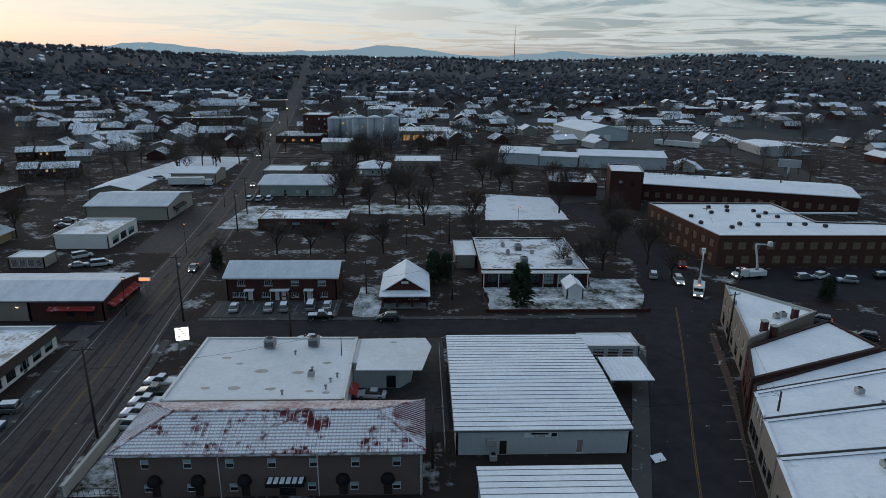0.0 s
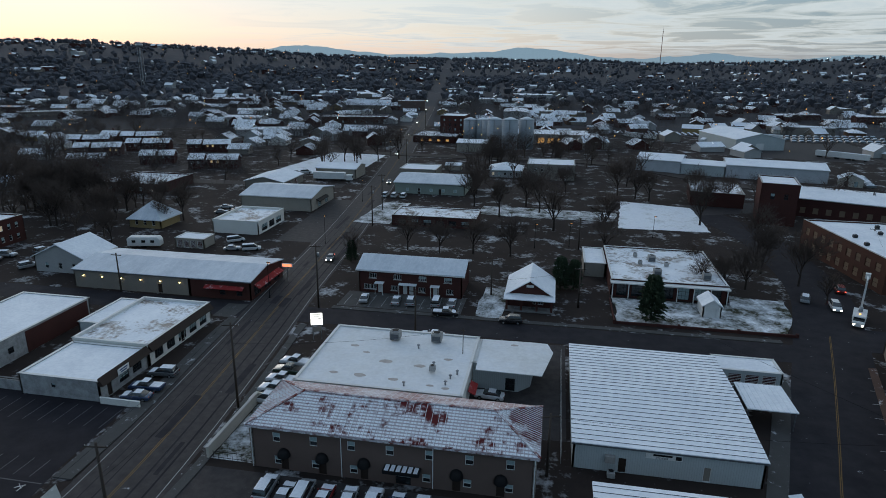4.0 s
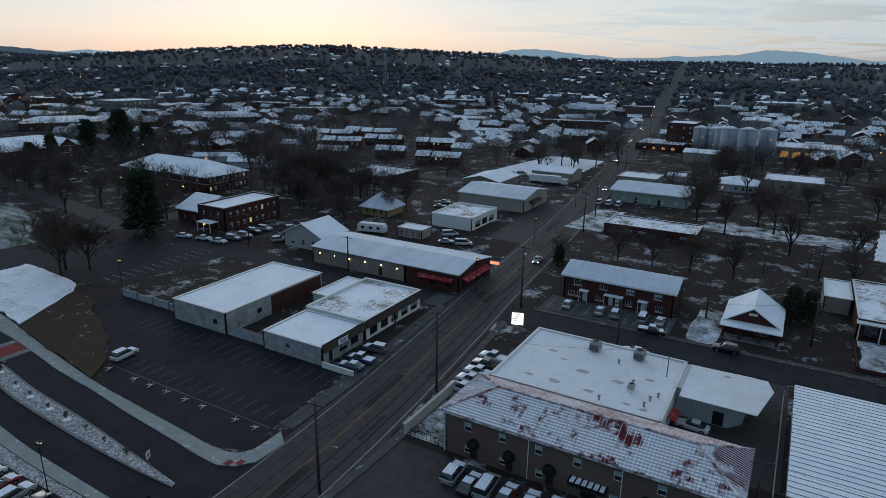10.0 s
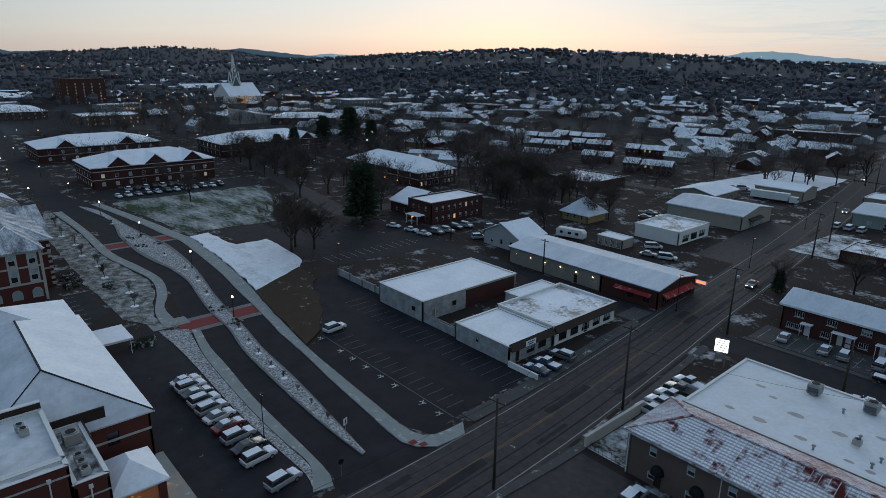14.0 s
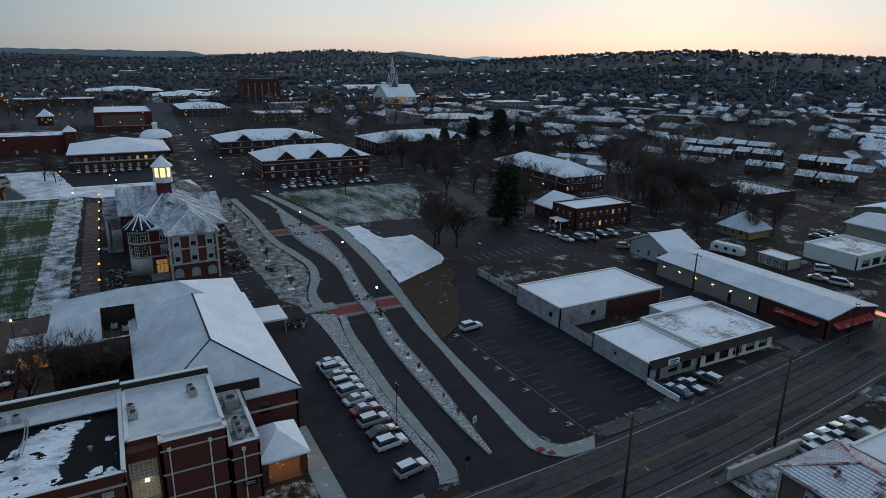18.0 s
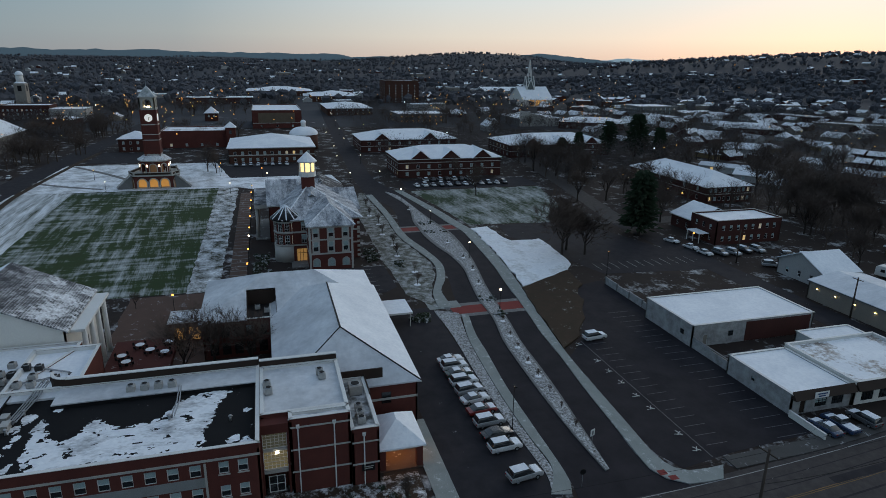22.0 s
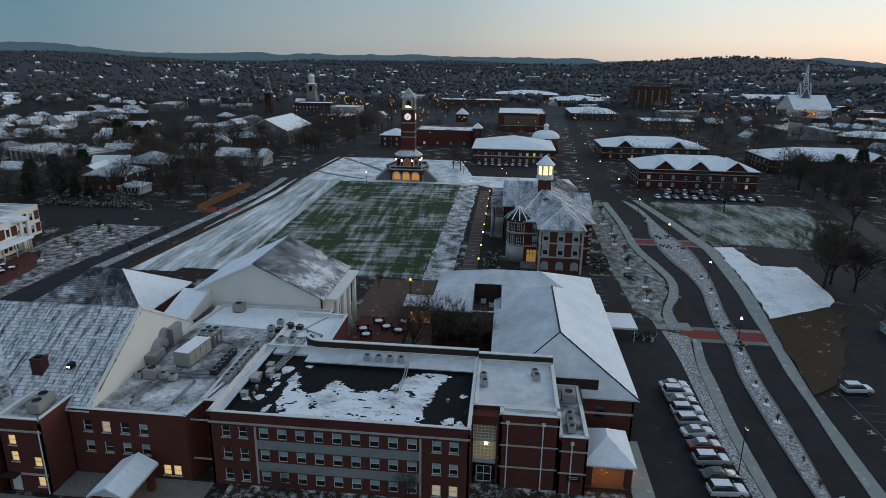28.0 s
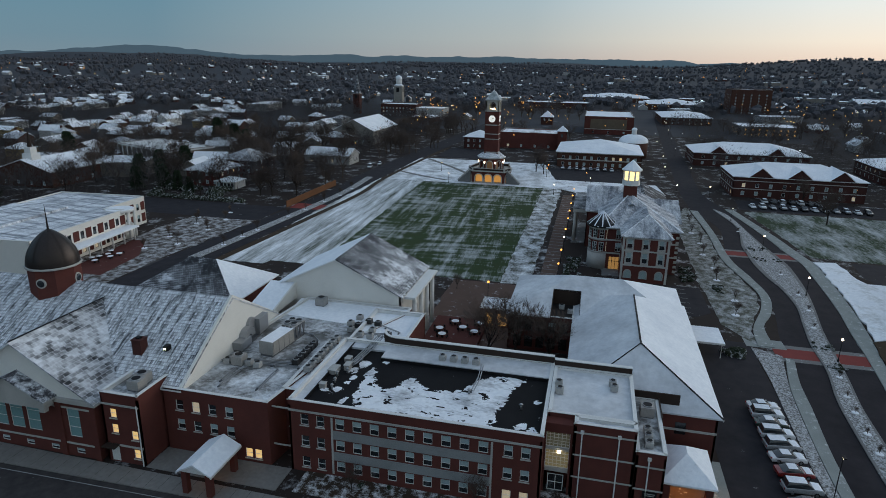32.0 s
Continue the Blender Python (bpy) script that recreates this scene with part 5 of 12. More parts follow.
for xa, xb in ((-118.2, -114.0), (-184.5, -180.2)):
    ya, yb = (35.4, 52.2) if xa > -150 else (38.6, 57.2)
    c_ = box("crossing", xa, xb, ya, yb, 0.024, 0.03, REDPAVE, boulevard)
    for e in (xa - 1.5, xb):
        box("crossing_band", e, e + 1.5, ya, yb, 0.024, 0.028, CONCRETE, boulevard)
slab("crosswalk", rect(-121.5, -117.6, 31.0, 38), 0.0, 0.034, PAVING, label="pale concrete plaza at the crossing", category="pavement")

# car parks
lot1 = slab("car_park", [(-57.9, 49.4), (-61.5, 47.7), (-68.6, 48.1), (-78.5, 48.8), (-90.8, 49.8), (-95, 54), (-104, 59.4), (-122, 62), (-126, 76), (-60.2, 72.6), (-59.2, 58)], 0.0, 0.02, ASPHALT_NEW, label="empty dark asphalt car park with faint bay lines", category="car park")
for k in range(20):
    x = -60.5 - k * 2.45
    if x > -109:
        box("bay_line", x - 0.05, x + 0.05, 66.6, 71.6, 0.02, 0.026, PAINT_DIM, lot1)
for k in range(15):
    x = -61.5 - k * 2.35
    box("bay_line", x - 0.05, x + 0.05, 55.6, 59.0, 0.02, 0.026, PAINT_DIM, lot1)
box("bay_line", -96.0, -59.0, 54.6, 54.75, 0.02, 0.026, PAINT_DIM, lot1)
for k in range(8):
    s_ = thing("wheel_stop", (-94.5, -87.7, -83.8, -79.8, -75.5, -71.6, -64.7, -60.8)[k], 53.5, 0.02, RNG.uniform(-20, 20), "white crossed parking barrier on asphalt", "barrier", "barriers on the car park")
    for a in (35, -35, 90):
        put("bar", box_mesh(1.2, 0.06, 0.06, WHITE), s_, "", pose(0, 0, 0.25 if a != 90 else 0.0, 0, 0, a) if a != 90 else pose(0, 0, 0.0, 0, 0, 90))
    cyl("stand", 0, 0, 0.0, 0.04, 0.04, 0.4, WHITE, s_, 6)
lot2 = slab("car_park", rect(-119.0, -57.0, 19.6, 31.7), 0.0, 0.02, ASPHALT, label="damp asphalt car park with a row of cars", category="car park")
slab("pavement", rect(-77.5, -58.0, 16.9, 19.6), 0.0, 0.12, PAVING, label="concrete footpath beside the brick building", category="pavement")
lot3 = slab("car_park", [(-149, 14.0), (-130, 14.0), (-130, 24), (-133, 27.2), (-149, 27.0)], 0.0, 0.02, ASPHALT, label="small asphalt car park with white bay lines", category="car park")
for k in range(6):
    x = -147 + k * 3.0
    box("bay_line", x, x + 0.12, 17.5, 23.5, 0.02, 0.026, PAINT_W, lot3)
lot4 = slab("car_park", [(-181, 70), (-168, 68.5), (-130, 79), (-127, 108), (-140, 109), (-182, 96)], 0.0, 0.018, ASPHALT, label="dark asphalt car park under bare trees", category="car park")
for k in range(12):
    box("bay_line", -138.0, -133.0, 80 + k * 2.5, 80.12 + k * 2.5, 0.018, 0.024, PAINT_W, lot4)
lot5 = slab("car_park", rect(-43.5, -17.0, 117.0, 125.6), 0.0, 0.02, OLDPAVE, label="pale concrete forecourt with bay lines", category="car park")
for k in range(10):
    box("bay_line", -42.2 + k * 2.7, -42.1 + k * 2.7, 118, 124, 0.02, 0.026, PAINT_W, lot5)
slab("car_park", rect(-43.5, 0.5, 44, 61.8), 0.0, 0.012, ASPHALT_OLD, label="worn asphalt yard before the motel", category="car park")
slab("car_park", [(-77, 160), (-62, 160), (-67, 215), (-80, 215)], 0.0, 0.012, ASPHALT_OLD, label="worn asphalt forecourt with snow", category="car park")
slab("car_park", rect(-24, 4, 76, 106.5), 0.0, 0.012, ASPHALT_OLD, label="dark gravel yard between buildings", category="yard")
slab("car_park", rect(76, 148, 124, 146), 0.0, 0.012, ASPHALT, label="dark asphalt yard before the brick warehouse", category="car park")
slab("car_park", [(196, 346), (254, 386), (256, 478), (211, 463)], 0.0, 0.02, ASPHALT_OLD, label="car dealer lot on asphalt", category="car park")
slab("car_park", [(85, 375), (165, 360), (180, 440), (110, 470)], 0.0, 0.02, ASPHALT_OLD, label="wide worn asphalt yard", category="car park")
slab("car_park", [(-262, 56), (-243, 54), (-242, 112), (-262, 112)], 0.0, 0.02, ASPHALT, label="car park beside the brick dormitory", category="car park")
slab("car_park", rect(-318, -284, -22, 22), 0.0, 0.02, ASPHALT, label="dark asphalt forecourt of the hip-roofed hall", category="car park")

# lawns, fields and planting
def ragged(poly, amp=0.7, step=2.5):
    """The outline of a lawn or a patch of snow, uneven as such edges are."""
    out = []
    for (x0, y0), (x1, y1) in zip(poly, poly[1:] + poly[:1]):
        n = max(1, int(math.hypot(x1 - x0, y1 - y0) / step))
        for k in range(n):
            x, y = x0 + (x1 - x0) * k / n, y0 + (y1 - y0) * k / n
            out.append((x + amp * noise.noise((x * 0.31, y * 0.31, 2.0)), y + amp * noise.noise((x * 0.31, y * 0.31, 7.0))))
    return out


slab("lawn", ragged([(-125.0, 55.0), (-133.9, 70.3), (-129.5, 70.6), (-124, 69.4), (-117.6, 65.4), (-111.5, 63.6), (-105.7, 60.2), (-100.2, 56.6), (-95.9, 53.4), (-93.6, 50.2), (-107.8, 52.2), (-116, 53.6)], 1.0), 0.0, 0.35, LAWN_BARE, label="brown mown slope beside the car park", category="lawn")
slab("lawn", ragged([(-126, 55.6), (-128.1, 61.0), (-133.8, 70.4), (-138.2, 74.2), (-150, 75.6), (-162.9, 76.4), (-162.7, 67.2), (-170, 66.2), (-179, 65.6), (-178.8, 60.4), (-166, 59.7), (-153.5, 58.9), (-140, 57.5)], 0.9), 0.0, 0.30, LAWN_SNOW, label="smooth white snow-covered slope", category="lawn")
slab("lawn", ragged([(-184, 61), (-180, 98), (-240, 110), (-240, 55), (-222, 57), (-202, 59.5)]), 0.0, 0.05, LAWN, label="green lawn with patchy snow", category="lawn")
slab("lawn", ragged([(-118.5, 33.0), (-127.5, 28.2), (-144, 28), (-152, 27.4), (-180, 28), (-240, 28), (-240, 35.6), (-204, 36.6), (-176, 36), (-160, 38), (-148, 39.4), (-138, 37.6), (-128, 33.8)]), 0.0, 0.04, M("frosted_planting_ground", (0.095, 0.095, 0.075), (0.085, 0.09, 0.075), 0.95, snow=(0.13, 0.5, 0.22)), label="frosted planting ground with young trees", category="planting bed")
slab("lawn", ragged([(14.5, 119.4), (46, 119.4), (50, 128), (51, 138), (40, 139), (39, 133), (14.5, 133)]), 0.0, 0.25, M("lawn_half_snow", (0.05, 0.05, 0.028), None, 0.95, snow=(0.40, 0.25, 0.12)), label="lawn under thin snow behind a low wall", category="lawn")
slab("lawn", ragged([(21, 195.5), (48.5, 196.5), (48.8, 229.7), (25, 236.0)]), 0.0, 0.05, LAWN_SNOW, label="open field covered in snow", category="field")
slab("lawn", ragged([(-24, 204), (20, 203), (22, 216), (-24, 217)], 1.6), 0.0, 0.04, M("lawn_half_snow", (0, 0, 0)), label="half-thawed field with thin snow", category="field")
slab("lawn", ragged(rect(-14, -8.5, 116.8, 134)), 0.0, 0.04, M("lawn_half_snow", (0, 0, 0)), label="strip of snowy grass beside a house", category="lawn")
slab("lawn", ragged([(-128, 260), (-88, 268), (-90, 330), (-120, 330)]), 0.0, 0.05, LAWN_SNOW, label="snow-dusted vacant lot", category="field")
slab("lawn", ragged([(-62, 185), (-50, 185), (-50, 215), (-60, 215)]), 0.0, 0.03, M("lawn_half_snow", (0, 0, 0)), label="snowy verge beside the street", category="lawn")
quad = slab("playing_field", rect(-262, -140, -80, -19), 0.0, 0.05, QUAD, label="green playing field with bands of thin snow", category="field")
slab("playing_field_edge", ragged([(-262, -80), (-140, -80), (-140, -66.5), (-200, -69), (-262, -71.5)]), 0.05, 0.058, QUAD_EDGE, label="snowy edge of the green playing field", category="field")
slab("snow_margin", ragged([(-263, -79.6), (-263, -91.5), (-137, -91.5), (-137, -79.6)]), 0.0, 0.06, M("field_margin_streaked_snow", (0.045, 0.055, 0.03), None, 0.95, snow=(0.50, 0.30, 0.16), aniso=(0.12, 1, 1), turn=-3), label="snow-covered margin of the field", category="lawn")
slab("snow_margin", ragged([(-139.6, -19), (-139.6, -12.2), (-262, -11.4), (-262, -19)]), 0.0, 0.06, M("lawn_half_snow", (0, 0, 0)), label="snowy verge beside a brick path", category="lawn")
slab("snow_margin", ragged([(-262.4, -91), (-330, -91), (-330, -24), (-262.4, -11.4)]), 0.0, 0.045, M("plaza_lawn_under_thin_snow", (0.05, 0.052, 0.036), None, 0.95, snow=(0.62, 0.14, 0.16)), label="snow-covered plaza round the clock tower", category="plaza")
for pts in ([(-327.6, -86.6), (-303.8, -68.0), (-285.5, -55.6)], [(-286.4, -92.0), (-275.2, -76.2), (-267.7, -62.3)]):
    strip("pavement", pts, 2.2, 0.0, CONCRETE, None, 0, 0.07, 12, "swept concrete walk across the snowy plaza", "pavement")
slab("car_park", [(-337.4, -84.6), (-375.8, -84.3), (-368.2, -61.2), (-333.8, -57.2)], 0.0, 0.075, ASPHALT, label="small asphalt car park beside the clock tower", category="car park")
slab("pavement", [(-262, -11.3), (-270, -26), (-284, -22), (-284, 28), (-262, 30), (-252, 0)], 0.0, 0.05, M("snowy_walk", (0.2, 0.2, 0.2), None, 0.9, snow=(0.62, 0.15, 0.12)), label="wide snow-dusted walk", category="pavement")
path = slab("brick_path", rect(-250, -139, -10.2, -6.2), 0.0, 0.08, BRICKPAVE, label="brown brick path lined with lamps", category="path")
for k in range(34):
    box("path_band", -139.9 - k * 3.3, -139.5 - k * 3.3, -10.2, -6.2, 0.08, 0.086, CONCRETE, path)
SST = [(-100, -100), (-136, -100), (-184, -97.2), (-228, -95.4), (-264, -97.5), (-330, -96), (-375, -94), (-470, -90), (-640, -84)]
sst = strip("road", SST, 12, 0.0, ASPHALT, n=90, thick=0.02, label="asphalt street with a planted median beside the field", category="road")
sm = strip("planted_median", SST[1:5], 3.0, 0.0, GRAVEL, None, -0.5, 0.16, 60, "narrow planted median with kerb", "traffic island")
strip("pavement", [(x, y + 7.6) for x, y in SST[1:7]], 2.2, 0.0, LAWN_BARE, None, 0, 0.10, 70, "brown grass verge beside the field", "lawn")
slab("crossing", rect(-205, -197, -103, -91.5), 0.0, 0.03, REDPAVE, label="red brick street crossing", category="crossing")
slab("plaza", ragged([(-112, -126), (-160, -128), (-176.5, -127), (-176.5, -104.5), (-136, -107), (-112, -107)]), 0.0, 0.03, M("brown_beds_with_thin_frost", (0.050, 0.040, 0.034), (0.085, 0.066, 0.054), 0.95, scale=0.5, fine=2.0, snow=(0.24, 0.5, 0.16)), label="frosted garden ground with young trees", category="garden")
slab("terrace", [(-118, -122.5), (-147, -126), (-146, -121.5), (-134, -114), (-118, -112)], 0.0, 0.04, TERRACE, label="dark red brick terrace", category="terrace")
slab("car_park", rect(-197, -177, -168, -104), 0.0, 0.02, ASPHALT, label="asphalt car park behind clipped shrubs", category="car park")
slab("plaza", ragged(rect(-139, -99, -30, -12.5)), 0.0, 0.04, BRICKPAVE, label="brown brick paved courtyard with a trace of snow", category="plaza")
slab("planting_bed", [(-66, -4), (-62.5, -32), (-58, -32), (-57.4, 16), (-66, 16)], 0.0, 0.08, MULCH, label="mulched planting bed along the brick facade", category="planting bed")
slab("pavement", [(-62, -52), (-57.6, -52), (-57.6, -34), (-62, -34)], 0.0, 0.10, M("pale_concrete_walk", (0, 0, 0)), label="concrete entrance apron", category="pavement")

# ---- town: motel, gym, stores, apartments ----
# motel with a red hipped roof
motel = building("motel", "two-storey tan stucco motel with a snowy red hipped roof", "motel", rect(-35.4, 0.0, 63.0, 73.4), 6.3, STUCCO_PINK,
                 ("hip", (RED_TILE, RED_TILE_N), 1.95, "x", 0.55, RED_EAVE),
                 {0: [(7, 0.9, 35.0, 3.9, 1.0, 1.35, "blue_sash"), (3, 0.9, 15.8, 0.7, 1.0, 1.2, "blue_sash"), (3, 20.0, 35.0, 0.7, 1.0, 1.2, "blue_sash"),
                      (1, 3.6, 5.0, 0.02, 1.0, 2.1, "door"), (1, 8.6, 10.0, 0.02, 1.0, 2.1, "door"), (1, 14.0, 15.4, 0.02, 1.0, 2.1, "door"), (1, 18.6, 20.6, 0.02, 1.9, 2.2, "single_dark"),
                      (1, 25.6, 26.8, 0.02, 1.0, 2.1, "door"), (1, 30.8, 32.2, 0.02, 1.0, 2.1, "door")],
                  1: [(2, 0.1, 0.9, 3.9, 1.0, 1.3, "blue_sash")], 3: [(2, 0.1, 0.9, 3.9, 1.0, 1.3, "blue_sash")]})
AWN = dome_mesh(0.85, 1.1, DARK, 14, 5)
for x in (-13.4, -8.4, -3.0, 8.5, 13.8):
    put("awning", AWN, motel, "black domed canvas awning dusted with snow", pose(x, -5.35, 2.15))
aw = put("entrance_awning", box_mesh(4.6, 1.5, 0.5, DARK, 0.15), motel, "long black canvas entrance awning", pose(1.9, -5.9, 2.25))
for k in range(6):
    put("snow_on_awning", box_mesh(0.5, 1.2, 0.04, SNOW, 0.015), motel, "", pose(0.1 + 0.72 * k, -5.95, 2.75))
for x in (-17.7, -5.9, 5.6, 17.7):
    cyl("downpipe", x, -5.28, 0, 0.06, 0.06, 6.1, WHITE, motel, 8)
for k in range(9):
    for sx in (-17.72, 17.72):
        box("quoin", sx - 0.2, sx + 0.2, -5.26, -5.1, 0.2 + k * 0.68, 0.72 + k * 0.68, BEIGE, motel)
# tile ribs running down the slopes
rib_v, rib_f = [], []
for k in range(42):
    x = -18.0 + k * 0.878
    top = min(1.0, (18.25 - abs(x)) / 5.75)
    for sy in (-1, 1):
        o = len(rib_v)
        for f, dz in ((0.0, 0.02), (top, 0.02)):
            y, z = sy * 5.75 * (1 - f), 6.31 + 2.16 * f
            rib_v += [(x - 0.03, y, z + dz), (x, y, z + dz + 0.03), (x + 0.03, y, z + dz)]
        rib_f += [(o, o + 3, o + 4, o + 1), (o + 1, o + 4, o + 5, o + 2)]
for k in range(26):
    y = -5.6 + k * 0.448
    top = (5.75 - abs(y)) / 5.75
    for sx in (-1, 1):
        o = len(rib_v)
        for f in (0.0, top):
            x, z = sx * (18.25 - 5.75 * f), 6.31 + 2.16 * f
            rib_v += [(x, y - 0.05, z + 0.02), (x, y, z + 0.09), (x, y + 0.05, z + 0.02)]
        rib_f += [(o, o + 3, o + 4, o + 1), (o + 1, o + 4, o + 5, o + 2)]
put("tile_ribs", mesh_of("tile_ribs", rib_v, rib_f, M("snow_lined_tile", (0.14, 0.022, 0.02), None, 0.6, snow=(0.60, 0.16, 0.10))), motel, "rounded red tile ribs lined with snow")
for sx, sy in ((1, -1), (-1, -1), (1, 1), (-1, 1)):
    a, b_ = Vector((sx * 18.25, sy * 5.75, 6.31)), Vector((sx * 12.5, 0, 8.47))
    d_ = b_ - a
    put("hip_tile_ridge", box_mesh(0.28, d_.length, 0.14, M("red_hip_tile", (0.17, 0.035, 0.03), None, 0.6, snow=(0.4, 0.6, 0.1))), motel, "",
        Matrix.Translation((a + b_) / 2) @ d_.to_track_quat("Y", "Z").to_matrix().to_4x4())
put("hip_tile_ridge", box_mesh(25.2, 0.3, 0.16, M("red_hip_tile", (0, 0, 0))), motel, "", pose(0, 0, 8.43))
yard = thing("yard_wall", -41.9, 70.5, 0, 0, "cream rendered yard wall beside the motel", "wall")
box("wall_panel", -0.15, 0.15, -7.3, 7.0, 0, 1.7, STUCCO, yard)
box("wall_panel", 0.15, 5.4, 6.7, 7.0, 0, 1.7, STUCCO, yard)
box("coping", -0.22, 0.22, -7.4, 7.05, 1.7, 1.78, STONE, yard)
slab("yard_paving", rect(-41.6, -35.6, 63.4, 77), 0.0, 0.03, M("lawn_half_snow", (0, 0, 0)), label="snowy paved side yard", category="yard")
gatef = thing("gate", -38.5, 63.3, 0, 0, "low black metal gate", "gate")
for k in range(9):
    cyl("bar", -2.6 + k * 0.65, 0, 0, 0.025, 0.025, 1.2, DARK, gatef, 6)
for z in (0.3, 1.15):
    box("rail", -2.7, 2.7, -0.025, 0.025, z, z + 0.05, DARK, gatef)

# flat-roofed gym building behind
gym = building("store_building", "low white building with a stained snowy flat roof", "store", [(-35.8, 77), (-10.7, 77), (-10.7, 87.4), (-10.7, 97.0), (-35.8, 97.2)], 4.6, WHITE_WALL,
               ("flat", GYM_ROOF, 0.14, WHITE), {1: [(1, 2.0, 4.0, 0.02, 1.2, 2.1, "door"), (1, 6.0, 9.0, 0.02, 2.4, 2.4, "shutter")], 3: [(5, 0.05, 0.95, 0.9, 1.8, 1.5, "big_dark")], 4: [(4, 0.05, 0.95, 0.6, 2.2, 2.0, "big_dark")]})
annex = building("store_annex", "white metal annex with a snowy flat roof", "store", [(-10.6, 88.4), (-3.4, 88.2), (-1.6, 90.3), (-1.0, 97.4), (-10.6, 97.0)], 4.3, METAL_WALL,
                 ("flat", GYM_ROOF, 0.02, WHITE), {0: [(1, 5.0, 6.8, 0.02, 1.5, 2.2, "dark")]})
put("roof_overhang", slab_mesh([(-4.5, -6.5), (5.6, -6.6), (7.2, 1.6), (6.2, 4.8), (-4.5, 4.6)], 4.42, 4.54, GYM_ROOF, "roof_overhang"), annex)
put("red_awning", box_mesh(1.2, 3.4, 0.12, AWNING_RED), annex, "red striped awning", pose(-4.5, -9.0, 2.7, 0, 25, 0))
for x, y, bg_ in ((-24.5, 93.5, True), (-17.5, 94.0, True)):
    ac(x, y, 4.85, bg_)
ac(-16.2, 83.4, 4.85, False)
for x, y in ((-20, 91), (-16.4, 85.5), (-13.6, 80), (-13.2, 82), (-19.5, 78.6), (-12.4, 83.5)):
    vent(x, y, 4.6)
rs_ = random.Random(8)
for x, y, r in ((-30.5, 90, .8), (-24, 85.5, 1.1), (-18.5, 85, .9), (-30.8, 80.6, .7), (-26.8, 80.5, 1.0), (-21.4, 80.2, .8), (-15.8, 79.4, .6), (-28.0, 88.0, .6), (-13.4, 79.0, .6), (-14.6, 88.0, .7), (-4.6, 95.4, .6)):
    put("roof_stain", slab_mesh([(x - gym.location.x + r * rs_.uniform(.8, 1.2) * math.cos(a_), y - gym.location.y + 0.55 * r * rs_.uniform(.8, 1.2) * math.sin(a_)) for a_ in [k * 0.628 for k in range(10)]], 4.6 if x < -8 else 4.54, 4.606 if x < -8 else 4.546, M("brown_roof_stain", (0.36, 0.32, 0.29), (0.52, 0.49, 0.46), 0.5, scale=3), "roof_stain"), gym, "dried brown puddle stain")
satd = thing("service_mast", -12.6, 90.5, 4.6, 0, "thin grey service mast on the roof", "mast")
cyl("post", 0, 0, 0, 0.07, 0.05, 4.5, POLE, satd, 8)
box("crossarm", -0.4, 0.4, -0.04, 0.04, 4.0, 4.1, POLE, satd)

# pole sign at the street corner
sgn = thing("pole_sign", -41.2, 100.2, 0, 18, "lit white pole sign with rows of dark lettering", "sign")
for x in (-0.75, 0.75):
    cyl("post", x, 0, 0, 0.09, 0.09, 5.4, STEEL, sgn, 8)
box("cabinet", -1.15, 1.15, -0.2, 0.2, 2.9, 5.4, DARK, sgn)
box("face", -1.08, 1.08, -0.225, -0.205, 2.98, 5.33, SIGN_GLOW, sgn, "glowing white sign face")
for k, w_ in enumerate((0.8, 0.6, 0.9, 0.7, 0.5)):
    box("text_bar", -w_, w_, -0.24, -0.228, 4.98 - k * 0.42, 5.09 - k * 0.42, M("grey_sign_text", (0.30, 0.30, 0.29), None, 0.6, bump=0.0), sgn)
box("lower_panel", -0.8, 0.8, -0.1, 0.1, 1.7, 2.5, BEIGE, sgn)

# storage warehouses with seamed roofs
def warehouse(x0, x1, y0, y1, h, front, n, label):
    w = building("storage_warehouse", label, "warehouse", rect(x0, x1, y0, y1), h, METAL_WALL, ("gable", METAL_SNOW, 0.55, "x", 0.25, RIB), front)
    dx, dy = (x1 - x0) / 2, (y1 - y0) / 2
    for k in range(n):
        f = -1 + 2 * (k + 0.5) / n
        z = h + 0.22 + 0.55 * (1 - abs(f))
        box("seam", -dx - 0.24, dx + 0.24, f * dy - 0.03, f * dy + 0.03, z - 0.02, z + 0.05, RIB, w)
    return w


wh1 = warehouse(4.6, 27.6, 70.6, 99.2, 3.7, {0: [(1, 5.6, 6.8, 0.02, 0.95, 2.1, "door"), (1, 15.8, 17.0, 0.02, 0.95, 2.1, "door_tan")]}, 27, "long storage warehouse with a white seamed snowy roof")
warehouse(6.8, 23.6, 40, 62.6, 3.7, {}, 20, "second storage warehouse with a white seamed snowy roof")
put("sign_panel", box_mesh(4.4, 0.05, 0.75, WHITE), wh1, "white name board on the gable", pose(-0.4, -14.34, 2.6))


def lettering(text, size, mat, parent, m, name="lettering"):
    cu = bpy.data.curves.new("letters", "FONT")
    cu.body, cu.size, cu.extrude, cu.align_x = text, size, 0.01, "CENTER"
    tmp = bpy.data.objects.new("letters", cu)
    scene.collection.objects.link(tmp)
    me = bpy.data.meshes.new_from_object(tmp.evaluated_get(bpy.context.evaluated_depsgraph_get()))
    bpy.data.objects.remove(tmp)
    me.materials.clear()
    me.materials.append(mat)
    return put(name, me, parent, "", m)


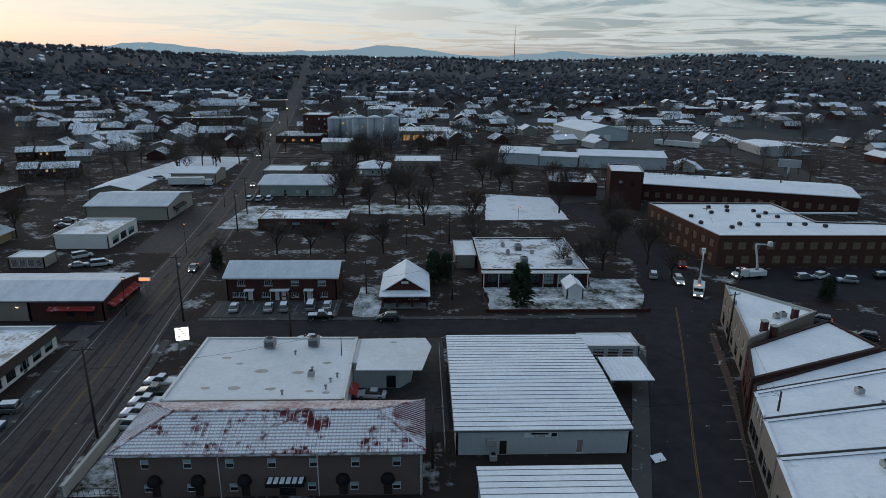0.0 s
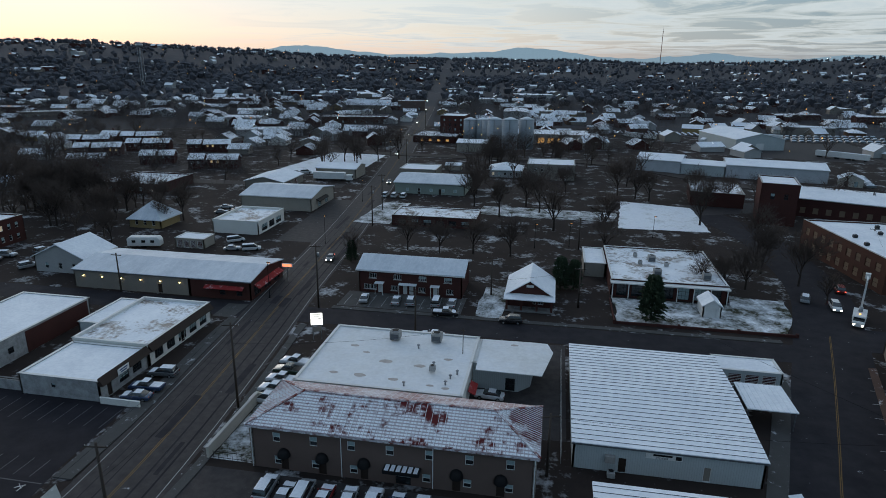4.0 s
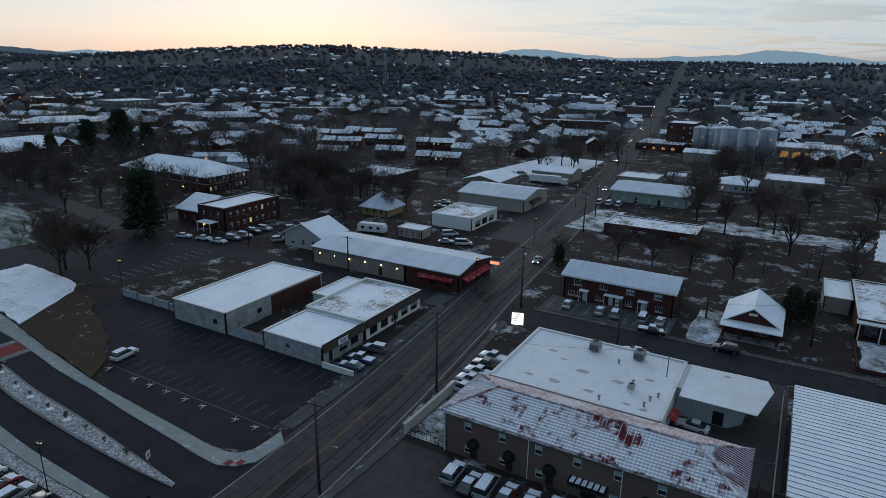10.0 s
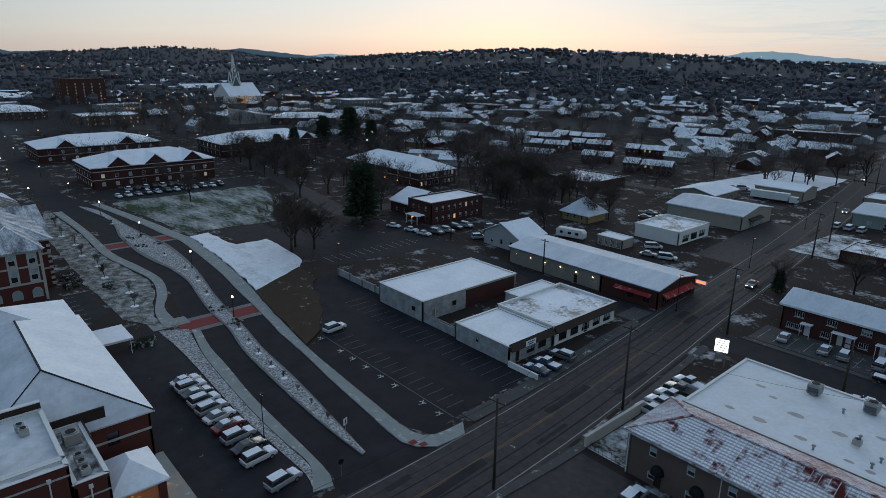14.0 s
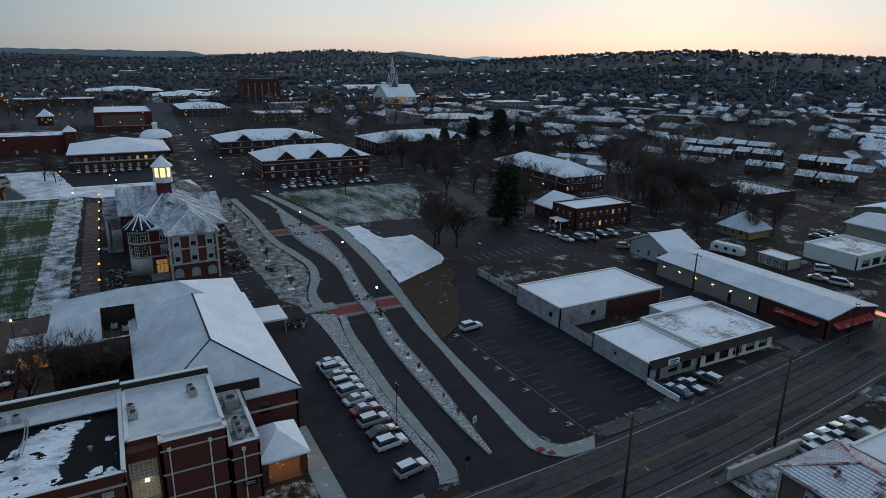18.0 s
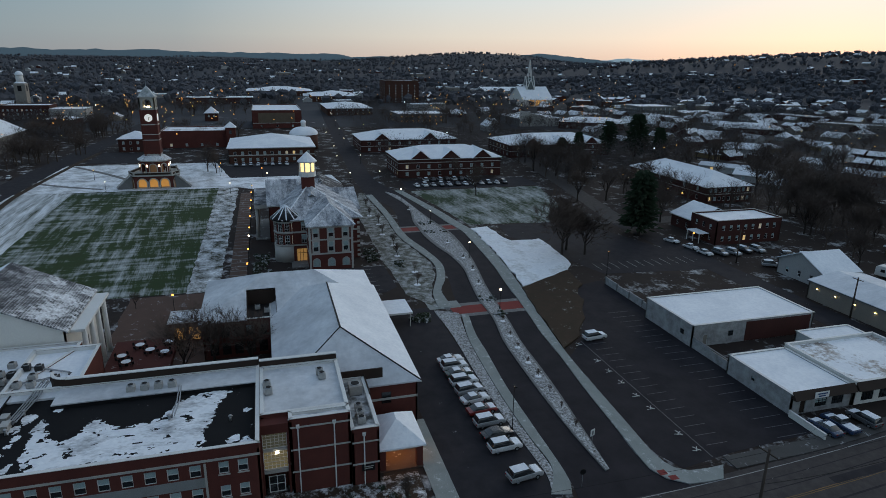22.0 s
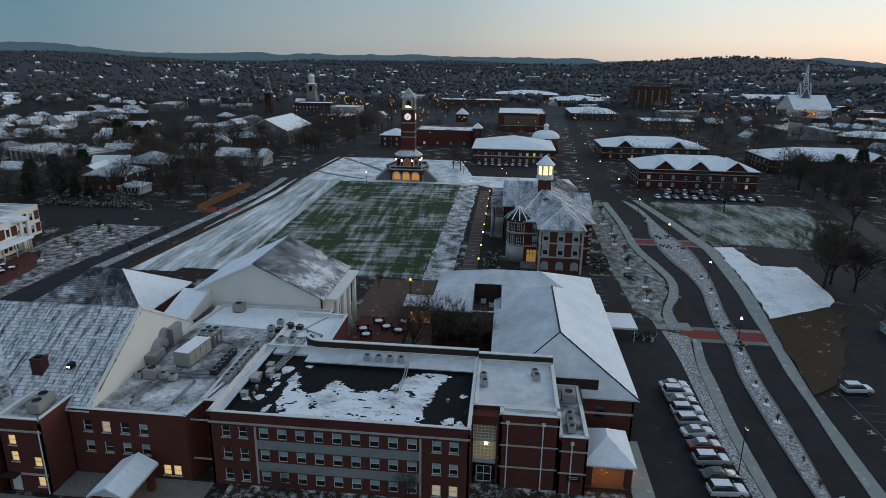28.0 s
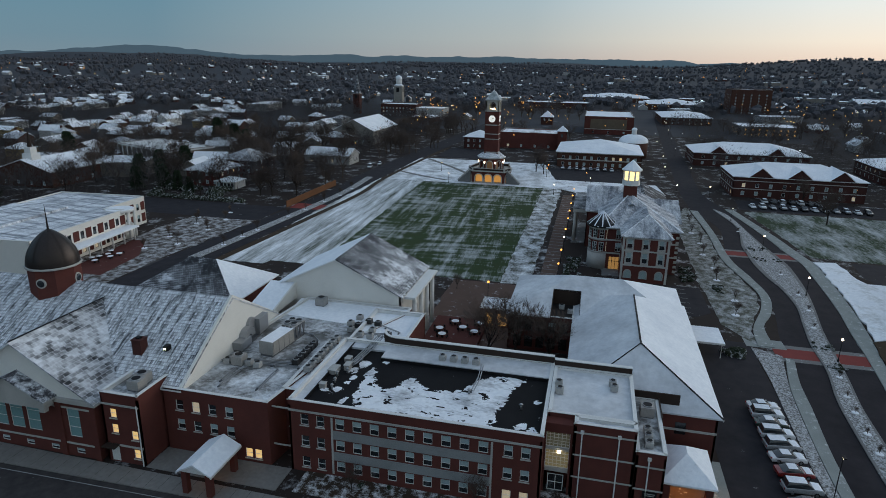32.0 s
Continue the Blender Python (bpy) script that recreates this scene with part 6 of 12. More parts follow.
lettering("STORAGE", 0.34, DARK, wh1, pose(-0.6, -14.38, 2.66, 90, 0, 0))
box("text_bar", -1.7, 0.6, -14.39, -14.37, 3.02, 3.28, DARK, wh1)
box("text_bar", 1.0, 1.7, -14.39, -14.37, 2.72, 3.25, DARK, wh1)
ac(9.4, 69.4, 0.02, False)
meter = thing("wall_ventilator", 9.2, 70.3, 1.6, 0, "grey box ventilator on a metal wall", "ventilator")
box("hood", -0.6, 0.6, -0.35, 0.25, 0, 0.9, HVAC, meter)
box("bracket", -0.5, 0.5, -0.05, 0.25, -0.2, 0.0, RIB, meter)
shed = building("storage_annex", "small storage annex with dark roll-up doors", "warehouse", [(28.0, 97.0), (37.8, 97.0), (37.8, 102.2), (28.0, 102.2)], 2.8, METAL_WALL, ("flat", METAL_SNOW, 0.05, WHITE),
                {0: [(3, 1.4, 9.2, 0.02, 2.1, 2.2, "shutter")]})
can = thing("carport", 32.4, 88.6, 0, 0, "open metal carport with a snowy roof", "carport")
box("roof", -3.2, 3.6, -3.9, 3.9, 2.9, 3.05, METAL_SNOW, can)
for sx in (-3.0, 3.3):
    for sy in (-3.7, 3.7):
        cyl("post", sx, sy, 0, 0.09, 0.09, 2.9, RIB, can, 8)
seams(can, -3.2, 3.6, -3.9, 3.9, 3.05, 9, "y", METAL_SNOW)
gnd = thing("ground_board", 31.0, 69.0, 0, 20, "snowy tilted metal panel on the ground", "panel")
put("panel", box_mesh(1.8, 1.2, 0.08, METAL_SNOW), gnd, "", pose(0, 0, 0.3, 20, 0, 0))
put("leg", box_mesh(0.1, 1.0, 0.3, RIB), gnd, "", pose(0, 0, 0))

# row of old shops along the diagonal street
SHOP_WIN = [(3, 0.06, 0.94, 4.4, 1.0, 1.7, "tall"), (3, 0.04, 0.96, 0.5, 1.9, 2.2, "big_dark")]
c1 = building("corner_shop", "pale brick two-storey corner shop with a snowy flat roof", "shop", [(52.6, 89.6), (70.4, 100.8), (60.4, 114.4)], 7.2, M("pale_brick", (0.24, 0.20, 0.165), (0.19, 0.16, 0.135), 0.85, fine=14), ("flat", ROOF_SNOW, 0.35, STONE),
              {2: [(6, 0.05, 0.95, 4.2, 1.0, 1.7, "tall_sill"), (5, 0.04, 0.96, 0.5, 2.2, 2.4, "big_dark")], 0: [(2, 0.2, 0.8, 3.6, 0.9, 1.6, "sash")]})
for x, y in ((62.0, 98.6), (63.5, 99.2)):
    ac(x, y, 7.2, False)
for k, (x, y, hh) in enumerate(((56.6, 92.8, 2.0), (64.8, 98.0, 2.0), (58.2, 92.6, 1.2))):
    ch = thing("chimney", x, y, 6.4, 0, "square brick chimney on a shop roof", "chimney", "chimneys")
    box("chimney_shaft", -0.45, 0.45, -0.45, 0.45, 0, hh + 0.8, BRICK_DK, ch)
    box("cap", -0.55, 0.55, -0.55, 0.55, hh + 0.8, hh + 0.92, STONE, ch)
SHOPS = [("dark brick shop with a stepped parapet and snowy roof", [(47.3, 78.2), (73.4, 88.0), (71.5, 98.8), (51.8, 88.4)], 6.4, BRICK_DK),
         ("narrow shop with a snowy sloping roof", [(46.2, 75.4), (82, 85.0), (78, 90.2), (47.4, 77.8)], 5.8, BRICK_DK),
         ("old white-painted shop with a snowy roof", [(44.0, 68.8), (84, 76.0), (82.4, 84.6), (46.0, 75.0)], 6.2, GRIMY),
         ("old cream shop with a snowy flat roof", [(41.6, 61.2), (84, 65.5), (84, 75.4), (43.8, 68.4)], 6.0, GRIMY),
         ("old cream shop with a white flat roof", [(36.8, 46), (84, 49), (84, 65.0), (41.4, 60.8)], 5.8, GRIMY)]
for lab, cs, hh, mt in SHOPS:
    building("shop", lab, "shop", cs, hh, mt, ("flat", ROOF_SNOW if hh > 5.9 else ROOF_FLAT, 0.14 if mt is GRIMY else 0.3, ROOF_SNOW if mt is GRIMY else DARK_BROWN), {3: SHOP_WIN}, group="old shops")
for x, y in ((60.5, 74.6), (52.4, 58.4)):
    ac(x, y, 6.3, False)
for x, y in ((62, 72), (58.5, 63.5), (70, 80), (56, 60)):
    vent(x, y, 6.0)

# apartments, bungalow, flat office, shed
apt = building("apartment_house", "two-storey red brick apartment house with a snowy roof", "apartments", rect(-41.2, -18.0, 125.8, 136.6), 5.4, BRICK_DK, ("gable", METAL_FROST, 1.7, "x", 0.6, WHITE),
               {0: [(4, 0.3, 22.9, 3.4, 1.7, 1.15, "strip_sill"), (2, 1.2, 3.9, 0.8, 1.5, 1.15, "strip_sill"), (1, 7.0, 9.0, 0.8, 1.5, 1.15, "strip_sill"), (1, 13.2, 15.4, 0.8, 1.5, 1.15, "strip_sill"), (1, 19.4, 21.6, 0.8, 1.5, 1.15, "strip_sill"),
                    (1, 4.2, 5.4, 0.1, 0.95, 2.1, "door_white"), (2, 9.8, 12.6, 0.1, 0.95, 2.1, "door_white"), (1, 16.6, 18.0, 0.1, 0.95, 2.1, "door_white")],
                1: [(2, 0.15, 0.85, 3.4, 1.0, 1.1, "sash")]})
for x, w_ in ((-6.8, 2.0), (-0.4, 4.0), (5.7, 2.0)):
    put("porch_roof", box_mesh(w_, 1.3, 0.18, ROOF_SNOW, 0.03), apt, "small snowy porch roof", pose(x, -6.05, 2.55))
    for sx in (-1, 1):
        cyl("porch_post", x + sx * (w_ / 2 - 0.15), -6.55, 0, 0.06, 0.06, 2.55, WHITE, apt, 8)
hs = building("bungalow", "brick bungalow with a broad snowy gable and porch", "house", rect(-7.9, 1.2, 123.6, 134.6), 3.2, BRICK_DK, ("gable", SHINGLE_WHITE, 2.9, "y", 0.7, WHITE),
              {0: [(1, 0.55, 0.85, 0.9, 2.2, 1.3, "strip")], 1: [(3, 0.1, 0.9, 1.0, 0.9, 1.3, "sash")]})
put("porch_roof", box_mesh(10.6, 3.0, 0.2, SHINGLE_WHITE, 0.03), hs, "", pose(0, -6.6, 2.75, 8, 0, 0))
for x in (-4.6, -1.6, 1.6, 4.6):
    put("porch_pier", box_mesh(0.45, 0.45, 2.55, BRICK_DK), hs, "", pose(x, -7.7, 0))
put("porch_floor", box_mesh(10, 2.6, 0.3, CONCRETE), hs, "", pose(0, -6.75, 0))
put("attic_vent", box_mesh(1.5, 0.08, 0.5, WHITE), hs, "", pose(0, -5.53, 4.6))
off = building("office_building", "flat-roofed office with white columns and melting snow", "office", rect(14.0, 38.4, 134.4, 160.4), 3.9, BRICK_DK, ("flat", ROOF_DIRTY, 0.25, WHITE),
               {0: [(7, 0.03, 0.97, 0.3, 2.3, 2.8, "big_dark")], 1: [(6, 0.05, 0.95, 0.9, 1.2, 1.5, "sash")]})
put("overhang", box_mesh(24.8, 2.0, 0.25, WHITE), off, "", pose(0, -13.6, 3.55))
for k in range(8):
    cyl("column", -11.9 + k * 3.4, -14.3, 0, 0.11, 0.11, 3.55, WHITE, off, 8)
building("office_wing", "low snowy wing beside the flat-roofed office", "office", rect(8.6, 13.7, 147, 160.4), 3.3, BEIGE, ("flat", ROOF_SNOW, 0.15, WHITE))
for x, y, b_ in ((24.4, 139.6, True), (34.8, 139.0, True), (24.5, 150, True), (21.5, 147, False), (27.4, 146.5, False), (21, 153, False)):
    ac(x, y, 3.95, b_)
sh = building("barn_shed", "small white shed with a rounded snowy roof", "shed", rect(31.6, 35.2, 125.4, 130.6), 2.4, WHITE, ("gable", ROOF_SNOW, 1.3, "y", 0.25, WHITE), {0: [(1, 0.25, 0.75, 0.05, 1.6, 1.9, "door_white")]}, lift=0.25)
rw = thing("retaining_wall", 31, 119.0, 0, 0, "low dark brick garden wall", "wall")
box("wall_panel", -17.4, 16.6, -0.15, 0.15, 0, 0.55, BRICK_DK, rw)
box("wall_panel", -17.4, -17.1, 0.15, 13, 0, 0.55, BRICK_DK, rw)
for x in (-17.3, -5, 6, 16.5):
    box("pier", x - 0.25, x + 0.25, -0.25, 0.25, 0, 0.8, BRICK_DK, rw)

# buildings west of the main street
st = building("store_building", "white roadside store with a dark mansard front", "store", rect(-79.0, -64.8, 84.6, 104.0), 3.5, WHITE_WALL, ("flat", ROOF_DIRTY, 0.45, WHITE),
              {1: [(5, 0.05, 0.95, 0.5, 2.4, 1.6, "strip_dark"), (1, 9.2, 10.4, 0.05, 1.0, 2.2, "door")]})
st2 = building("store_building", "snow-roofed front part of the roadside store", "store", rect(-78.6, -64.9, 72.8, 84.3), 3.3, OLD_WHITE, ("flat", ROOF_SNOW, 0.12, WHITE),
               {1: [(2, 0.35, 0.9, 0.7, 2.2, 1.4, "big_dark"), (1, 0.08, 0.3, 0.05, 1.0, 2.1, "door")], 0: [(1, 0.35, 0.5, 1.6, 0.7, 0.7, "dark")]})
for b_, y0_, y1_ in ((st, -9.7, 9.7), (st2, -5.8, 5.75)):
    dx = 7.1 if b_ is st else 6.85
    vs = [(dx, y0_, 3.9), (dx + 0.9, y0_, 2.75), (dx + 0.9, y1_, 2.75), (dx, y1_, 3.9), (dx, y0_, 2.6), (dx, y1_, 2.6)]
    put("mansard_front", mesh_of("mansard_front", vs, [(0, 1, 2, 3), (1, 4, 5, 2), (0, 4, 1), (3, 2, 5)], DARK_BROWN), b_, "sloping dark brown front fascia")
put("shop_sign", box_mesh(0.06, 2.6, 1.0, WHITE), st2, "white shop sign on the fascia", pose(7.72, -1.2, 2.8))
for k in range(2):
    put("text_bar", box_mesh(0.02, 1.8 - 0.5 * k, 0.2, M("faded_blue_letters", (0.05, 0.09, 0.2), None, 0.6)), st2, "", pose(7.77, -1.2, 3.4 - 0.38 * k))
lw_ = thing("low_wall", -61.4, 72.5, 0, 0, "low white concrete wall beside parked cars", "wall")
box("wall_panel", -3.3, 3.2, -0.12, 0.12, 0, 1.0, WHITE_WALL, lw_)
box("coping", -3.35, 3.25, -0.16, 0.16, 1.0, 1.06, WHITE, lw_)
building("store_annex", "grey metal annex with a snowy flat roof", "store", rect(-84.6, -79.3, 92.6, 104.6), 2.9, METAL_WALL, ("flat", ROOF_SNOW, 0.1, WHITE))
oldw = building("warehouse", "old weathered white masonry warehouse with a snowy flat roof", "warehouse", rect(-103.4, -88.6, 73.2, 100.6), 4.2, OLD_WHITE, ("flat", ROOF_SNOW, 0.12, WHITE),
                {1: [(1, 1.0, 5.0, 0.1, 1.0, 2.1, "door_tan"), (2, 6, 16, 1.4, 1.2, 1.1, "dark")], 0: [(1, 0.7, 0.9, 1.5, 1.2, 1.0, "dark")]})
put("brick_face", box_mesh(0.04, 15.0, 3.9, BRICK_DK), oldw, "bare red brick stretch of the wall", pose(7.44, 5.5, 0.05))
cw = thing("block_wall", -84, 73.5, 0, 0, "grey concrete block yard wall", "wall", "yard walls")
box("wall_panel", -4.6, 0.2, -0.12, 0.12, 0, 2.0, OLD_WHITE, cw)
box("wall_panel", 0.2, 5.2, -0.12, 0.12, 0, 1.7, OLD_WHITE, cw)
box("coping", -4.6, 5.2, -0.16, 0.16, 2.0 - 0.0, 2.05, CONCRETE, cw)
cw2 = thing("block_wall", -113.5, 75.6, 0, 0, "long grey concrete block yard wall", "wall", "yard walls")
for k in range(4):
    box("wall_panel", -10 + k * 5.1, -5 + k * 5.1, -0.12, 0.12, 0, 1.5 if k % 2 else 1.7, OLD_WHITE, cw2)
    box("pier", -10.1 + k * 5.1, -9.7 + k * 5.1, -0.2, 0.2, 0, 1.8, CONCRETE, cw2)
longb = building("store_building", "long beige block store with a snowy metal roof", "store", rect(-104.6, -76.4, 115.6, 131.4), 4.1, BEIGE, ("gable", METAL_FROST, 1.3, "x", 0.3, RIB), {0: [(1, 0.7, 0.8, 0.1, 1.0, 2.1, "door")]})
longc = building("store_building", "red brick end store with a snowy metal roof and awnings", "store", rect(-76.2, -62.0, 115.4, 131.4), 4.2, BRICK_DK, ("gable", METAL_FROST, 1.3, "x", 0.3, RIB),
                 {1: [(3, 0.05, 0.95, 0.4, 3.0, 2.2, "big_dark")], 0: [(2, 0.4, 0.95, 0.9, 1.4, 1.2, "dark")]})
put("awning", box_mesh(1.6, 12.5, 0.12, AWNING_RED), longc, "faded red street awning", pose(7.6, 0, 2.6, 0, 32, 0))
put("awning", box_mesh(9.0, 1.2, 0.12, AWNING_RED), longc, "faded red street awning", pose(1.2, -8.5, 2.7, 25, 0, 0))
for k in range(6):
    wl_ = thing("wall_lamp", -102 + k * 4.7, 115.5, 2.9, 0, "small warm wall lamp on a block wall", "lamp", "wall lamps")
    put("bracket", box_mesh(0.2, 0.12, 0.25, DARK), wl_, "", pose(0, 0.02, 0))
    put("bulb", box_mesh(0.22, 0.18, 0.14, M("warm_wall_lamp", (0.8, 0.6, 0.3), None, 0.4, bump=0.0, emit=((1.0, 0.72, 0.30), 9.0))), wl_, "", pose(0, -0.12, -0.1))
ns = thing("hanging_sign", -59.6, 129.0, 0, 0, "red and white lit shop sign on a post", "sign")
cyl("post", 0, 0, 0, 0.08, 0.08, 3.6, STEEL, ns, 8)
box("face", -1.3, 1.3, -0.12, 0.12, 3.4, 4.2, WHITE, ns)
box("neon_panel", -1.1, 1.1, -0.15, -0.125, 3.5, 4.1, RED_SIGN, ns)
# stores further up the street
bb1 = building("store_building", "white modern store with a snowy flat roof", "store", rect(-98.4, -84.0, 164, 182), 3.4, WHITE_WALL, ("flat", ROOF_DIRTY, 0.6, WHITE), {1: [(3, 0.1, 0.9, 0.5, 3.6, 2.0, "big_dark")]})
bb2 = building("store_building", "large pale metal store with a snowy gable roof", "store", rect(-105.5, -80, 195, 217), 4.6, TAN_METAL, ("gable", METAL_FROST, 1.8, "x", 0.4, WHITE), {1: [(2, 0.2, 0.8, 0.3, 3.0, 2.6, "big_dark")]})
put("awning", box_mesh(1.4, 9, 0.3, DARK), bb2, "black street awning", pose(13.4, -2, 2.8, 0, 25, 0))
building("garage_building", "tan metal garage with a snowy roof", "garage", rect(-102, -84, 256, 270), 4.2, TAN_METAL, ("gable", METAL_SNOW, 1.4, "x", 0.4, WHITE), {0: [(2, 0.1, 0.6, 0.1, 3, 3, "shutter")]})
building("garage_building", "low garage with a snowy gable roof", "garage", rect(-120, -104, 226, 246), 3.2, BEIGE, ("gable", METAL_SNOW, 1.8, "y", 0.4, WHITE), {1: [(2, 0.2, 0.8, 0.1, 3, 2.4, "shutter")]})
building("storage_shed", "small storage shed with red roll-up doors", "shed", rect(-100.5, -92.0, 148, 153.6), 2.6, TAN_METAL, ("flat", ROOF_SNOW, 0.08, WHITE), {0: [(4, 0.03, 0.97, 0.02, 1.5, 2.0, "shutter")]})
lt = building("store_building", "long pale green store with a snowy roof", "store", rect(-60.5, -33, 232, 254), 4.2, M("pale_green_metal", (0.30, 0.34, 0.30), None, 0.6, stripes=("X", 0.4, 0.2)), ("gable", METAL_FROST, 1.6, "x", 0.4, WHITE), {0: [(5, 0.1, 0.95, 1.0, 1.2, 1.2, "sash_mix"), (2, 0.2, 0.8, 0.05, 1.0, 2.1, "door")]})
building("store_building", "low store with a snowy roof", "store", rect(-66, -50, 262, 276), 4.2, BEIGE, ("flat", ROOF_SNOW, 0.2, WHITE))
building("store_building", "long dark flat-roofed store with wet snow", "store", rect(-49, -22.5, 184, 196.5), 3.1, BRICK_DK, ("flat", ROOF_DIRTY, 0.25, WHITE), {0: [(6, 0.05, 0.95, 0.6, 2.4, 1.6, "big_dark")]})
building("house", "white clapboard house with a snowy roof", "house", rect(-28.5, -14, 275, 289), 3.3, WOODSIDE, ("hip", SHINGLE_WHITE, 2.4, "x", 0.5, WHITE), {0: [(5, 0.05, 0.95, 0.8, 1.0, 1.5, "sash_mix")]})
building("block_building", "beige two-storey block building with a flat roof", "store", rect(-11.6, 9, 274, 292), 6.4, BEIGE, ("flat", ROOF_SNOW, 0.3, STONE), {0: [(2, 0.1, 0.4, 3.6, 1.2, 1.2, "sash"), (1, 0.6, 0.9, 0.05, 3, 2.8, "shutter")]})
building("storage_shed", "small tan shed with a snowy roof", "shed", rect(-50.5, -43, 288, 294), 2.3, TAN_METAL, ("gable", ROOF_SNOW, 0.8, "x", 0.2, WHITE))

# grain mill with silos
mill = building("mill", "tall brick feed mill beside pale silos", "mill", rect(-74, -58, 402, 424), 15, BRICK_DK, ("flat", ROOF_SNOW, 0.4, STONE), {0: [(4, 0.05, 0.95, 3 + 3 * k, 1.2, 1.5, "dark") for k in range(4)]})
for x, y, hh, r in ((-54, 398, 13.8, 4.2), (-46, 398, 13.8, 4.2), (-36, 374, 16.5, 4.4), (-26.4, 366, 17.2, 4.6), (-17.4, 374, 17.0, 4.4), (-41, 386, 15, 4.0)):
    s_ = thing("silo", x, y, 0, 0, "tall pale cylindrical grain silo with a conical cap", "silo", "silos")
    cyl("shell", 0, 0, 0, r, r, hh, SILO_MAT, s_, 28)
    cyl("cap", 0, 0, hh, r + 0.15, 0.8, 1.3, METAL_SNOW, s_, 28)
    for k in range(4):
        cyl("hoop", 0, 0, 2.5 + k * 3.4, r + 0.04, r + 0.04, 0.14, STEEL, s_, 28)
    box("ladder", -0.25, 0.25, -r - 0.2, -r - 0.05, 0, hh, STEEL, s_)
building("mill_shed", "low brick mill shed with a snowy roof", "shed", rect(-88, -61, 385, 412), 4.0, BRICK_DK, ("flat", ROOF_SNOW, 0.2, STONE), {0: [(4, 0.1, 0.9, 0.8, 2, 1.6, "amber_dark")]})
building("mill_shed", "low mill shed with a snowy lean roof", "shed", rect(-55, -38, 350, 366), 5.0, TAN_METAL, ("gable", METAL_SNOW, 1.2, "x", 0.3, WHITE))
building("mill_shed", "long lit open mill shed", "shed", rect(-14, 26, 396, 424), 6.0, TAN_METAL, ("flat", ROOF_SNOW, 0.2, WHITE), {0: [(6, 0.05, 0.95, 0.4, 4.2, 3.6, "amber_dark")]})

# brick warehouses
bw = building("brick_warehouse", "large red brick warehouse with a snowy roof and many vents", "warehouse", [(74.6, 147.6), (150, 147.6), (150, 157.6), (108, 161.7), (108, 184.6), (69.6, 184.6)], 8.0, BRICK_BR, ("flat", ROOF_SNOW, 0.35, STONE),
              {0: [(20, 0.01, 0.99, 4.6, 2.2, 2.0, "brick_big"), (18, 0.02, 0.98, 0.9, 2.2, 2.2, "brick_big")], 5: [(9, 0.03, 0.97, 4.6, 2.0, 2.0, "brick_big"), (9, 0.03, 0.97, 0.9, 2.0, 2.2, "brick_big")]})
for x, y in ((85.8, 178.9), (83.5, 171.9), (91.5, 179.2), (89.2, 174.2), (75.8, 167.6), (75.4, 160.3), (96.9, 173.9), (99.1, 171.3), (94.9, 167.3), (100.1, 166.9), (81.6, 155.5), (85.4, 159.0), (89.9, 158.1), (98.7, 158.5), (103.0, 158.6), (107.5, 156.8)):
    repeat("dark_ac", lambda: make_ac(False, DARK_HVAC), pose(x, y, 8.0))
box("roof_step", -14.0, 16.5, 7.6, 8.0, 8.0, 8.45, METAL_SNOW, bw)
box("roof_step", -20.0, 15.5, -2.2, -1.9, 8.0, 8.2, METAL_SNOW, bw)
building("brick_warehouse", "long low brick warehouse with a snowy roof", "warehouse", rect(-36, 36, -12.5, 12.5), 6.2, BRICK_DK, ("gable", METAL_SNOW, 1.2, "x", 0.3, STONE), {0: [(18, 0.02, 0.98, 1.2, 1.8, 2.2, "brick_big")]}, at=(119, 226), rot=-20)
building("brick_tower", "dark square brick loading tower with a snowy roof", "warehouse", rect(-5.5, 5.5, -8, 8), 13.2, BRICK_DK, ("flat", ROOF_SNOW, 0.3, STONE), {0: [(2, 0.15, 0.85, 8.5, 1.2, 1.8, "dark")]}, at=(72.6, 218), rot=-12)
building("warehouse", "low warehouse with a snowy roof", "warehouse", rect(-9, 9, -12, 12), 5.0, BRICK_DK, ("flat", ROOF_DIRTY, 0.2, STONE), at=(60, 246), rot=-8)
building("metal_warehouse", "white metal warehouse with a snowy roof", "warehouse", rect(-19.6, 0.5, -11, 11), 5.6, M("white_metal_siding", (0.52, 0.54, 0.56), None, 0.5, stripes=("X", 0.4, 0.2)), ("gable", METAL_SNOW, 1.8, "x", 0.3, WHITE), at=(60.4, 314.6), rot=-16)
building("metal_warehouse", "pale green metal shed with a low snowy roof", "warehouse", rect(0.7, 19.4, -10.6, 6), 4.8, METAL_WALL, ("gable", METAL_SNOW, 1.0, "x", 0.3, WHITE), at=(60.4, 314.6), rot=-16)
building("metal_warehouse", "long white metal warehouse with a snowy roof", "warehouse", rect(-20.4, 20.4, -11, 11), 5.8, M("white_metal_siding", (0, 0, 0)), ("gable", METAL_SNOW, 1.6, "x", 0.3, WHITE), at=(98.6, 306.2), rot=-10)
building("wooden_hut", "small tan hut with a snowy gable roof", "hut", rect(-4.5, 4.5, -4, 4), 3.2, STUCCO, ("gable", ROOF_SNOW, 2.0, "y", 0.4, WHITE), {0: [(2, 0.1, 0.9, 0.2, 1.4, 2.2, "dark")]}, at=(125.5, 291.5), rot=-18)
building("barn", "blue-grey metal barn with a white gable roof", "barn", rect(-15, 15, -24, 24), 6.4, METAL_WALL, ("gable", METAL_SNOW, 3.4, "y", 0.4, WHITE), {0: [(1, 0.3, 0.7, 0.1, 5, 4, "door_white")]}, at=(114, 424), rot=14)
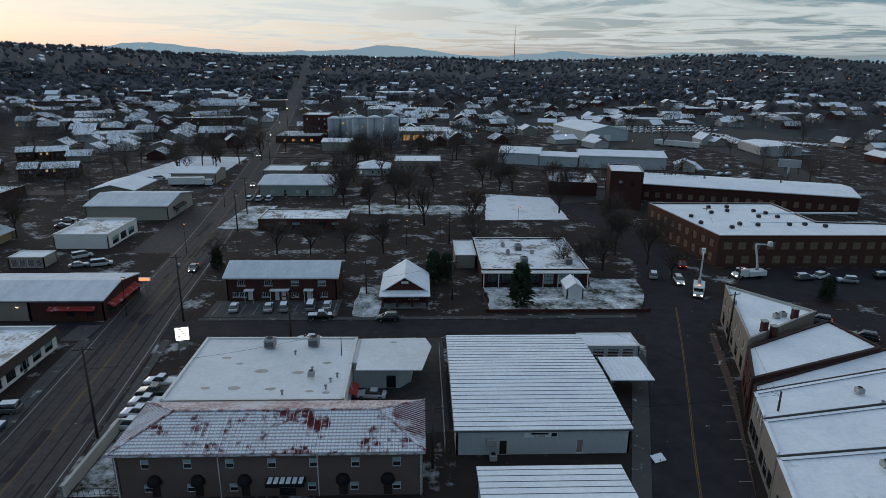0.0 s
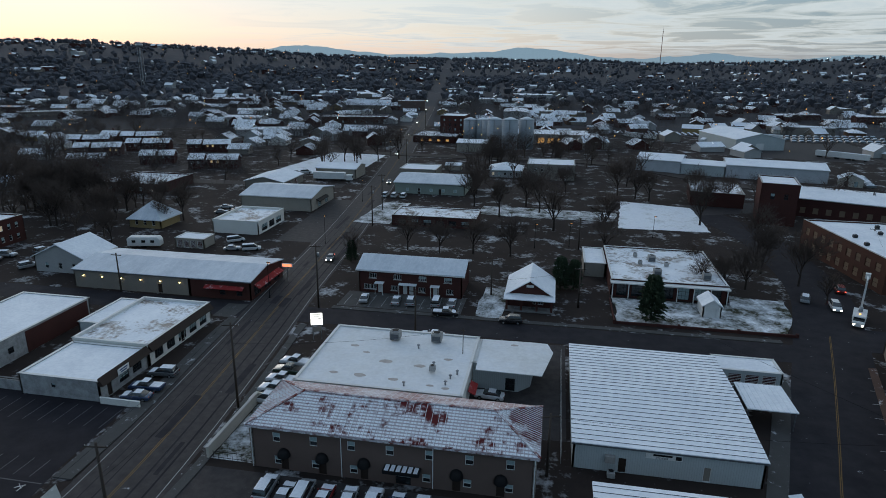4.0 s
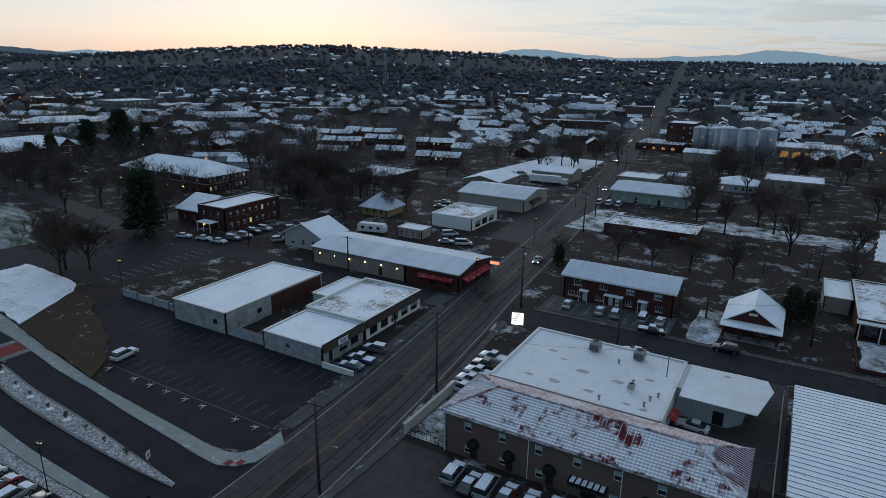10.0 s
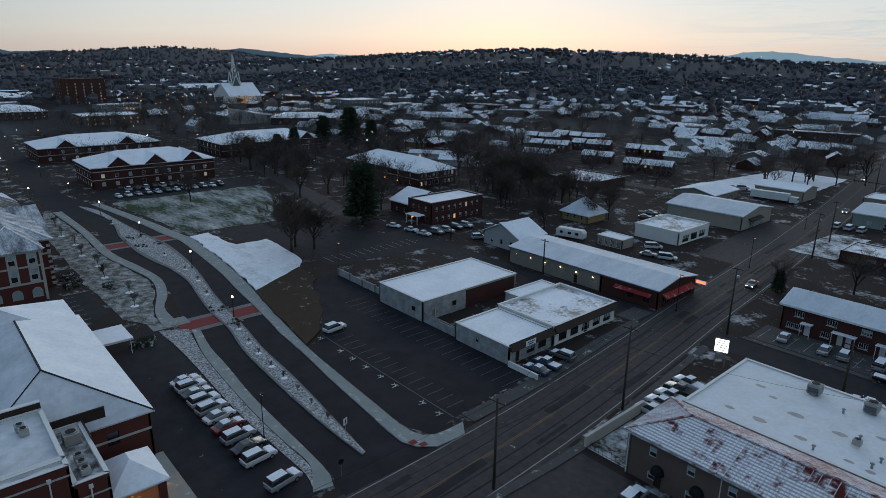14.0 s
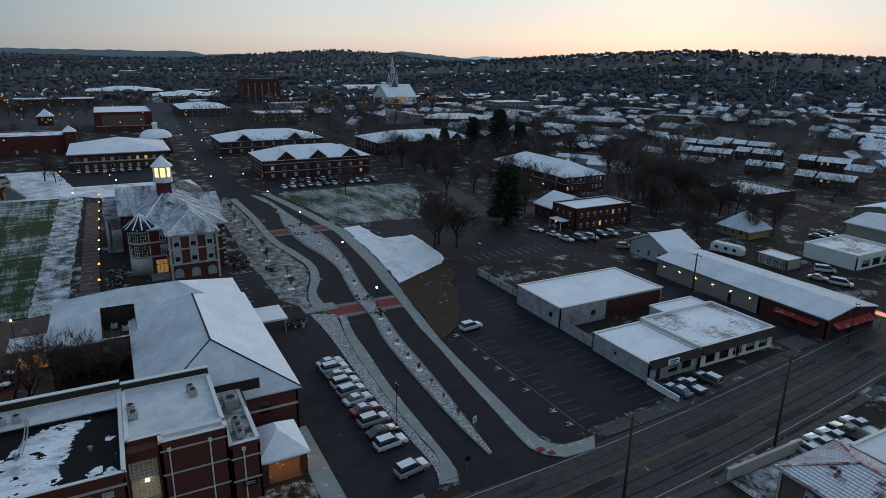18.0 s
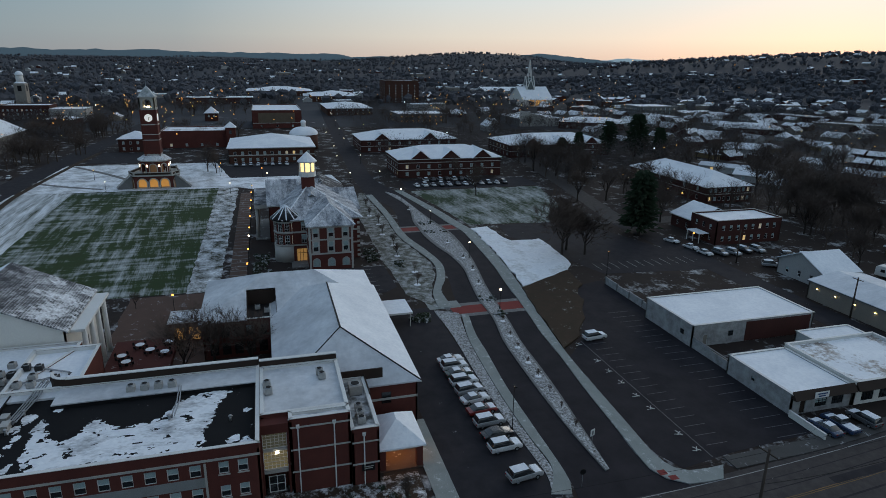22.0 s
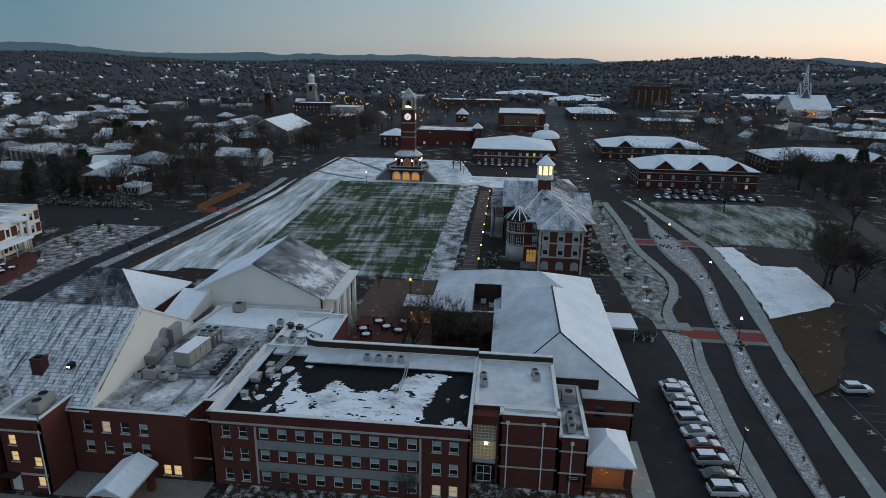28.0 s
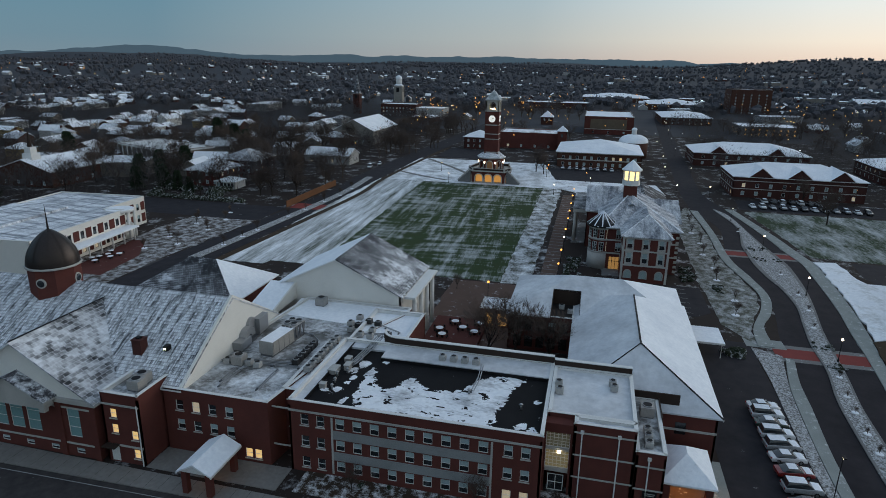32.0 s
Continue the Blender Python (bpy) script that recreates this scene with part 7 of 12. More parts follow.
for x, y, r_ in ((149, 379, -38), (156, 374, -38), (160, 370, -38), (52, 446, -30), (60, 440, -30), (144, 458, -20), (92, 422, 70)):
    t_ = thing("freight_container", x, y, 0, r_, "white freight trailer box with a snowy roof", "trailer", "freight trailers")
    box("body", -6, 6, -1.3, 1.3, 0.9, 3.7, WHITE, t_)
    box("snow_cover", -5.9, 5.9, -1.25, 1.25, 3.7, 3.76, SNOW, t_)
    for wx in (-4.5, -3.4, 4.2):
        for wy in (-1.1, 0.9):
            cyl("wheel", wx, wy, 0.45, 0.45, 0.45, 0.25, RUBBER, t_, 12, tilt=(-90, 0, 0))
blb = thing("billboard", 161, 266, 0, -30, "roadside billboard on a single post", "billboard")
cyl("post", 0, 0, 0, 0.4, 0.4, 6.4, STEEL, blb, 12)
box("face", -4.4, 4.4, -0.3, 0.3, 6.0, 9.4, WHITE, blb)
box("picture_panel", -4.2, 4.2, -0.35, -0.31, 6.2, 9.2, METAL_WALL, blb)
truck = thing("tank_truck", -92, 250.5, 0, 4, "long white box truck parked beside a garage", "truck")
box("trailer_body", -8.5, 5.0, -1.3, 1.3, 0.9, 3.6, WHITE, truck)
box("cab", 5.4, 8.2, -1.2, 1.2, 0.5, 2.7, WHITE, truck, bev=0.15)
box("windscreen", 8.0, 8.24, -1.0, 1.0, 1.6, 2.4, GLASS, truck)
for wx in (-7, -5.8, 3.4, 6.8):
    for wy in (-1.15, 0.9):
        cyl("wheel", wx, wy, 0.48, 0.48, 0.48, 0.25, RUBBER, truck, 12, tilt=(-90, 0, 0))

# ---- campus: academic block ----
EVEN_SNOW = M("thin_even_snow_on_membrane", (0.09, 0.095, 0.105), None, 0.8, snow=(0.66, 0.10, 0.42))
def band(b, x0, x1, y0, y1, z, t=0.28, mat=None, proud=0.05):
    """A stone string course round a rectangle, proud of the wall."""
    mat = mat or STONE
    p = proud
    box("string_course", x0 - p, x1 + p, y0 - p, y0 + 0.02, z, z + t, mat, b)
    box("string_course", x0 - p, x1 + p, y1 - 0.02, y1 + p, z, z + t, mat, b)
    box("string_course", x0 - p, x0 + 0.02, y0 + 0.02, y1 - 0.02, z, z + t, mat, b)
    box("string_course", x1 - 0.02, x1 + p, y0 + 0.02, y1 - 0.02, z, z + t, mat, b)


# main block: local x to the street (east), length along y
BX, BY = -71.4, -18.4
E_FAC = [(2, 1.0, 5.2, 0.7 + 3.0 * k, 1.05, 1.5, "sash_sill") for k in range(3)] + [(9, 5.6, 25.6, 0.7 + 3.0 * k, 1.15, 1.5, "blue_sash") for k in range(3)] + [(2, 26.4, 30.4, 0.7 + 3.0 * k, 1.05, 1.5, "blue_sill" if k else "dim_sill") for k in range(3)]
block = building("academic_building", "three-storey red brick college building with a flat snowy roof", "college building", rect(-9.3, 9.3, -15.6, 15.6), 9.3, BRICK,
                 ("flat", BLACK_ROOF, 0.7, WHITE), {1: E_FAC, 0: [(2, 0.2, 0.8, 0.7 + 3 * k, 1.0, 1.5, "lit_sash") for k in range(3)]}, at=(BX, BY))
for k in (0, 1):
    box("spandrel_panel", 9.26, 9.36, -9.8, 9.8, 2.35 + 3.0 * k, 3.55 + 3.0 * k, SPANDREL, block, "grey concrete spandrel panel")
box("string_course", 9.28, 9.4, -15.6, 15.6, 8.5, 8.75, STONE, block)
for y in (-9.9, 9.9):
    box("pilaster_trim", 9.28, 9.4, y - 0.12, y + 0.12, 0.4, 8.3, STONE, block)
# higher snow-covered ledge round the dark roof
box("roof_ledge", -9.0, -4.9, -8.4, 15.3, 9.31, 9.85, EVEN_SNOW, block)
box("roof_ledge", -9.0, -7.4, -14.0, -8.42, 9.31, 9.6, EVEN_SNOW, block)
box("roof_ledge", -9.0, 9.0, -15.3, -14.0, 9.31, 9.6, EVEN_SNOW, block)
box("back_parapet", -9.5, -9.1, -7.6, 15.6, 9.3, 11.0, DARK_BROWN, block, "dark metal-clad rear parapet")
box("coping", -9.6, -9.0, -7.7, 15.6, 11.0, 11.12, WHITE, block)
for k in range(6):
    a_, b_ = radians(90 + 15 * k), radians(105 + 15 * k)
    q_ = [(-9.3 - 2.2 + r_ * math.sin(t_), -7.6 + r_ * math.cos(t_) - 0.0) for r_, t_ in ((2.4, a_), (2.4, b_), (2.0, b_), (2.0, a_))]
    put("curved_parapet", slab_mesh(q_[::-1], 9.3, 11.0, DARK_BROWN, "curved_parapet"), block)
    put("coping", slab_mesh(q_[::-1], 11.0, 11.12, WHITE, "coping"), block)
for x0, x1, y0, y1 in ((8.86, 8.98, -15.2, 15.2), (-4.88, -4.76, -8.4, 15.2), (-4.4, 8.8, 15.12, 15.24), (-9.0, 8.8, -13.98, -13.86)):
    box("dark_upstand", x0, x1, y0, y1, 9.3, 9.95 if x1 < 8.9 and y0 > 0 or x0 > 8 else 9.72, DARK, block)
# thin snow left lying on the black membrane
THIN_SNOW = M("thin_snow_on_membrane", (0.05, 0.05, 0.055), None, 0.7, snow=(0.68, 0.5, 0.14), aniso=(1, 0.45, 1))


def snow_patch(poly, z, parent, amp=0.45, cell=0.13):
    """A thin ragged sheet of snow: the cells of a fine grid that fall inside the outline."""
    P = [(x - parent.location.x, y - parent.location.y) for x, y in poly]

    def inside(x, y):
        hit = False
        for (xa, ya), (xb, yb) in zip(P, P[1:] + P[:1]):
            if (ya > y) != (yb > y) and x < xa + (y - ya) * (xb - xa) / (yb - ya):
                hit = not hit
        return hit

    xs, ys = [p[0] for p in P], [p[1] for p in P]
    vs, fs, idx = [], [], {}
    for i in range(int((min(xs) - amp) / cell), int((max(xs) + amp) / cell) + 1):
        for j in range(int((min(ys) - amp) / cell), int((max(ys) + amp) / cell) + 1):
            x, y = i * cell, j * cell
            dx, dy = (amp * (1.3 * noise.noise((x * 0.7, y * 0.7, q)) + 0.9 * noise.noise((x * 2.6, y * 2.6, q))) for q in (1.0, 5.0))
            if not inside(x + dx, y + dy) or noise.noise((x * 1.1, y * 0.6, 9.0)) + 0.5 * noise.noise((x * 3.5, y * 2.0, 3.0)) > 0.46:
                continue
            face = []
            for u, v in ((i, j), (i + 1, j), (i + 1, j + 1), (i, j + 1)):
                if (u, v) not in idx:
                    idx[u, v] = len(vs)
                    vs.append((u * cell, v * cell, z + 0.012))
                face.append(idx[u, v])
            fs.append(tuple(face))
    put("snow_patch", mesh_of("snow_patch", vs, fs, THIN_SNOW), parent, "thin ragged patch of snow")


snow_patch([(-63.0, -25.7), (-66.4, -27.2), (-69.3, -27.2), (-73.2, -27.8), (-74.3, -27.1), (-72.5, -26.0), (-69.7, -25.6), (-68.6, -24.0), (-69.2, -22.5), (-71.9, -21.9), (-72.7, -21.2), (-71.2, -19.7), (-70.2, -17.3),
            (-70.5, -14.7), (-72.0, -13.5), (-74.2, -12.4), (-76.0, -10.4), (-76.1, -8.2), (-75.8, -6.2), (-72.6, -7.6), (-68.8, -8.2), (-66.0, -8.8), (-63.2, -9.0)][::-1], 9.302, block)
rnd_ = random.Random(4)
for x, y, r in ((-72.4, -29.6, 0.9), (-70.6, -28.9, 0.6), (-74.6, -28.8, 1.0), (-69.0, -29.0, 0.5), (-67.4, -29.6, 0.7), (-66.6, -31.2, 0.6), (-76.0, -26.0, 0.8), (-64.6, -5.6, 0.9), (-63.9, -4.2, 0.7), (-70.6, -4.3, 0.5), (-67.0, -12.4, 0.4), (-64.4, -28.0, 0.5), (-65.2, -27.8, 0.4)):
    snow_patch([(x + r * rnd_.uniform(0.7, 1.4) * math.cos(a_), y + r * rnd_.uniform(0.6, 1.1) * math.sin(a_)) for a_ in [k * 0.785 for k in range(8)]], 9.304, block, 0.2)
# stair tower bay and higher brick section
tw = building("stair_tower", "higher red brick stair tower with white downpipes", "college building", rect(-79.6, -67.4, -2.6, 7.6), 9.8, BRICK, ("flat", EVEN_SNOW, 0.35, WHITE), {})
box("back_parapet", -6.6, -6.2, -5.2, 5.1, 9.8, 11.0, DARK_BROWN, tw, "dark metal-clad rear parapet")
box("coping", -6.7, -6.1, -5.2, 5.1, 11.0, 11.12, WHITE, tw)
for z in (2.9, 5.9, 8.9):
    band(tw, -6.1, 6.1, -5.1, 5.1, z, 0.2)
st_ = thing("stair_window_bay", -66.6, -1.2, 0, 0, "tall glazed stair window with lit landings in brick", "window bay")
box("pier", -0.8, 0.75, -1.65, -1.4, 0, 9.6, BRICK, st_)
box("pier", -0.8, 0.75, 1.4, 1.65, 0, 9.6, BRICK, st_)
box("head", -0.8, 0.75, -1.4, 1.4, 8.4, 9.6, BRICK, st_)
box("landing", -0.8, 0.5, -1.4, 1.4, 2.9, 3.4, STONE, st_)
box("landing", -0.8, 0.5, -1.4, 1.4, 5.9, 6.2, STONE, st_)
for z, hh, mt in ((3.4, 2.4, M("stair_glass_dim", (0.16, 0.14, 0.09), None, 0.25, bump=0.0, emit=((1.0, 0.78, 0.36), 0.10))), (6.2, 2.1, M("stair_glass_lit", (0.20, 0.19, 0.13), None, 0.25, bump=0.0, emit=((1.0, 0.85, 0.45), 0.03)))):
    w_ = put("window", bars_mesh(2.8, hh, 0.07, 0.1, (6, 5), WHITE), st_, "", pose(0.3, -1.4, z, 0, 0, 90))
    put("pane", pane_mesh(2.8, hh, mt), w_, "", pose(0, 0.05, 0))
w_ = put("door", bars_mesh(1.9, 2.3, 0.1, 0.1, (2, 2), WHITE), st_, "", pose(0.3, -0.95, 0.15, 0, 0, 90))
put("door_leaf", pane_mesh(1.9, 2.3, GLASS), w_, "", pose(0, 0.05, 0))
put("light_fitting", box_mesh(0.25, 0.45, 0.25, LAMP_WHITE), st_, "bright white bulkhead light", pose(0.55, 0.2, 5.6))
pf = building("brick_front_bay", "red brick front bay with stone bands and white downpipes", "college building", [(-67.3, 0.6), (-65.6, 0.6), (-65.6, 7.6), (-67.3, 7.6)], 9.8, BRICK, ("flat", THIN_SNOW, 0.35, WHITE), {})
pf2 = building("brick_front_bay", "lower red brick front bay with stone bands", "college building", [(-78.0, 7.7), (-65.2, 7.7), (-65.2, 11.0), (-78.0, 11.0)], 7.4, BRICK, ("flat", GREY_DECK, 0.5, WHITE), {})
for b_, cx_, y0_, y1_, top_ in ((pf, 0.85, -3.5, 3.5, 9.0), (pf2, 6.4, -1.65, 1.65, 7.0)):
    for z in (2.9, 5.9, 8.9):
        if z < top_:
            box("string_course", cx_, cx_ + 0.06, y0_, y1_, z, z + 0.2, STONE, b_)
    for y in ((-2.6, 1.6) if b_ is pf else (-0.2,)):
        box("downpipe", cx_ + 0.02, cx_ + 0.16, y - 0.07, y + 0.07, 0, top_, WHITE, b_)
        box("rainwater_head", cx_, cx_ + 0.3, y - 0.2, y + 0.2, top_, top_ + 0.35, WHITE, b_)
box("recess_wall", -6.45, -6.25, -1.6, 4.4, 6.6, 8.9, DARK_BROWN, pf2, "dark cladding of a roof recess")
box("recess_wall", -6.25, -1.2, 1.7, 1.85, 6.6, 8.2, DARK_BROWN, pf2)
for k in range(3):
    ac(-67.2 - k * 1.5, 9.2, 7.4, False)
ac(-74.5, 9.4, 7.4, True)
plq = thing("wall_plaque", -65.1, 9.6, 2.0, 0, "dark wall plaque with unreadable lettering", "plaque")
box("board", -0.06, 0.06, -0.8, 0.8, 0, 0.9, DARK, plq)
box("text_bar", 0.062, 0.07, -0.6, 0.6, 0.55, 0.65, STONE, plq)
box("text_bar", 0.062, 0.07, -0.5, 0.5, 0.3, 0.4, STONE, plq)

# entrance pavilion with a lit soffit
pav = thing("entrance_pavilion", -70.4, 14.0, 0, 0, "brick entrance pavilion with a snowy hipped roof and warm lights", "porch")
for x, y in ((3.0, 2.5), (3.0, -2.3), (-1.4, 2.5)):
    box("pier", x - 0.4, x + 0.4, y - 0.4, y + 0.4, 0, 3.2, BRICK, pav)
gable_or_hip(pav, -4.0, 3.4, -2.9, 2.9, 3.4, ("hip", SHINGLE_WHITE, 2.0, "x", 0.35, STONE), BRICK)
box("soffit", -3.8, 3.3, -2.8, 2.8, 3.2, 3.35, STONE, pav)
box("beam", 2.9, 3.3, -2.8, 2.8, 2.75, 3.2, STONE, pav)
box("floor_slab", -4, 3.6, -3, 3, 0.0, 0.14, BRICKPAVE, pav)
box("back_wall", -4.2, -3.9, -2.8, 2.8, 0.14, 3.2, BRICK, pav)
w_ = put("glazed_door", bars_mesh(2.6, 2.2, 0.08, 0.1, (4, 2), WHITE), pav, "", pose(-3.85, -1.3, 0.2, 0, 0, 90))
put("pane", pane_mesh(2.6, 2.2, AMBER_DIM), w_, "", pose(0, 0.05, 0))
for k in (-1, 1):
    put("soffit_light", box_mesh(0.3, 0.3, 0.06, LAMP_AMBER), pav, "", pose(0.6, k * 1.2, 3.14))
pl = new("pavilion_lamp", bpy.data.lights.new("pavilion_lamp", "AREA"))
pl.data.energy, pl.data.size, pl.data.color = 130, 3.0, (1.0, 0.46, 0.14)
pl.matrix_world = look((-69.8, 14.0, 3.05), (-69.8, 14.0, 0))

# auditorium with a large snowy hipped roof and a side wing
# South and east slopes: shade put into a greyer snow; north slope stays white.
aud = building("auditorium", "brick auditorium under a large snow-covered hipped roof", "auditorium", rect(-116.6, -77.2, -0.6, 18.6), 6.9, BRICK, ("hip", (M("auditorium_roof_snow_shaded", (0.12, 0.125, 0.135), None, 0.75, snow=(0.78, 0.10, 0.45)), M("snow_on_roofing_smooth", (0.10, 0.10, 0.11), None, 0.8, snow=(1.2, 0.5, 0.1))), 4.6, "x", 0.5, WHITE),
               {1: [(3, 0.1, 0.9, 3.6, 1.4, 1.8, "dark")], 2: [(8, 0.05, 0.95, 2.6, 1.3, 2.6, "tall_dark")]})
box("string_course", 19.7, 19.8, -9.6, 9.6, 4.2, 4.5, STONE, aud)
wing = building("auditorium_wing", "brick wing with a snowy hipped roof and a sunken roof well", "auditorium", rect(-126.0, -104.9, -12.4, -0.8), 6.9, BRICK, ("flat", DARK_BROWN, 0.0, WHITE),
                {1: [(5, 0.06, 0.94, 3.8, 1.4, 2.0, "dark"), (5, 0.06, 0.94, 0.6, 1.4, 2.2, "dark")]})


def sheet(name, pts, mat, parent, t=0.22):
    n = len(pts)
    vs = list(pts) + [(x, y, z - t) for x, y, z in pts]
    return put(name, mesh_of(name, vs, [tuple(range(n)), tuple(reversed(range(n, 2 * n)))] + [(i, n + i, n + (i + 1) % n, (i + 1) % n) for i in range(n)], mat), parent)


WX, WY = -115.45, -6.6
wz = lambda x: 7.0 + 4.6 * (x - 10.95) / (0 - 10.95)
# Every wing slope but the north hip takes the same shade-greyed snow.
sheet("roof_slope", [(10.95, -6.3, 7.0), (10.95, 1.6, 7.0), (4.0, 1.6, wz(4.0)), (4.0, 6.6, wz(4.0)), (10.95, 6.6, 7.0), (10.95, 19, 7.0), (0, 9.6, 11.6), (0, 4.9, 11.6)], M("auditorium_roof_snow_shaded", (0, 0, 0)), wing)
sheet("roof_slope", [(-10.95, 25.2, 7.0), (-10.95, -6.3, 7.0), (0, 4.9, 11.6), (0, 14.0, 11.6)], M("auditorium_roof_snow_shaded", (0, 0, 0)), wing)
sheet("roof_hip", [(-10.95, -6.3, 7.0), (10.95, -6.3, 7.0), (0, 4.9, 11.6)], M("auditorium_roof_snow_shaded", (0, 0, 0)), wing)
sheet("roof_slope", [(0, 9.6, 11.6), (10.95, 19, 7.0), (10.95, 25.2, 7.0), (0, 14.0, 11.6)], M("auditorium_roof_snow_shaded", (0, 0, 0)), wing)
sheet("roof_hip", [(0, 14.0, 11.6), (10.95, 25.2, 7.0), (-10.95, 25.2, 7.0)], M("snow_on_roofing_smooth", (0, 0, 0)), wing)
building("auditorium_wing", "brick end of the auditorium under its snowy roof", "auditorium", rect(-126, -116.8, -0.6, 18.4), 6.9, BRICK, ("flat", DARK_BROWN, 0.0, WHITE), {2: [(3, 0.1, 0.9, 2.6, 1.3, 2.6, "tall_dark")]})
for y in (1.6, 6.6):
    put("well_wall", mesh_of("well_wall", [(10.5, y, 6.9), (4.0, y, 6.9), (4.0, y, wz(4.0)), (10.5, y, wz(10.5)), (10.5, y + 0.1, 6.9), (4.0, y + 0.1, 6.9), (4.0, y + 0.1, wz(4.0)), (10.5, y + 0.1, wz(10.5))], [(0, 1, 2, 3), (7, 6, 5, 4), (0, 3, 7, 4), (3, 2, 6, 7)], DARK_BROWN), wing)
box("well_wall", 3.9, 4.0, 1.6, 6.7, 6.9, wz(4.0), DARK_BROWN, wing)
box("well_floor", 4.0, 10.5, 1.7, 6.6, 6.9, 6.96, DARK, wing)
ac(-107.2, -1.6, 6.97, False)
ac(-109.0, -3.2, 6.97, False)
cn = building("garden_room", "small brick garden room with a snowy flat roof", "building", rect(-119.8, -113.6, -19.2, -12.8), 3.6, BRICK, ("flat", ROOF_SNOW, 0.1, WHITE), {1: [(2, 0.1, 0.9, 0.2, 2.0, 2.6, "amber_dark")]})
cp = thing("flat_canopy", -113.8, 23.0, 0, 0, "white flat drop-off canopy on thin posts", "canopy")
box("roof", -3.6, 3.6, -2.5, 2.6, 2.9, 3.1, ROOF_SNOW, cp)
box("fascia", -3.7, 3.7, -2.6, -2.5, 2.75, 3.1, WHITE, cp)
box("fascia", 3.6, 3.7, -2.5, 2.6, 2.75, 3.1, WHITE, cp)
for x in (-3.2, 3.2):
    for y in (-2.1, 2.2):
        cyl("post", x, y, 0, 0.07, 0.07, 2.9, WHITE, cp, 8)

for (xa, ya, za), (xb, yb, zb), w_ in (((-10.2, 0, 11.75), (10.2, 0, 11.75), 0.26), ((20.2, -10.1, 6.85), (10.1, 0, 11.75), 0.12), ((20.2, 10.1, 6.85), (10.1, 0, 11.75), 0.2)):
    a, b_ = Vector((xa, ya, za)), Vector((xb, yb, zb))
    d_ = b_ - a
    put("ridge_cap", box_mesh(w_, d_.length, 0.1, DARK), aud, "dark metal ridge cap", Matrix.Translation((a + b_) / 2) @ d_.to_track_quat("Y", "Z").to_matrix().to_4x4())
# courtyard with a raised terrace and round tables
ter = slab("terrace", rect(-114, -100.5, -27.8, -17.6), 0.04, 1.0, TERRACE, label="raised dark red brick terrace", category="terrace")


def make_table():
    t_ = thing("round_table", 0, 0, 0, 0, "round outdoor table covered in snow", "table", "terrace tables")
    cyl("pedestal", 0, 0, 0, 0.3, 0.08, 0.7, DARK, t_, 8)
    cyl("tabletop", 0, 0, 0.7, 0.75, 0.75, 0.06, SNOW, t_, 16)
    return t_


def make_seat():
    t_ = thing("terrace_chair", 0, 0, 0, 0, "dark metal terrace chair dusted with snow", "chair", "terrace chairs")
    box("seat", -0.22, 0.22, -0.22, 0.22, 0.42, 0.46, DARK, t_)
    box("backrest", -0.22, 0.22, 0.19, 0.23, 0.46, 0.9, DARK, t_)
    for x in (-0.2, 0.2):
        for y in (-0.2, 0.2):
            cyl("leg", x, y, 0, 0.02, 0.02, 0.42, DARK, t_, 6)
    return t_


for x, y in ((-110.4, -23.4), (-108.0, -21.4), (-106.6, -18.9), (-110.8, -18.6), (-104, -24.5), (-106.5, -25.6)):
    repeat("table", make_table, pose(x, y, 1.0))
    for k in range(4):
        a = radians(90 * k + 30)
        repeat("seat", make_seat, pose(x + 1.15 * math.sin(a), y - 1.15 * math.cos(a) * -1, 1.0, 0, 0, math.degrees(-a)))

# west roof decks, machinery and curved parapet
dk = building("service_wing", "low brick wing with a grey roof deck full of machinery", "college building", [(-97.0, -47.8), (-62.1, -51.8), (-62.1, -36.9), (-80.8, -34.2), (-94.4, -28.4), (-97.0, -28.4)], 8.6, BRICK, ("flat", GREY_DECK, 0.45, WHITE),
              {1: [(4, 1.0, 10.6, 6.0, 1.1, 1.5, "mix_sill"), (4, 1.0, 10.6, 3.2, 1.1, 1.5, "mix_sill"), (2, 11.2, 13.8, 0.6, 1.0, 1.4, "lit_sill")], 4: [(3, 0.1, 0.9, 4.2, 1.2, 1.8, "dark")]})
for z in (2.6, 8.0):
    box("string_course", 19.2, 19.3, -9.8, 4.9, z, z + 0.2, STONE, dk)
link = building("link_wing", "narrow brick link with lit windows", "college building", rect(-80.8, -65.8, -36.8, -34.1), 8.8, BRICK, ("flat", ROOF_SNOW, 0.3, WHITE), {1: [(1, 0.2, 0.8, 0.8 + 2.9 * k, 1.0, 1.5, "lit_sill") for k in range(3)]})
building("deck_wing", "brick wing with a snow-covered roof deck", "college building", rect(-94.2, -81.0, -33.8, -25.2), 8.9, BRICK, ("flat", ROOF_SNOW, 0.6, WHITE), {2: [(3, 0.1, 0.9, 4.6, 1.4, 1.6, "dark")]})
for k in range(8):
    ac(-70.9 - k * 1.42, -35.5, 9.1, False)
for k in range(6):
    repeat("dark_ac", lambda: make_ac(False, DARK_HVAC), pose(-73.2 - k * 1.18, -38.45, 8.6))
for x, y in ((-71.0, -47.9), (-71.3, -44.7), (-71.0, -43.2)):
    ac(x, y, 8.6, False)
ac(-71.4, -46.3, 8.6, True)
for x, y in ((-88.1, -36.1), (-90.7, -35.5), (-85.8, -35.2), (-83.8, -32.8), (-83.6, -31.1), (-85.7, -31.5)):
    ac(x, y, 8.9 if y > -34 else 8.6, False)
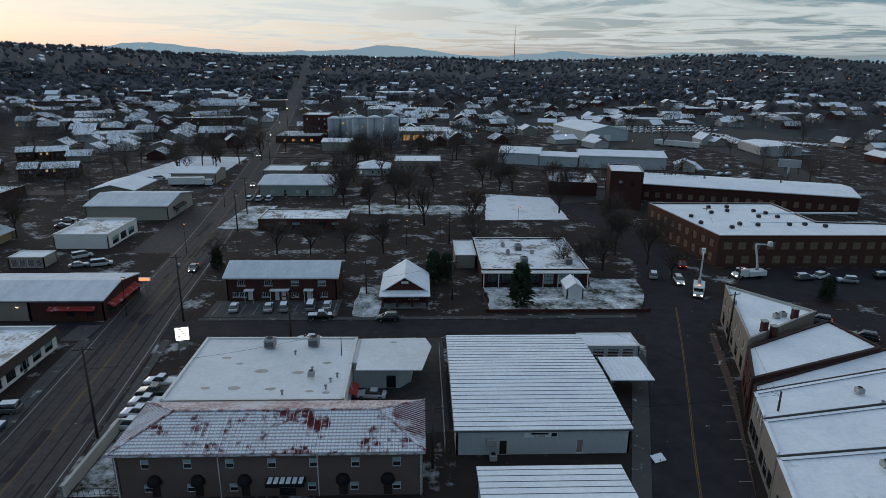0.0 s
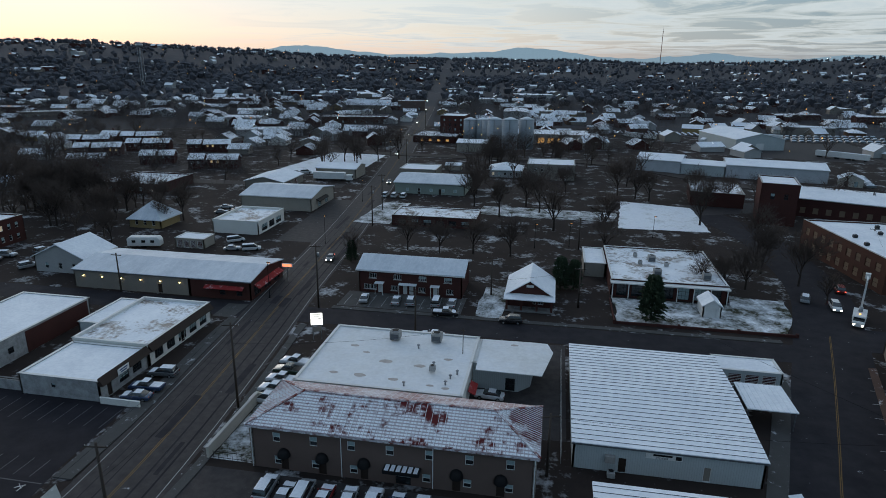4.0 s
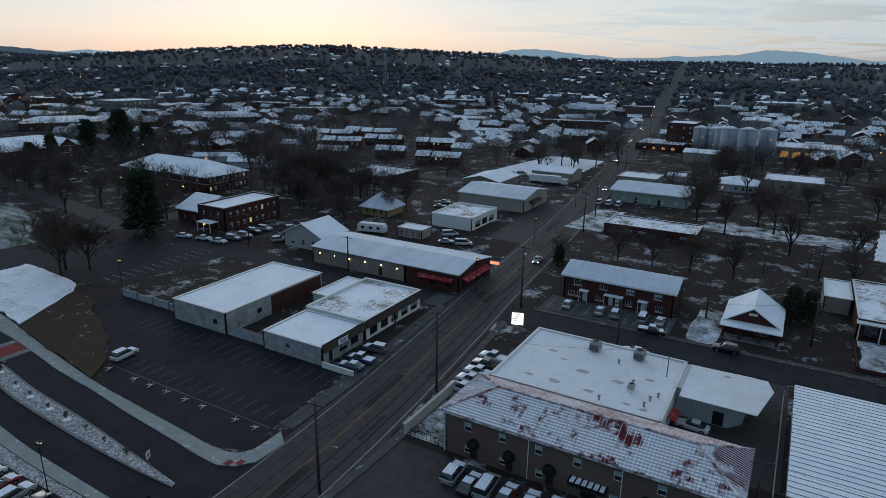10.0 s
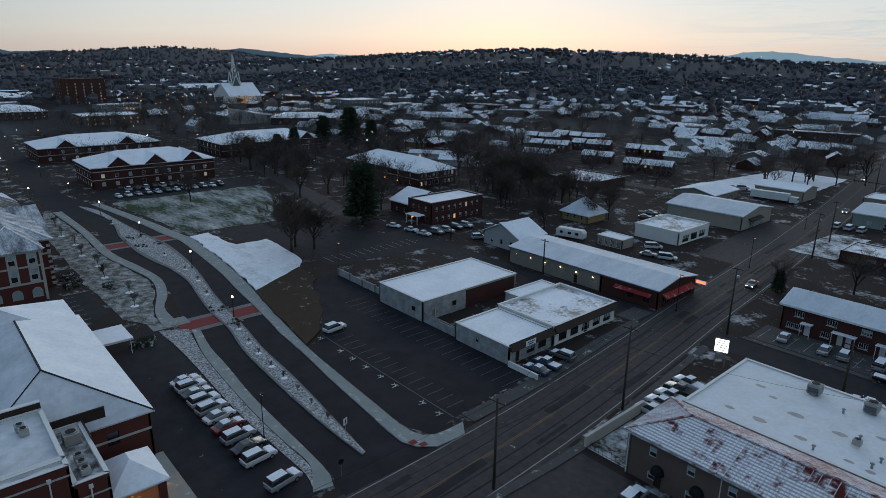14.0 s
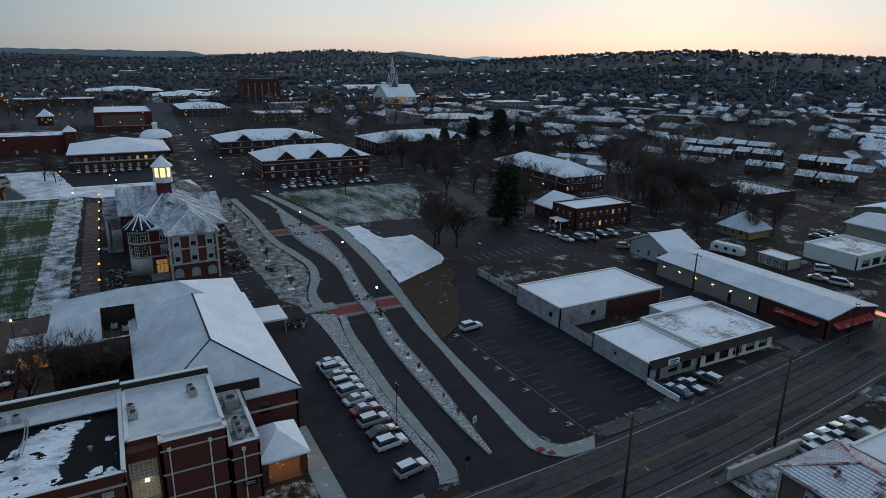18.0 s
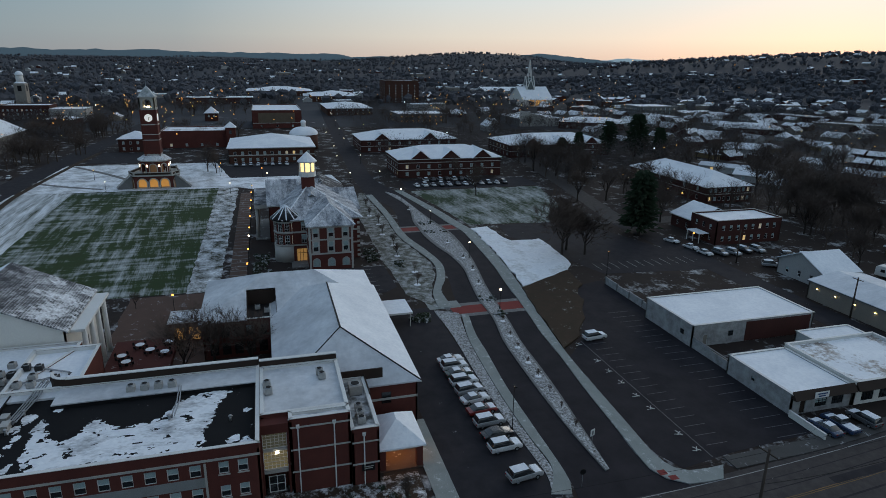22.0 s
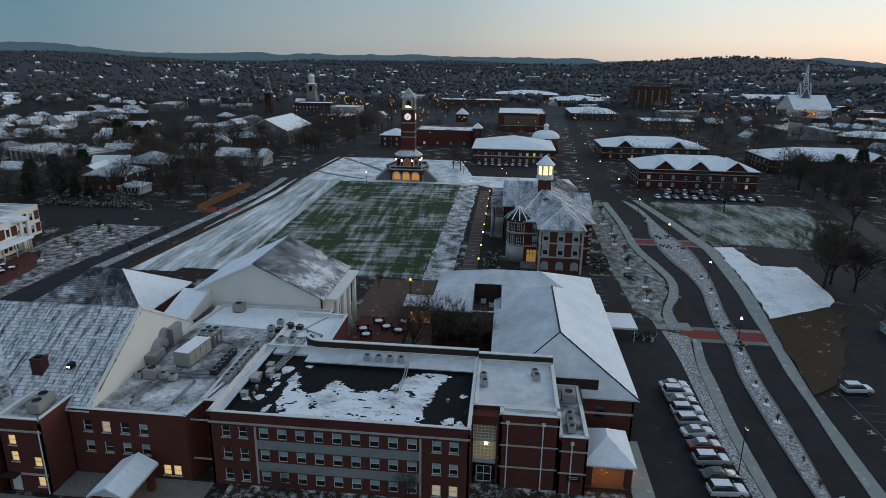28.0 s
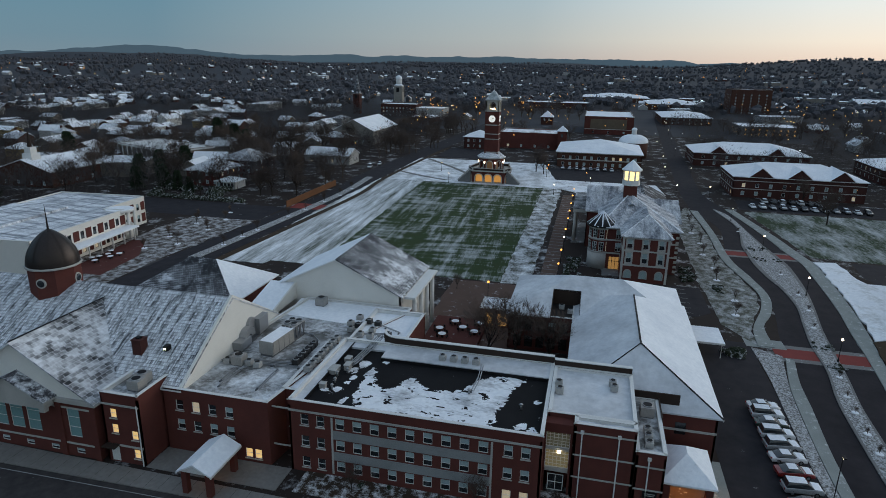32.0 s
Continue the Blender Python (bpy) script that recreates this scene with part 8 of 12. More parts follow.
for x, y in ((-88.9, -33.2), (-88.4, -31.5), (-84.7, -28.6), (-87.6, -34.6)):
    repeat("dark_ac", lambda: make_ac(False, DARK_HVAC), pose(x, y, 8.9 if y > -34 else 8.6))
for x, y, w_, d_, h_ in ((-71.5, -31.9, 1.9, 1.2, 0.55), (-75.0, -31.2, 1.2, 0.9, 0.5), (-72.8, -30.4, 1.4, 0.9, 0.7), (-67.1, -31.6, 0.8, 0.9, 0.6)):
    hb_ = thing("roof_hatch", x, y, 9.3, RNG.uniform(-4, 4), "low metal roof curb box topped with snow", "roof hatch", "roof equipment")
    put("curb", box_mesh(w_ - 0.1, d_ - 0.1, h_, HVAC), hb_)
    put("lid", box_mesh(w_, d_, 0.1, HVAC_WHITE, 0.03), hb_, "", pose(0, 0, h_))
for x, y in ((-77.8, -15.0), (-77.8, -13.4), (-77.8, -16.6), (-77.8, -18.2)):
    ac(x, y, 9.75, False, 90)
for x, y in ((-74.6, -1.8), (-72.8, -1.6), (-76.4, 5.0), (-75.2, 5.2)):
    ac(x, y, 9.8, False)
for x, y in ((-70.4, -12.9), (-68.5, -6.0), (-68.7, -30.6), (-67.0, -30.3), (-70.4, -31.0), (-71.6, -30.0), (-75.6, -29.4)):
    vent(x, y, 9.3)
ch_ = thing("chiller_unit", -78.6, -43.3, 8.6, -6, "long grey rooftop chiller with a row of fans", "air conditioner")
box("housing", -1.4, 4.2, -1.2, 1.2, 0.3, 2.3, HVAC, ch_, bev=0.04)
box("snow_cover", -1.3, 4.1, -1.1, 1.1, 2.3, 2.34, METAL_SNOW, ch_)
box("skid", -4.6, 4.2, -1.0, 1.0, 0.0, 0.3, RIB, ch_)
for k in range(2):
    for y in (-0.6, 0.6):
        cyl("fan", -3.8 + k * 1.4, y, 2.45, 0.52, 0.50, 0.3, STEEL, ch_, 14)
        cyl("fan_grille", -3.8 + k * 1.4, y, 2.76, 0.44, 0.44, 0.02, DARK, ch_, 12)
box("fan_deck", -4.6, -1.7, -1.2, 1.2, 2.35, 2.45, HVAC_WHITE, ch_)
for k in range(3):
    for y in (-1.15, 1.15):
        vs = [(-4.5 + k * 0.98, y - 0.05, 2.35), (-3.62 + k * 0.98, y - 0.05, 2.35), (-4.06 + k * 0.98, y - 0.05, 0.3), (-4.5 + k * 0.98, y + 0.05, 2.35), (-3.62 + k * 0.98, y + 0.05, 2.35), (-4.06 + k * 0.98, y + 0.05, 0.3)]
        put("coil_panel", mesh_of("coil_panel", vs, [(0, 1, 2), (3, 5, 4), (0, 2, 5, 3), (1, 4, 5, 2), (0, 3, 4, 1)], RIB), ch_)
for k in range(5):
    box("panel_seam", -1.3 + k * 1.33, -1.24 + k * 1.33, -1.23, 1.23, 0.4, 2.2, RIB, ch_)
dc = thing("duct_unit", -79.0, -49.0, 8.6, 4, "bulky bent sheet-metal air duct on the roof", "duct")
box("fan_box", -4.4, -1.4, -1.0, 1.0, 0.3, 2.9, STEEL, dc, bev=0.05)
box("plenum", 1.6, 4.6, -1.1, 1.1, 0.3, 1.5, STEEL, dc, bev=0.04)
vs, fs = [], []
for k in range(13):
    a = math.pi * k / 12
    for r in (0.6, 1.7):
        for y in (-0.7, 0.7):
            vs.append((1.2 - r * math.cos(a), y, 0.9 + r * math.sin(a)))
    if k:
        o = 4 * k
        fs += [(o - 4, o - 3, o + 1, o), (o - 2, o + 2, o + 3, o - 1), (o - 4, o, o + 2, o - 2), (o - 3, o - 1, o + 3, o + 1)]
put("bent_duct", mesh_of("bent_duct", vs, fs, STEEL), dc)
put("bent_duct", mesh_of("bent_duct", [(x_ * 0.9 - 1.6, y_ * 0.8 - 0.3, z_ * 1.35) for x_, y_, z_ in vs], fs, STEEL), dc)
box("support", -4.2, 4.4, -0.8, 0.8, 0.0, 0.3, RIB, dc)
for pts in ([(-65.1, -45.4), (-69.6, -45.2)], [(-65.6, -40.2), (-71, -40.2), (-72.2, -41.4)], [(-66.4, -46.0), (-69.8, -46.0)], [(-71.8, -49.6), (-72.2, -41.6), (-72.4, -37.6)], [(-72.6, -49.0), (-73.0, -41.0), (-73.2, -39.2)], [(-84.4, -33.9), (-85.2, -30.2), (-86, -28.6)], [(-90, -34.0), (-88, -30), (-86.6, -27.4)],
            [(-83.6, -29.6), (-79.4, -29.8), (-73.2, -30.4)], [(-83.2, -29.0), (-79.2, -29.1), (-73.6, -29.8)], [(-77.8, -12.6), (-74, -12.4), (-70.6, -12.6)], [(-81.4, -38.9), (-83, -40.4), (-83.6, -44)]):
    z = 8.75 if pts[0][1] < -34.5 else (9.1 if pts[0][0] < -84 else 9.8)
    p_ = thing("roof_conduit", pts[0][0], pts[0][1], 0, 0, "grey pipe run across the roof", "pipe", "roof pipes")
    for i, (a, b_) in enumerate(zip(pts, pts[1:])):
        A, B = Vector((*a, z)), Vector((*b_, z))
        for off_ in (0.0, 0.3):
            d_ = B - A
            put("pipe", box_mesh(0.12, d_.length, 0.12, STEEL), p_, "", Matrix.Translation((A + B) / 2 - Vector((*pts[0], 0)) + Vector((off_, off_, 0))) @ d_.to_track_quat("Y", "Z").to_matrix().to_4x4())
    for q in pts:
        box("pipe_support", q[0] - pts[0][0] - 0.1, q[0] - pts[0][0] + 0.5, q[1] - pts[0][1] - 0.1, q[1] - pts[0][1] + 0.1, z - 0.16, z, RIB, p_)

# street entrance with canopy
en = building("entrance_block", "red brick corner block with stone bands and lit windows", "college building", rect(-67.0, -57.8, -57.6, -52.2), 9.4, BRICK, ("flat", GREY_DECK, 0.5, WHITE),
              {1: [(1, 0.6, 2.6, 6.4, 0.95, 1.3, "lit_sill"), (1, 0.6, 2.6, 4.2, 0.95, 1.3, "lit_sill"), (1, 3.6, 5.2, 3.6, 0.95, 1.3, "lit_sill"), (1, 3.6, 5.2, 0.9, 0.95, 1.3, "lit_sill"), (1, 0.3, 2.0, 0.1, 1.3, 2.2, "door_white")]})
for z in (8.2, 2.4):
    box("string_course", 4.58, 4.68, -2.72, 2.72, z, z + 0.25, STONE, en)
cyl("downpipe", 4.7, 2.5, 0, 0.08, 0.08, 8.6, WHITE, en, 8)
put("door_hood", box_mesh(1.1, 1.9, 0.15, DARK_BROWN), en, "", pose(5.1, -1.7, 2.5))
ac(-62.0, -54.6, 9.4, True)
ac(-60.4, -54.2, 9.4, True)
cy_ = thing("entrance_canopy", -57.4, -42.4, 0, 0, "white gabled entrance canopy on brick piers", "canopy")
gable_or_hip(cy_, -3.0, 3.2, -2.05, 2.05, 3.3, ("gable", METAL_SNOW, 1.1, "x", 0.25, WHITE), WHITE)
for x in (-2.4, 2.7):
    for y in (-1.6, 1.6):
        box("pier", x - 0.35, x + 0.35, y - 0.35, y + 0.35, 0, 3.2, BRICK, cy_)
box("ceiling_light", -0.8, 0.8, -0.3, 0.3, 3.12, 3.2, LAMP_AMBER, cy_)
box("ceiling_board", -2.9, 3.1, -2.0, 2.0, 3.2, 3.3, WHITE, cy_)

# large hall with slate roofs, cross gable and domed cupola
HALL_SLATE = slates("hall_slates_streaked_with_snow", (0.045, 0.047, 0.053), 0.32, 0.46, 0.530, 0.55, 0.15, 90, 0.12, streak=(5.0, 0.25), gap=0.14)
FRONT_SLATE = slates("hall_front_slates_half_melted", (0.030, 0.032, 0.036), 0.95, 0.50, 0.400, 0.12, 0.15, 0, 0.10, slope=("Z", 15.0, 8.8, 0.14), gap=0.09, caught=0.15)
hall = building("assembly_hall", "large red brick assembly hall with a snow-dusted slate roof", "hall", rect(-88.4, -62.6, -92.0, -49.6), 9.0, BRICK, ("gable", (SHINGLE_X, HALL_SLATE), 7.6, "y", 0.5, WHITE),
                {1: [(1, 29.5, 31.5, 2.4, 1.4, 4.0, "tall_blue")]})
box("white_gable_wall", -12.95, 12.95, 21.2, 21.6, 6.0, 9.0, WHITE_WALL, hall, "white plastered end wall")
vs = [(-13.4, 21.62, 9.0), (13.4, 21.62, 9.0), (0, 21.62, 17.2), (-13.4, 21.2, 9.0), (13.4, 21.2, 9.0), (0, 21.2, 17.2)]
put("white_gable_wall", mesh_of("white_gable_wall", vs, [(0, 1, 2), (3, 5, 4), (0, 2, 5, 3), (1, 4, 5, 2)], WHITE_WALL), hall)
front = building("hall_front", "brick gabled front of the hall with tall pale windows", "hall", rect(-75.2, -57.4, -80.4, -58.4), 8.4, BRICK, ("gable", (SHINGLE_WHITE, FRONT_SLATE), 6.8, "x", 0.5, STONE),
                 {1: [(3, 5.6, 13.6, 2.9, 2.1, 4.3, "teal"), (1, 0.6, 4.6, 2.9, 1.9, 4.3, "teal"), (1, 16.6, 20.6, 2.9, 1.9, 4.3, "teal"), (5, 0.05, 0.95, 0.5, 1.3, 0.8, "blue_strip")]})
for c_ in front.children:
    if c_.name.startswith("gable"):
        c_.data.materials[0] = WHITE_WALL
ridge_bar((-10.0, 0, 15.5), (9.4, 0, 15.5), 0.22, 0.10, DARK, front)
box("cornice", 8.9, 9.3, -11.4, 11.4, 7.9, 8.5, STONE, front)
for z in (1.8, 7.0):
    box("string_course", 8.9, 9.0, -11.0, 11.0, z, z + 0.22, STONE, front)
for y in (-10.8, -5.6, 5.6, 10.8):
    box("pilaster", 8.9, 9.15, y - 0.4, y + 0.4, 0, 7.9, BRICK, front)
pd = thing("pediment", -56.9, -69.4, 7.5, 0, "stone pediment over the hall entrance front", "pediment")
gable_or_hip(pd, -0.8, 1.2, -5.2, 5.2, 1.2, ("gable", M("slate_dusted", (0.07, 0.07, 0.08), None, 0.75, snow=(0.35, 0.8, 0.1)), 2.6, "x", 0.4, STONE), STONE)
box("entablature", -0.8, 1.2, -5.2, 5.2, 0.0, 1.2, STONE, pd)
for y in (-4.6, 4.6):
    box("console", 0.4, 1.1, y - 0.4, y + 0.4, -0.6, 0, STONE, pd)
chm = thing("chimney", -66.4, -58.2, 9.6, 0, "square brick chimney on a slate roof", "chimney", "chimneys")
box("chimney_shaft", -0.7, 0.7, -0.7, 0.7, 0, 3.5, BRICK_DK, chm)
box("cap", -0.78, 0.78, -0.78, 0.78, 3.5, 3.66, BRICK_DK, chm)
box("flue", -0.3, 0.3, -0.3, 0.3, 3.66, 3.9, DARK, chm)
rl = thing("roof_light", -66.5, -54.0, 12.0, 0, "small roof floodlight glowing on slates", "lamp")
box("housing", -0.5, 0.5, -0.3, 0.3, 0, 0.7, DARK, rl)
put("lens", box_mesh(0.1, 0.35, 0.2, M("greenish_lamp", (0.7, 0.8, 0.5), None, 0.4, bump=0.0, emit=((0.9, 1.0, 0.55), 6.0))), rl, "", pose(0.5, 0, 0.25))
cup = thing("domed_cupola", -75.2, -79.6, 15.4, 0, "octagonal brick cupola with a dark ribbed metal dome", "cupola")
cyl("drum", 0, 0, -1.2, 3.6, 3.6, 5.0, BRICK, cup, 8)
cyl("cornice", 0, 0, 3.8, 3.9, 3.9, 0.3, STONE, cup, 16)
put("dome", dome_mesh(3.7, 5.4, COPPER, 20, 9, 0.80), cup, "dark bronze ribbed dome", pose(0, 0, 4.1))
cyl("spire", 0, 0, 9.3, 0.16, 0.02, 4.0, COPPER, cup, 8)
for k in range(10):
    a = 2 * math.pi * k / 10
    pts = [(3.74 * (1 - (j / 9) ** 2) ** 0.80, 4.1 + 5.4 * j / 9) for j in range(10)]
    vs, fs = [], []
    for j, (r, z) in enumerate(pts):
        for s in (-0.06, 0.06):
            vs.append((r * math.cos(a) - s * math.sin(a), r * math.sin(a) + s * math.cos(a), z + 0.05))
        if j:
            fs.append((2 * j - 2, 2 * j - 1, 2 * j + 1, 2 * j))
    put("rib", mesh_of("rib", vs, fs, COPPER), cup)
for k in range(4):
    cyl("round_window", 3.35 * math.cos(k * math.pi / 2 + 0.2), 3.35 * math.sin(k * math.pi / 2 + 0.2), 1.8, 0.75, 0.75, 0.25, STONE, cup, 16, tilt=(0, 90, math.degrees(k * math.pi / 2 + 0.2)))
    cyl("round_pane", 3.45 * math.cos(k * math.pi / 2 + 0.2), 3.45 * math.sin(k * math.pi / 2 + 0.2), 1.8, 0.55, 0.55, 0.2, GLASS, cup, 16, tilt=(0, 90, math.degrees(k * math.pi / 2 + 0.2)))

# white theatre with a shingled gable and columns
THEATRE_SLATE = slates("theatre_slates_with_snow_dashes", (0.050, 0.053, 0.060), 0.5, 0.34, 0.36, 0.22, 0.10, 0, 0.08, slope=("Z", 16.5, 11.0, 0.14), gap=0.22, caught=0.10)
th = building("theatre", "white plastered theatre with a grey shingled gable roof", "theatre", rect(-114.6, -97.3, -53.9, -30.5), 10.9, WHITE_WALL, ("gable", (SHINGLE_WHITE, THEATRE_SLATE), 5.7, "x", 0.5, STONE), {2: [(4, 0.1, 0.9, 2.0, 1.2, 3.6, "tall")]})
put("deck_membrane", slab_mesh([(-97.0 + 83.0, -49.2 + 37.9), (-89.4 + 83.0, -48.2 + 37.9), (-88.4 + 83.0, -37.4 + 37.9), (-94.2 + 83.0, -28.6 + 37.9), (-97.0 + 83.0, -28.6 + 37.9)], 8.61, 8.72, ROOF_SNOW, "deck_membrane"), dk, "snow-covered upper roof deck", pose(-83.0 - dk.location.x, -37.9 - dk.location.y, 0))
stg = thing("stage_wall", -93.4, -50.2, 8.6, 0, "white plastered stage house wall with a snowy lean roof", "wall")
put("wall_panel", mesh_of("wall_panel", [(-3.9, 0, 0), (4.4, 0, 0), (4.4, 0, 0.9), (-3.9, 0, 3.0), (-3.9, -0.3, 0), (4.4, -0.3, 0), (4.4, -0.3, 0.9), (-3.9, -0.3, 3.0)], [(0, 3, 2, 1), (4, 5, 6, 7), (3, 7, 6, 2), (1, 2, 6, 5), (0, 4, 7, 3)], WHITE_WALL), stg)
put("lean_roof", mesh_of("lean_roof", [(-3.9, -0.3, 2.9), (4.4, -0.3, 0.8), (4.4, -5.0, 0.8), (-3.9, -5.0, 2.9), (-3.9, -0.3, 0), (4.4, -0.3, 0), (4.4, -5.0, 0), (-3.9, -5.0, 0)], [(0, 3, 2, 1), (4, 5, 6, 7), (0, 1, 5, 4), (1, 2, 6, 5), (2, 3, 7, 6), (3, 0, 4, 7)], ROOF_SNOW), stg)
ac(-95.0, -44.3, 8.72, True)
for k in range(4):
    c_ = cyl("column", -6.2 + k * 4.2, 13.6, 0, 0.45, 0.38, 10.2, WHITE, th, 14)
box("entablature", -8.0, 8.0, 11.9, 14.2, 10.2, 10.6, WHITE, th)
box("portico_floor", -8.0, 8.0, 11.9, 14.4, 0, 0.4, CONCRETE, th)
SMALL_SLATE = slates("small_hall_slates_with_snow_rows", (0.032, 0.033, 0.037), 0.5, 0.36, 0.38, 0.16, 0.08, 90, 0.08, gap=0.22, caught=0.10)
sm_ = building("small_hall", "low hall with a snow-covered hipped roof", "hall", rect(-112, -95.6, -84.4, -62.4), 7.0, BRICK, ("hip", (ROOF_SNOW, SMALL_SLATE), 5.0, "y", 0.5, WHITE))

# columned brick and white building beyond the terrace
FROST_SEAM = slates("metal_roof_streaked_with_frost", (0.16, 0.18, 0.21), 0.55, 7.0, 0.52, 0.22, 0.16, 4, 0.06, streak=(3.0, 0.35), gap=0.10, stagger=0.0)
cb = building("columned_hall", "white and brick two-storey hall with a columned porch", "college building", [(-24, -16), (28, -16), (28, 19), (-6, 19), (-6, 13), (-24, 13)], 8.2, WHITE_WALL, ("flat", FROST_SEAM, 0.25, WHITE),
              {2: [(7, 0.03, 0.97, 4.6, 1.3, 2.0, "sash_dark"), (7, 0.03, 0.97, 0.9, 1.3, 2.2, "mix_dark")], 4: [(3, 0.05, 0.95, 4.6, 1.3, 2.0, "sash_dark"), (3, 0.05, 0.95, 0.9, 1.3, 2.2, "sash_dark")], 5: [(4, 0.1, 0.9, 4.6, 1.3, 2.0, "sash_dark"), (4, 0.1, 0.9, 0.9, 1.3, 2.2, "sash_dark")]}, at=(-140, -147), rot=4)
for k in range(8):
    x = 28 - 34 * (0.03 + 0.94 * k / 7)
    for z in (4.4, 0.8):
        box("brick_panel", x - 1.05, x + 1.05, 19.0, 19.08, z, z + 2.6, BRICK, cb)
    cyl("column", x, 22.2, 0, 0.24, 0.2, 3.6, WHITE, cb, 10)
for k in range(4):
    x = -6.6 - 17 * (0.05 + 0.9 * k / 3)
    for z in (4.4, 0.8):
        box("brick_panel", x - 0.9, x + 0.9, 13.0, 13.08, z, z + 2.6, BRICK, cb)
box("porch_roof", -6.4, 28.2, 19.1, 23.0, 3.6, 3.95, ROOF_SNOW, cb)
box("roof_step", -5, 27.6, -15.6, 2.0, 8.21, 8.7, FROST_SEAM, cb)
for k, x in enumerate((-9.4, -6.6)):
    cyl("column", x, 19.6, 0, 0.4, 0.34, 8.0, WHITE, cb, 12)
cyl("round_bay", -7.4, 16.6, 0, 3.3, 3.3, 3.6, WHITE_WALL, cb, 20)
cyl("bay_cornice", -7.4, 16.6, 7.6, 3.9, 3.9, 0.7, WHITE, cb, 20)
cyl("bay_roof", -7.4, 16.6, 8.3, 3.8, 3.6, 0.1, METAL_SNOW, cb, 20)

for x, y in ((-133.9, -122.4), (-132.4, -118.6), (-129.0, -121.8), (-125.7, -120.2), (-127.4, -122.6), (-131.2, -121.0), (-129.6, -119.0)):
    repeat("table", make_table, pose(x, y, 0.04))
    for k in range(2):
        a = radians(180 * k + 40 * x)
        repeat("seat", make_seat, pose(x + 1.15 * math.sin(a), y + 1.15 * math.cos(a), 0.04, 0, 0, math.degrees(-a)))
# library hall with lantern: two gabled ranges, a hipped centre, a front wing and a round corner turret
SLATE_E = slates("library_slates_facing_east", (0.085, 0.098, 0.12), 0.5, 0.4, 0.485, 0.30, 0.22, 90, 0.05, streak=(1.8, 0.5), gap=0.10)
SLATE_BARE = slates("library_slates_frosted", (0.10, 0.115, 0.14), 0.5, 0.4, 0.47, 0.4, 0.24, 90, 0.05, gap=0.10)
LX, LY = -172.0, 11.0
lib = thing("library_hall", LX, LY, 0, 0, "brick and stone library hall with frosted slate roofs", "college building")
for nm_, corners, hh in (("range", rect(-199, -177.6, -0.2, 14.0), 10.6), ("range", rect(-196, -172.0, 14.1, 24.2), 9.8), ("centre", rect(-177.5, -157.6, 3.4, 22.4), 11.0)):
    cs = [(x - LX, y - LY) for x, y in corners]
    specs = {0: [(4, 0.05, 0.95, 1.2 + 3.4 * k, 1.5, 2.2, "mix_tall") for k in range(3)], 1: [(2, 0.1, 0.9, 1.2 + 3.4 * k, 1.5, 2.2, "tall") for k in range(3)]} if nm_ == "range" else {0: [(3, 0.1, 0.9, 7.6, 1.5, 2.2, "tall")]}
    for i in range(4):
        facade(lib, cs[i], cs[(i + 1) % 4], hh, specs.get(i, ()), BRICK)
gable_or_hip(lib, -199 - LX, -177.6 - LX, -0.2 - LY, 14.0 - LY, 10.6, ("gable", (SLATE_BARE, SLATE_E), 5.2, "y", 0.5, STONE), BRICK)
gable_or_hip(lib, -196 - LX, -172.0 - LX, 14.1 - LY, 24.2 - LY, 9.8, ("gable", (SLATE_BARE, SLATE_E), 3.8, "y", 0.5, STONE), BRICK)
APEX = (-178.6 - LX, 0.0, 15.9)
WEST = (-190.0 - LX, 0.0, 15.9)
LE, LS, LN = -156.6 - LX, 2.8 - LY, 23.0 - LY


tile_sheet("roof_hip", [(LE, LS, 11.2), (LE, LN, 11.2), APEX], SLATE_E, lib)
tile_sheet("roof_slope", [(LE, LN, 11.2), (-186 - LX, LN, 11.2), WEST, APEX], SLATE_BARE, lib)
tile_sheet("roof_slope", [(-186 - LX, LS, 11.2), (LE, LS, 11.2), APEX, WEST], SLATE_BARE, lib)
HIP_CAP = M("frosted_ridge_cap", (0.30, 0.31, 0.33), None, 0.7, snow=(0.55, 0.9, 0.12))


ridge_bar(APEX, (LE, LN, 11.2), 0.55, 0.10, HIP_CAP, lib)
ridge_bar(APEX, (LE, LS, 11.2), 0.35, 0.10, HIP_CAP, lib)
for y0_, y1_ in ((3.4, 8.9), (19.4, 22.4)):
    for z in (4.2, 7.6, 10.6):
        box("string_course", -157.6 - LX, -157.45 - LX, y0_ - LY, y1_ - LY, z, z + 0.4, STONE, lib)
for y, z in ((8.1, 4.9), (8.1, 8.2), (20.2, 8.0)):
    w_ = put("window", bars_mesh(1.3, 2.3, 0.08, 0.1, (2, 3), WHITE), lib, "", pose(-157.5 - LX, y - 0.65 - LY, z, 0, 0, 90))
    put("pane", pane_mesh(1.3, 2.3, GLASS_BLUE), w_, "", pose(0, 0.05, 0))
for k in range(8):
    box("quoin", -157.58 - LX, -157.38 - LX, 21.7 - LY, 22.42 - LY, 0.5 + k * 1.25, 1.1 + k * 1.25, STONE, lib)
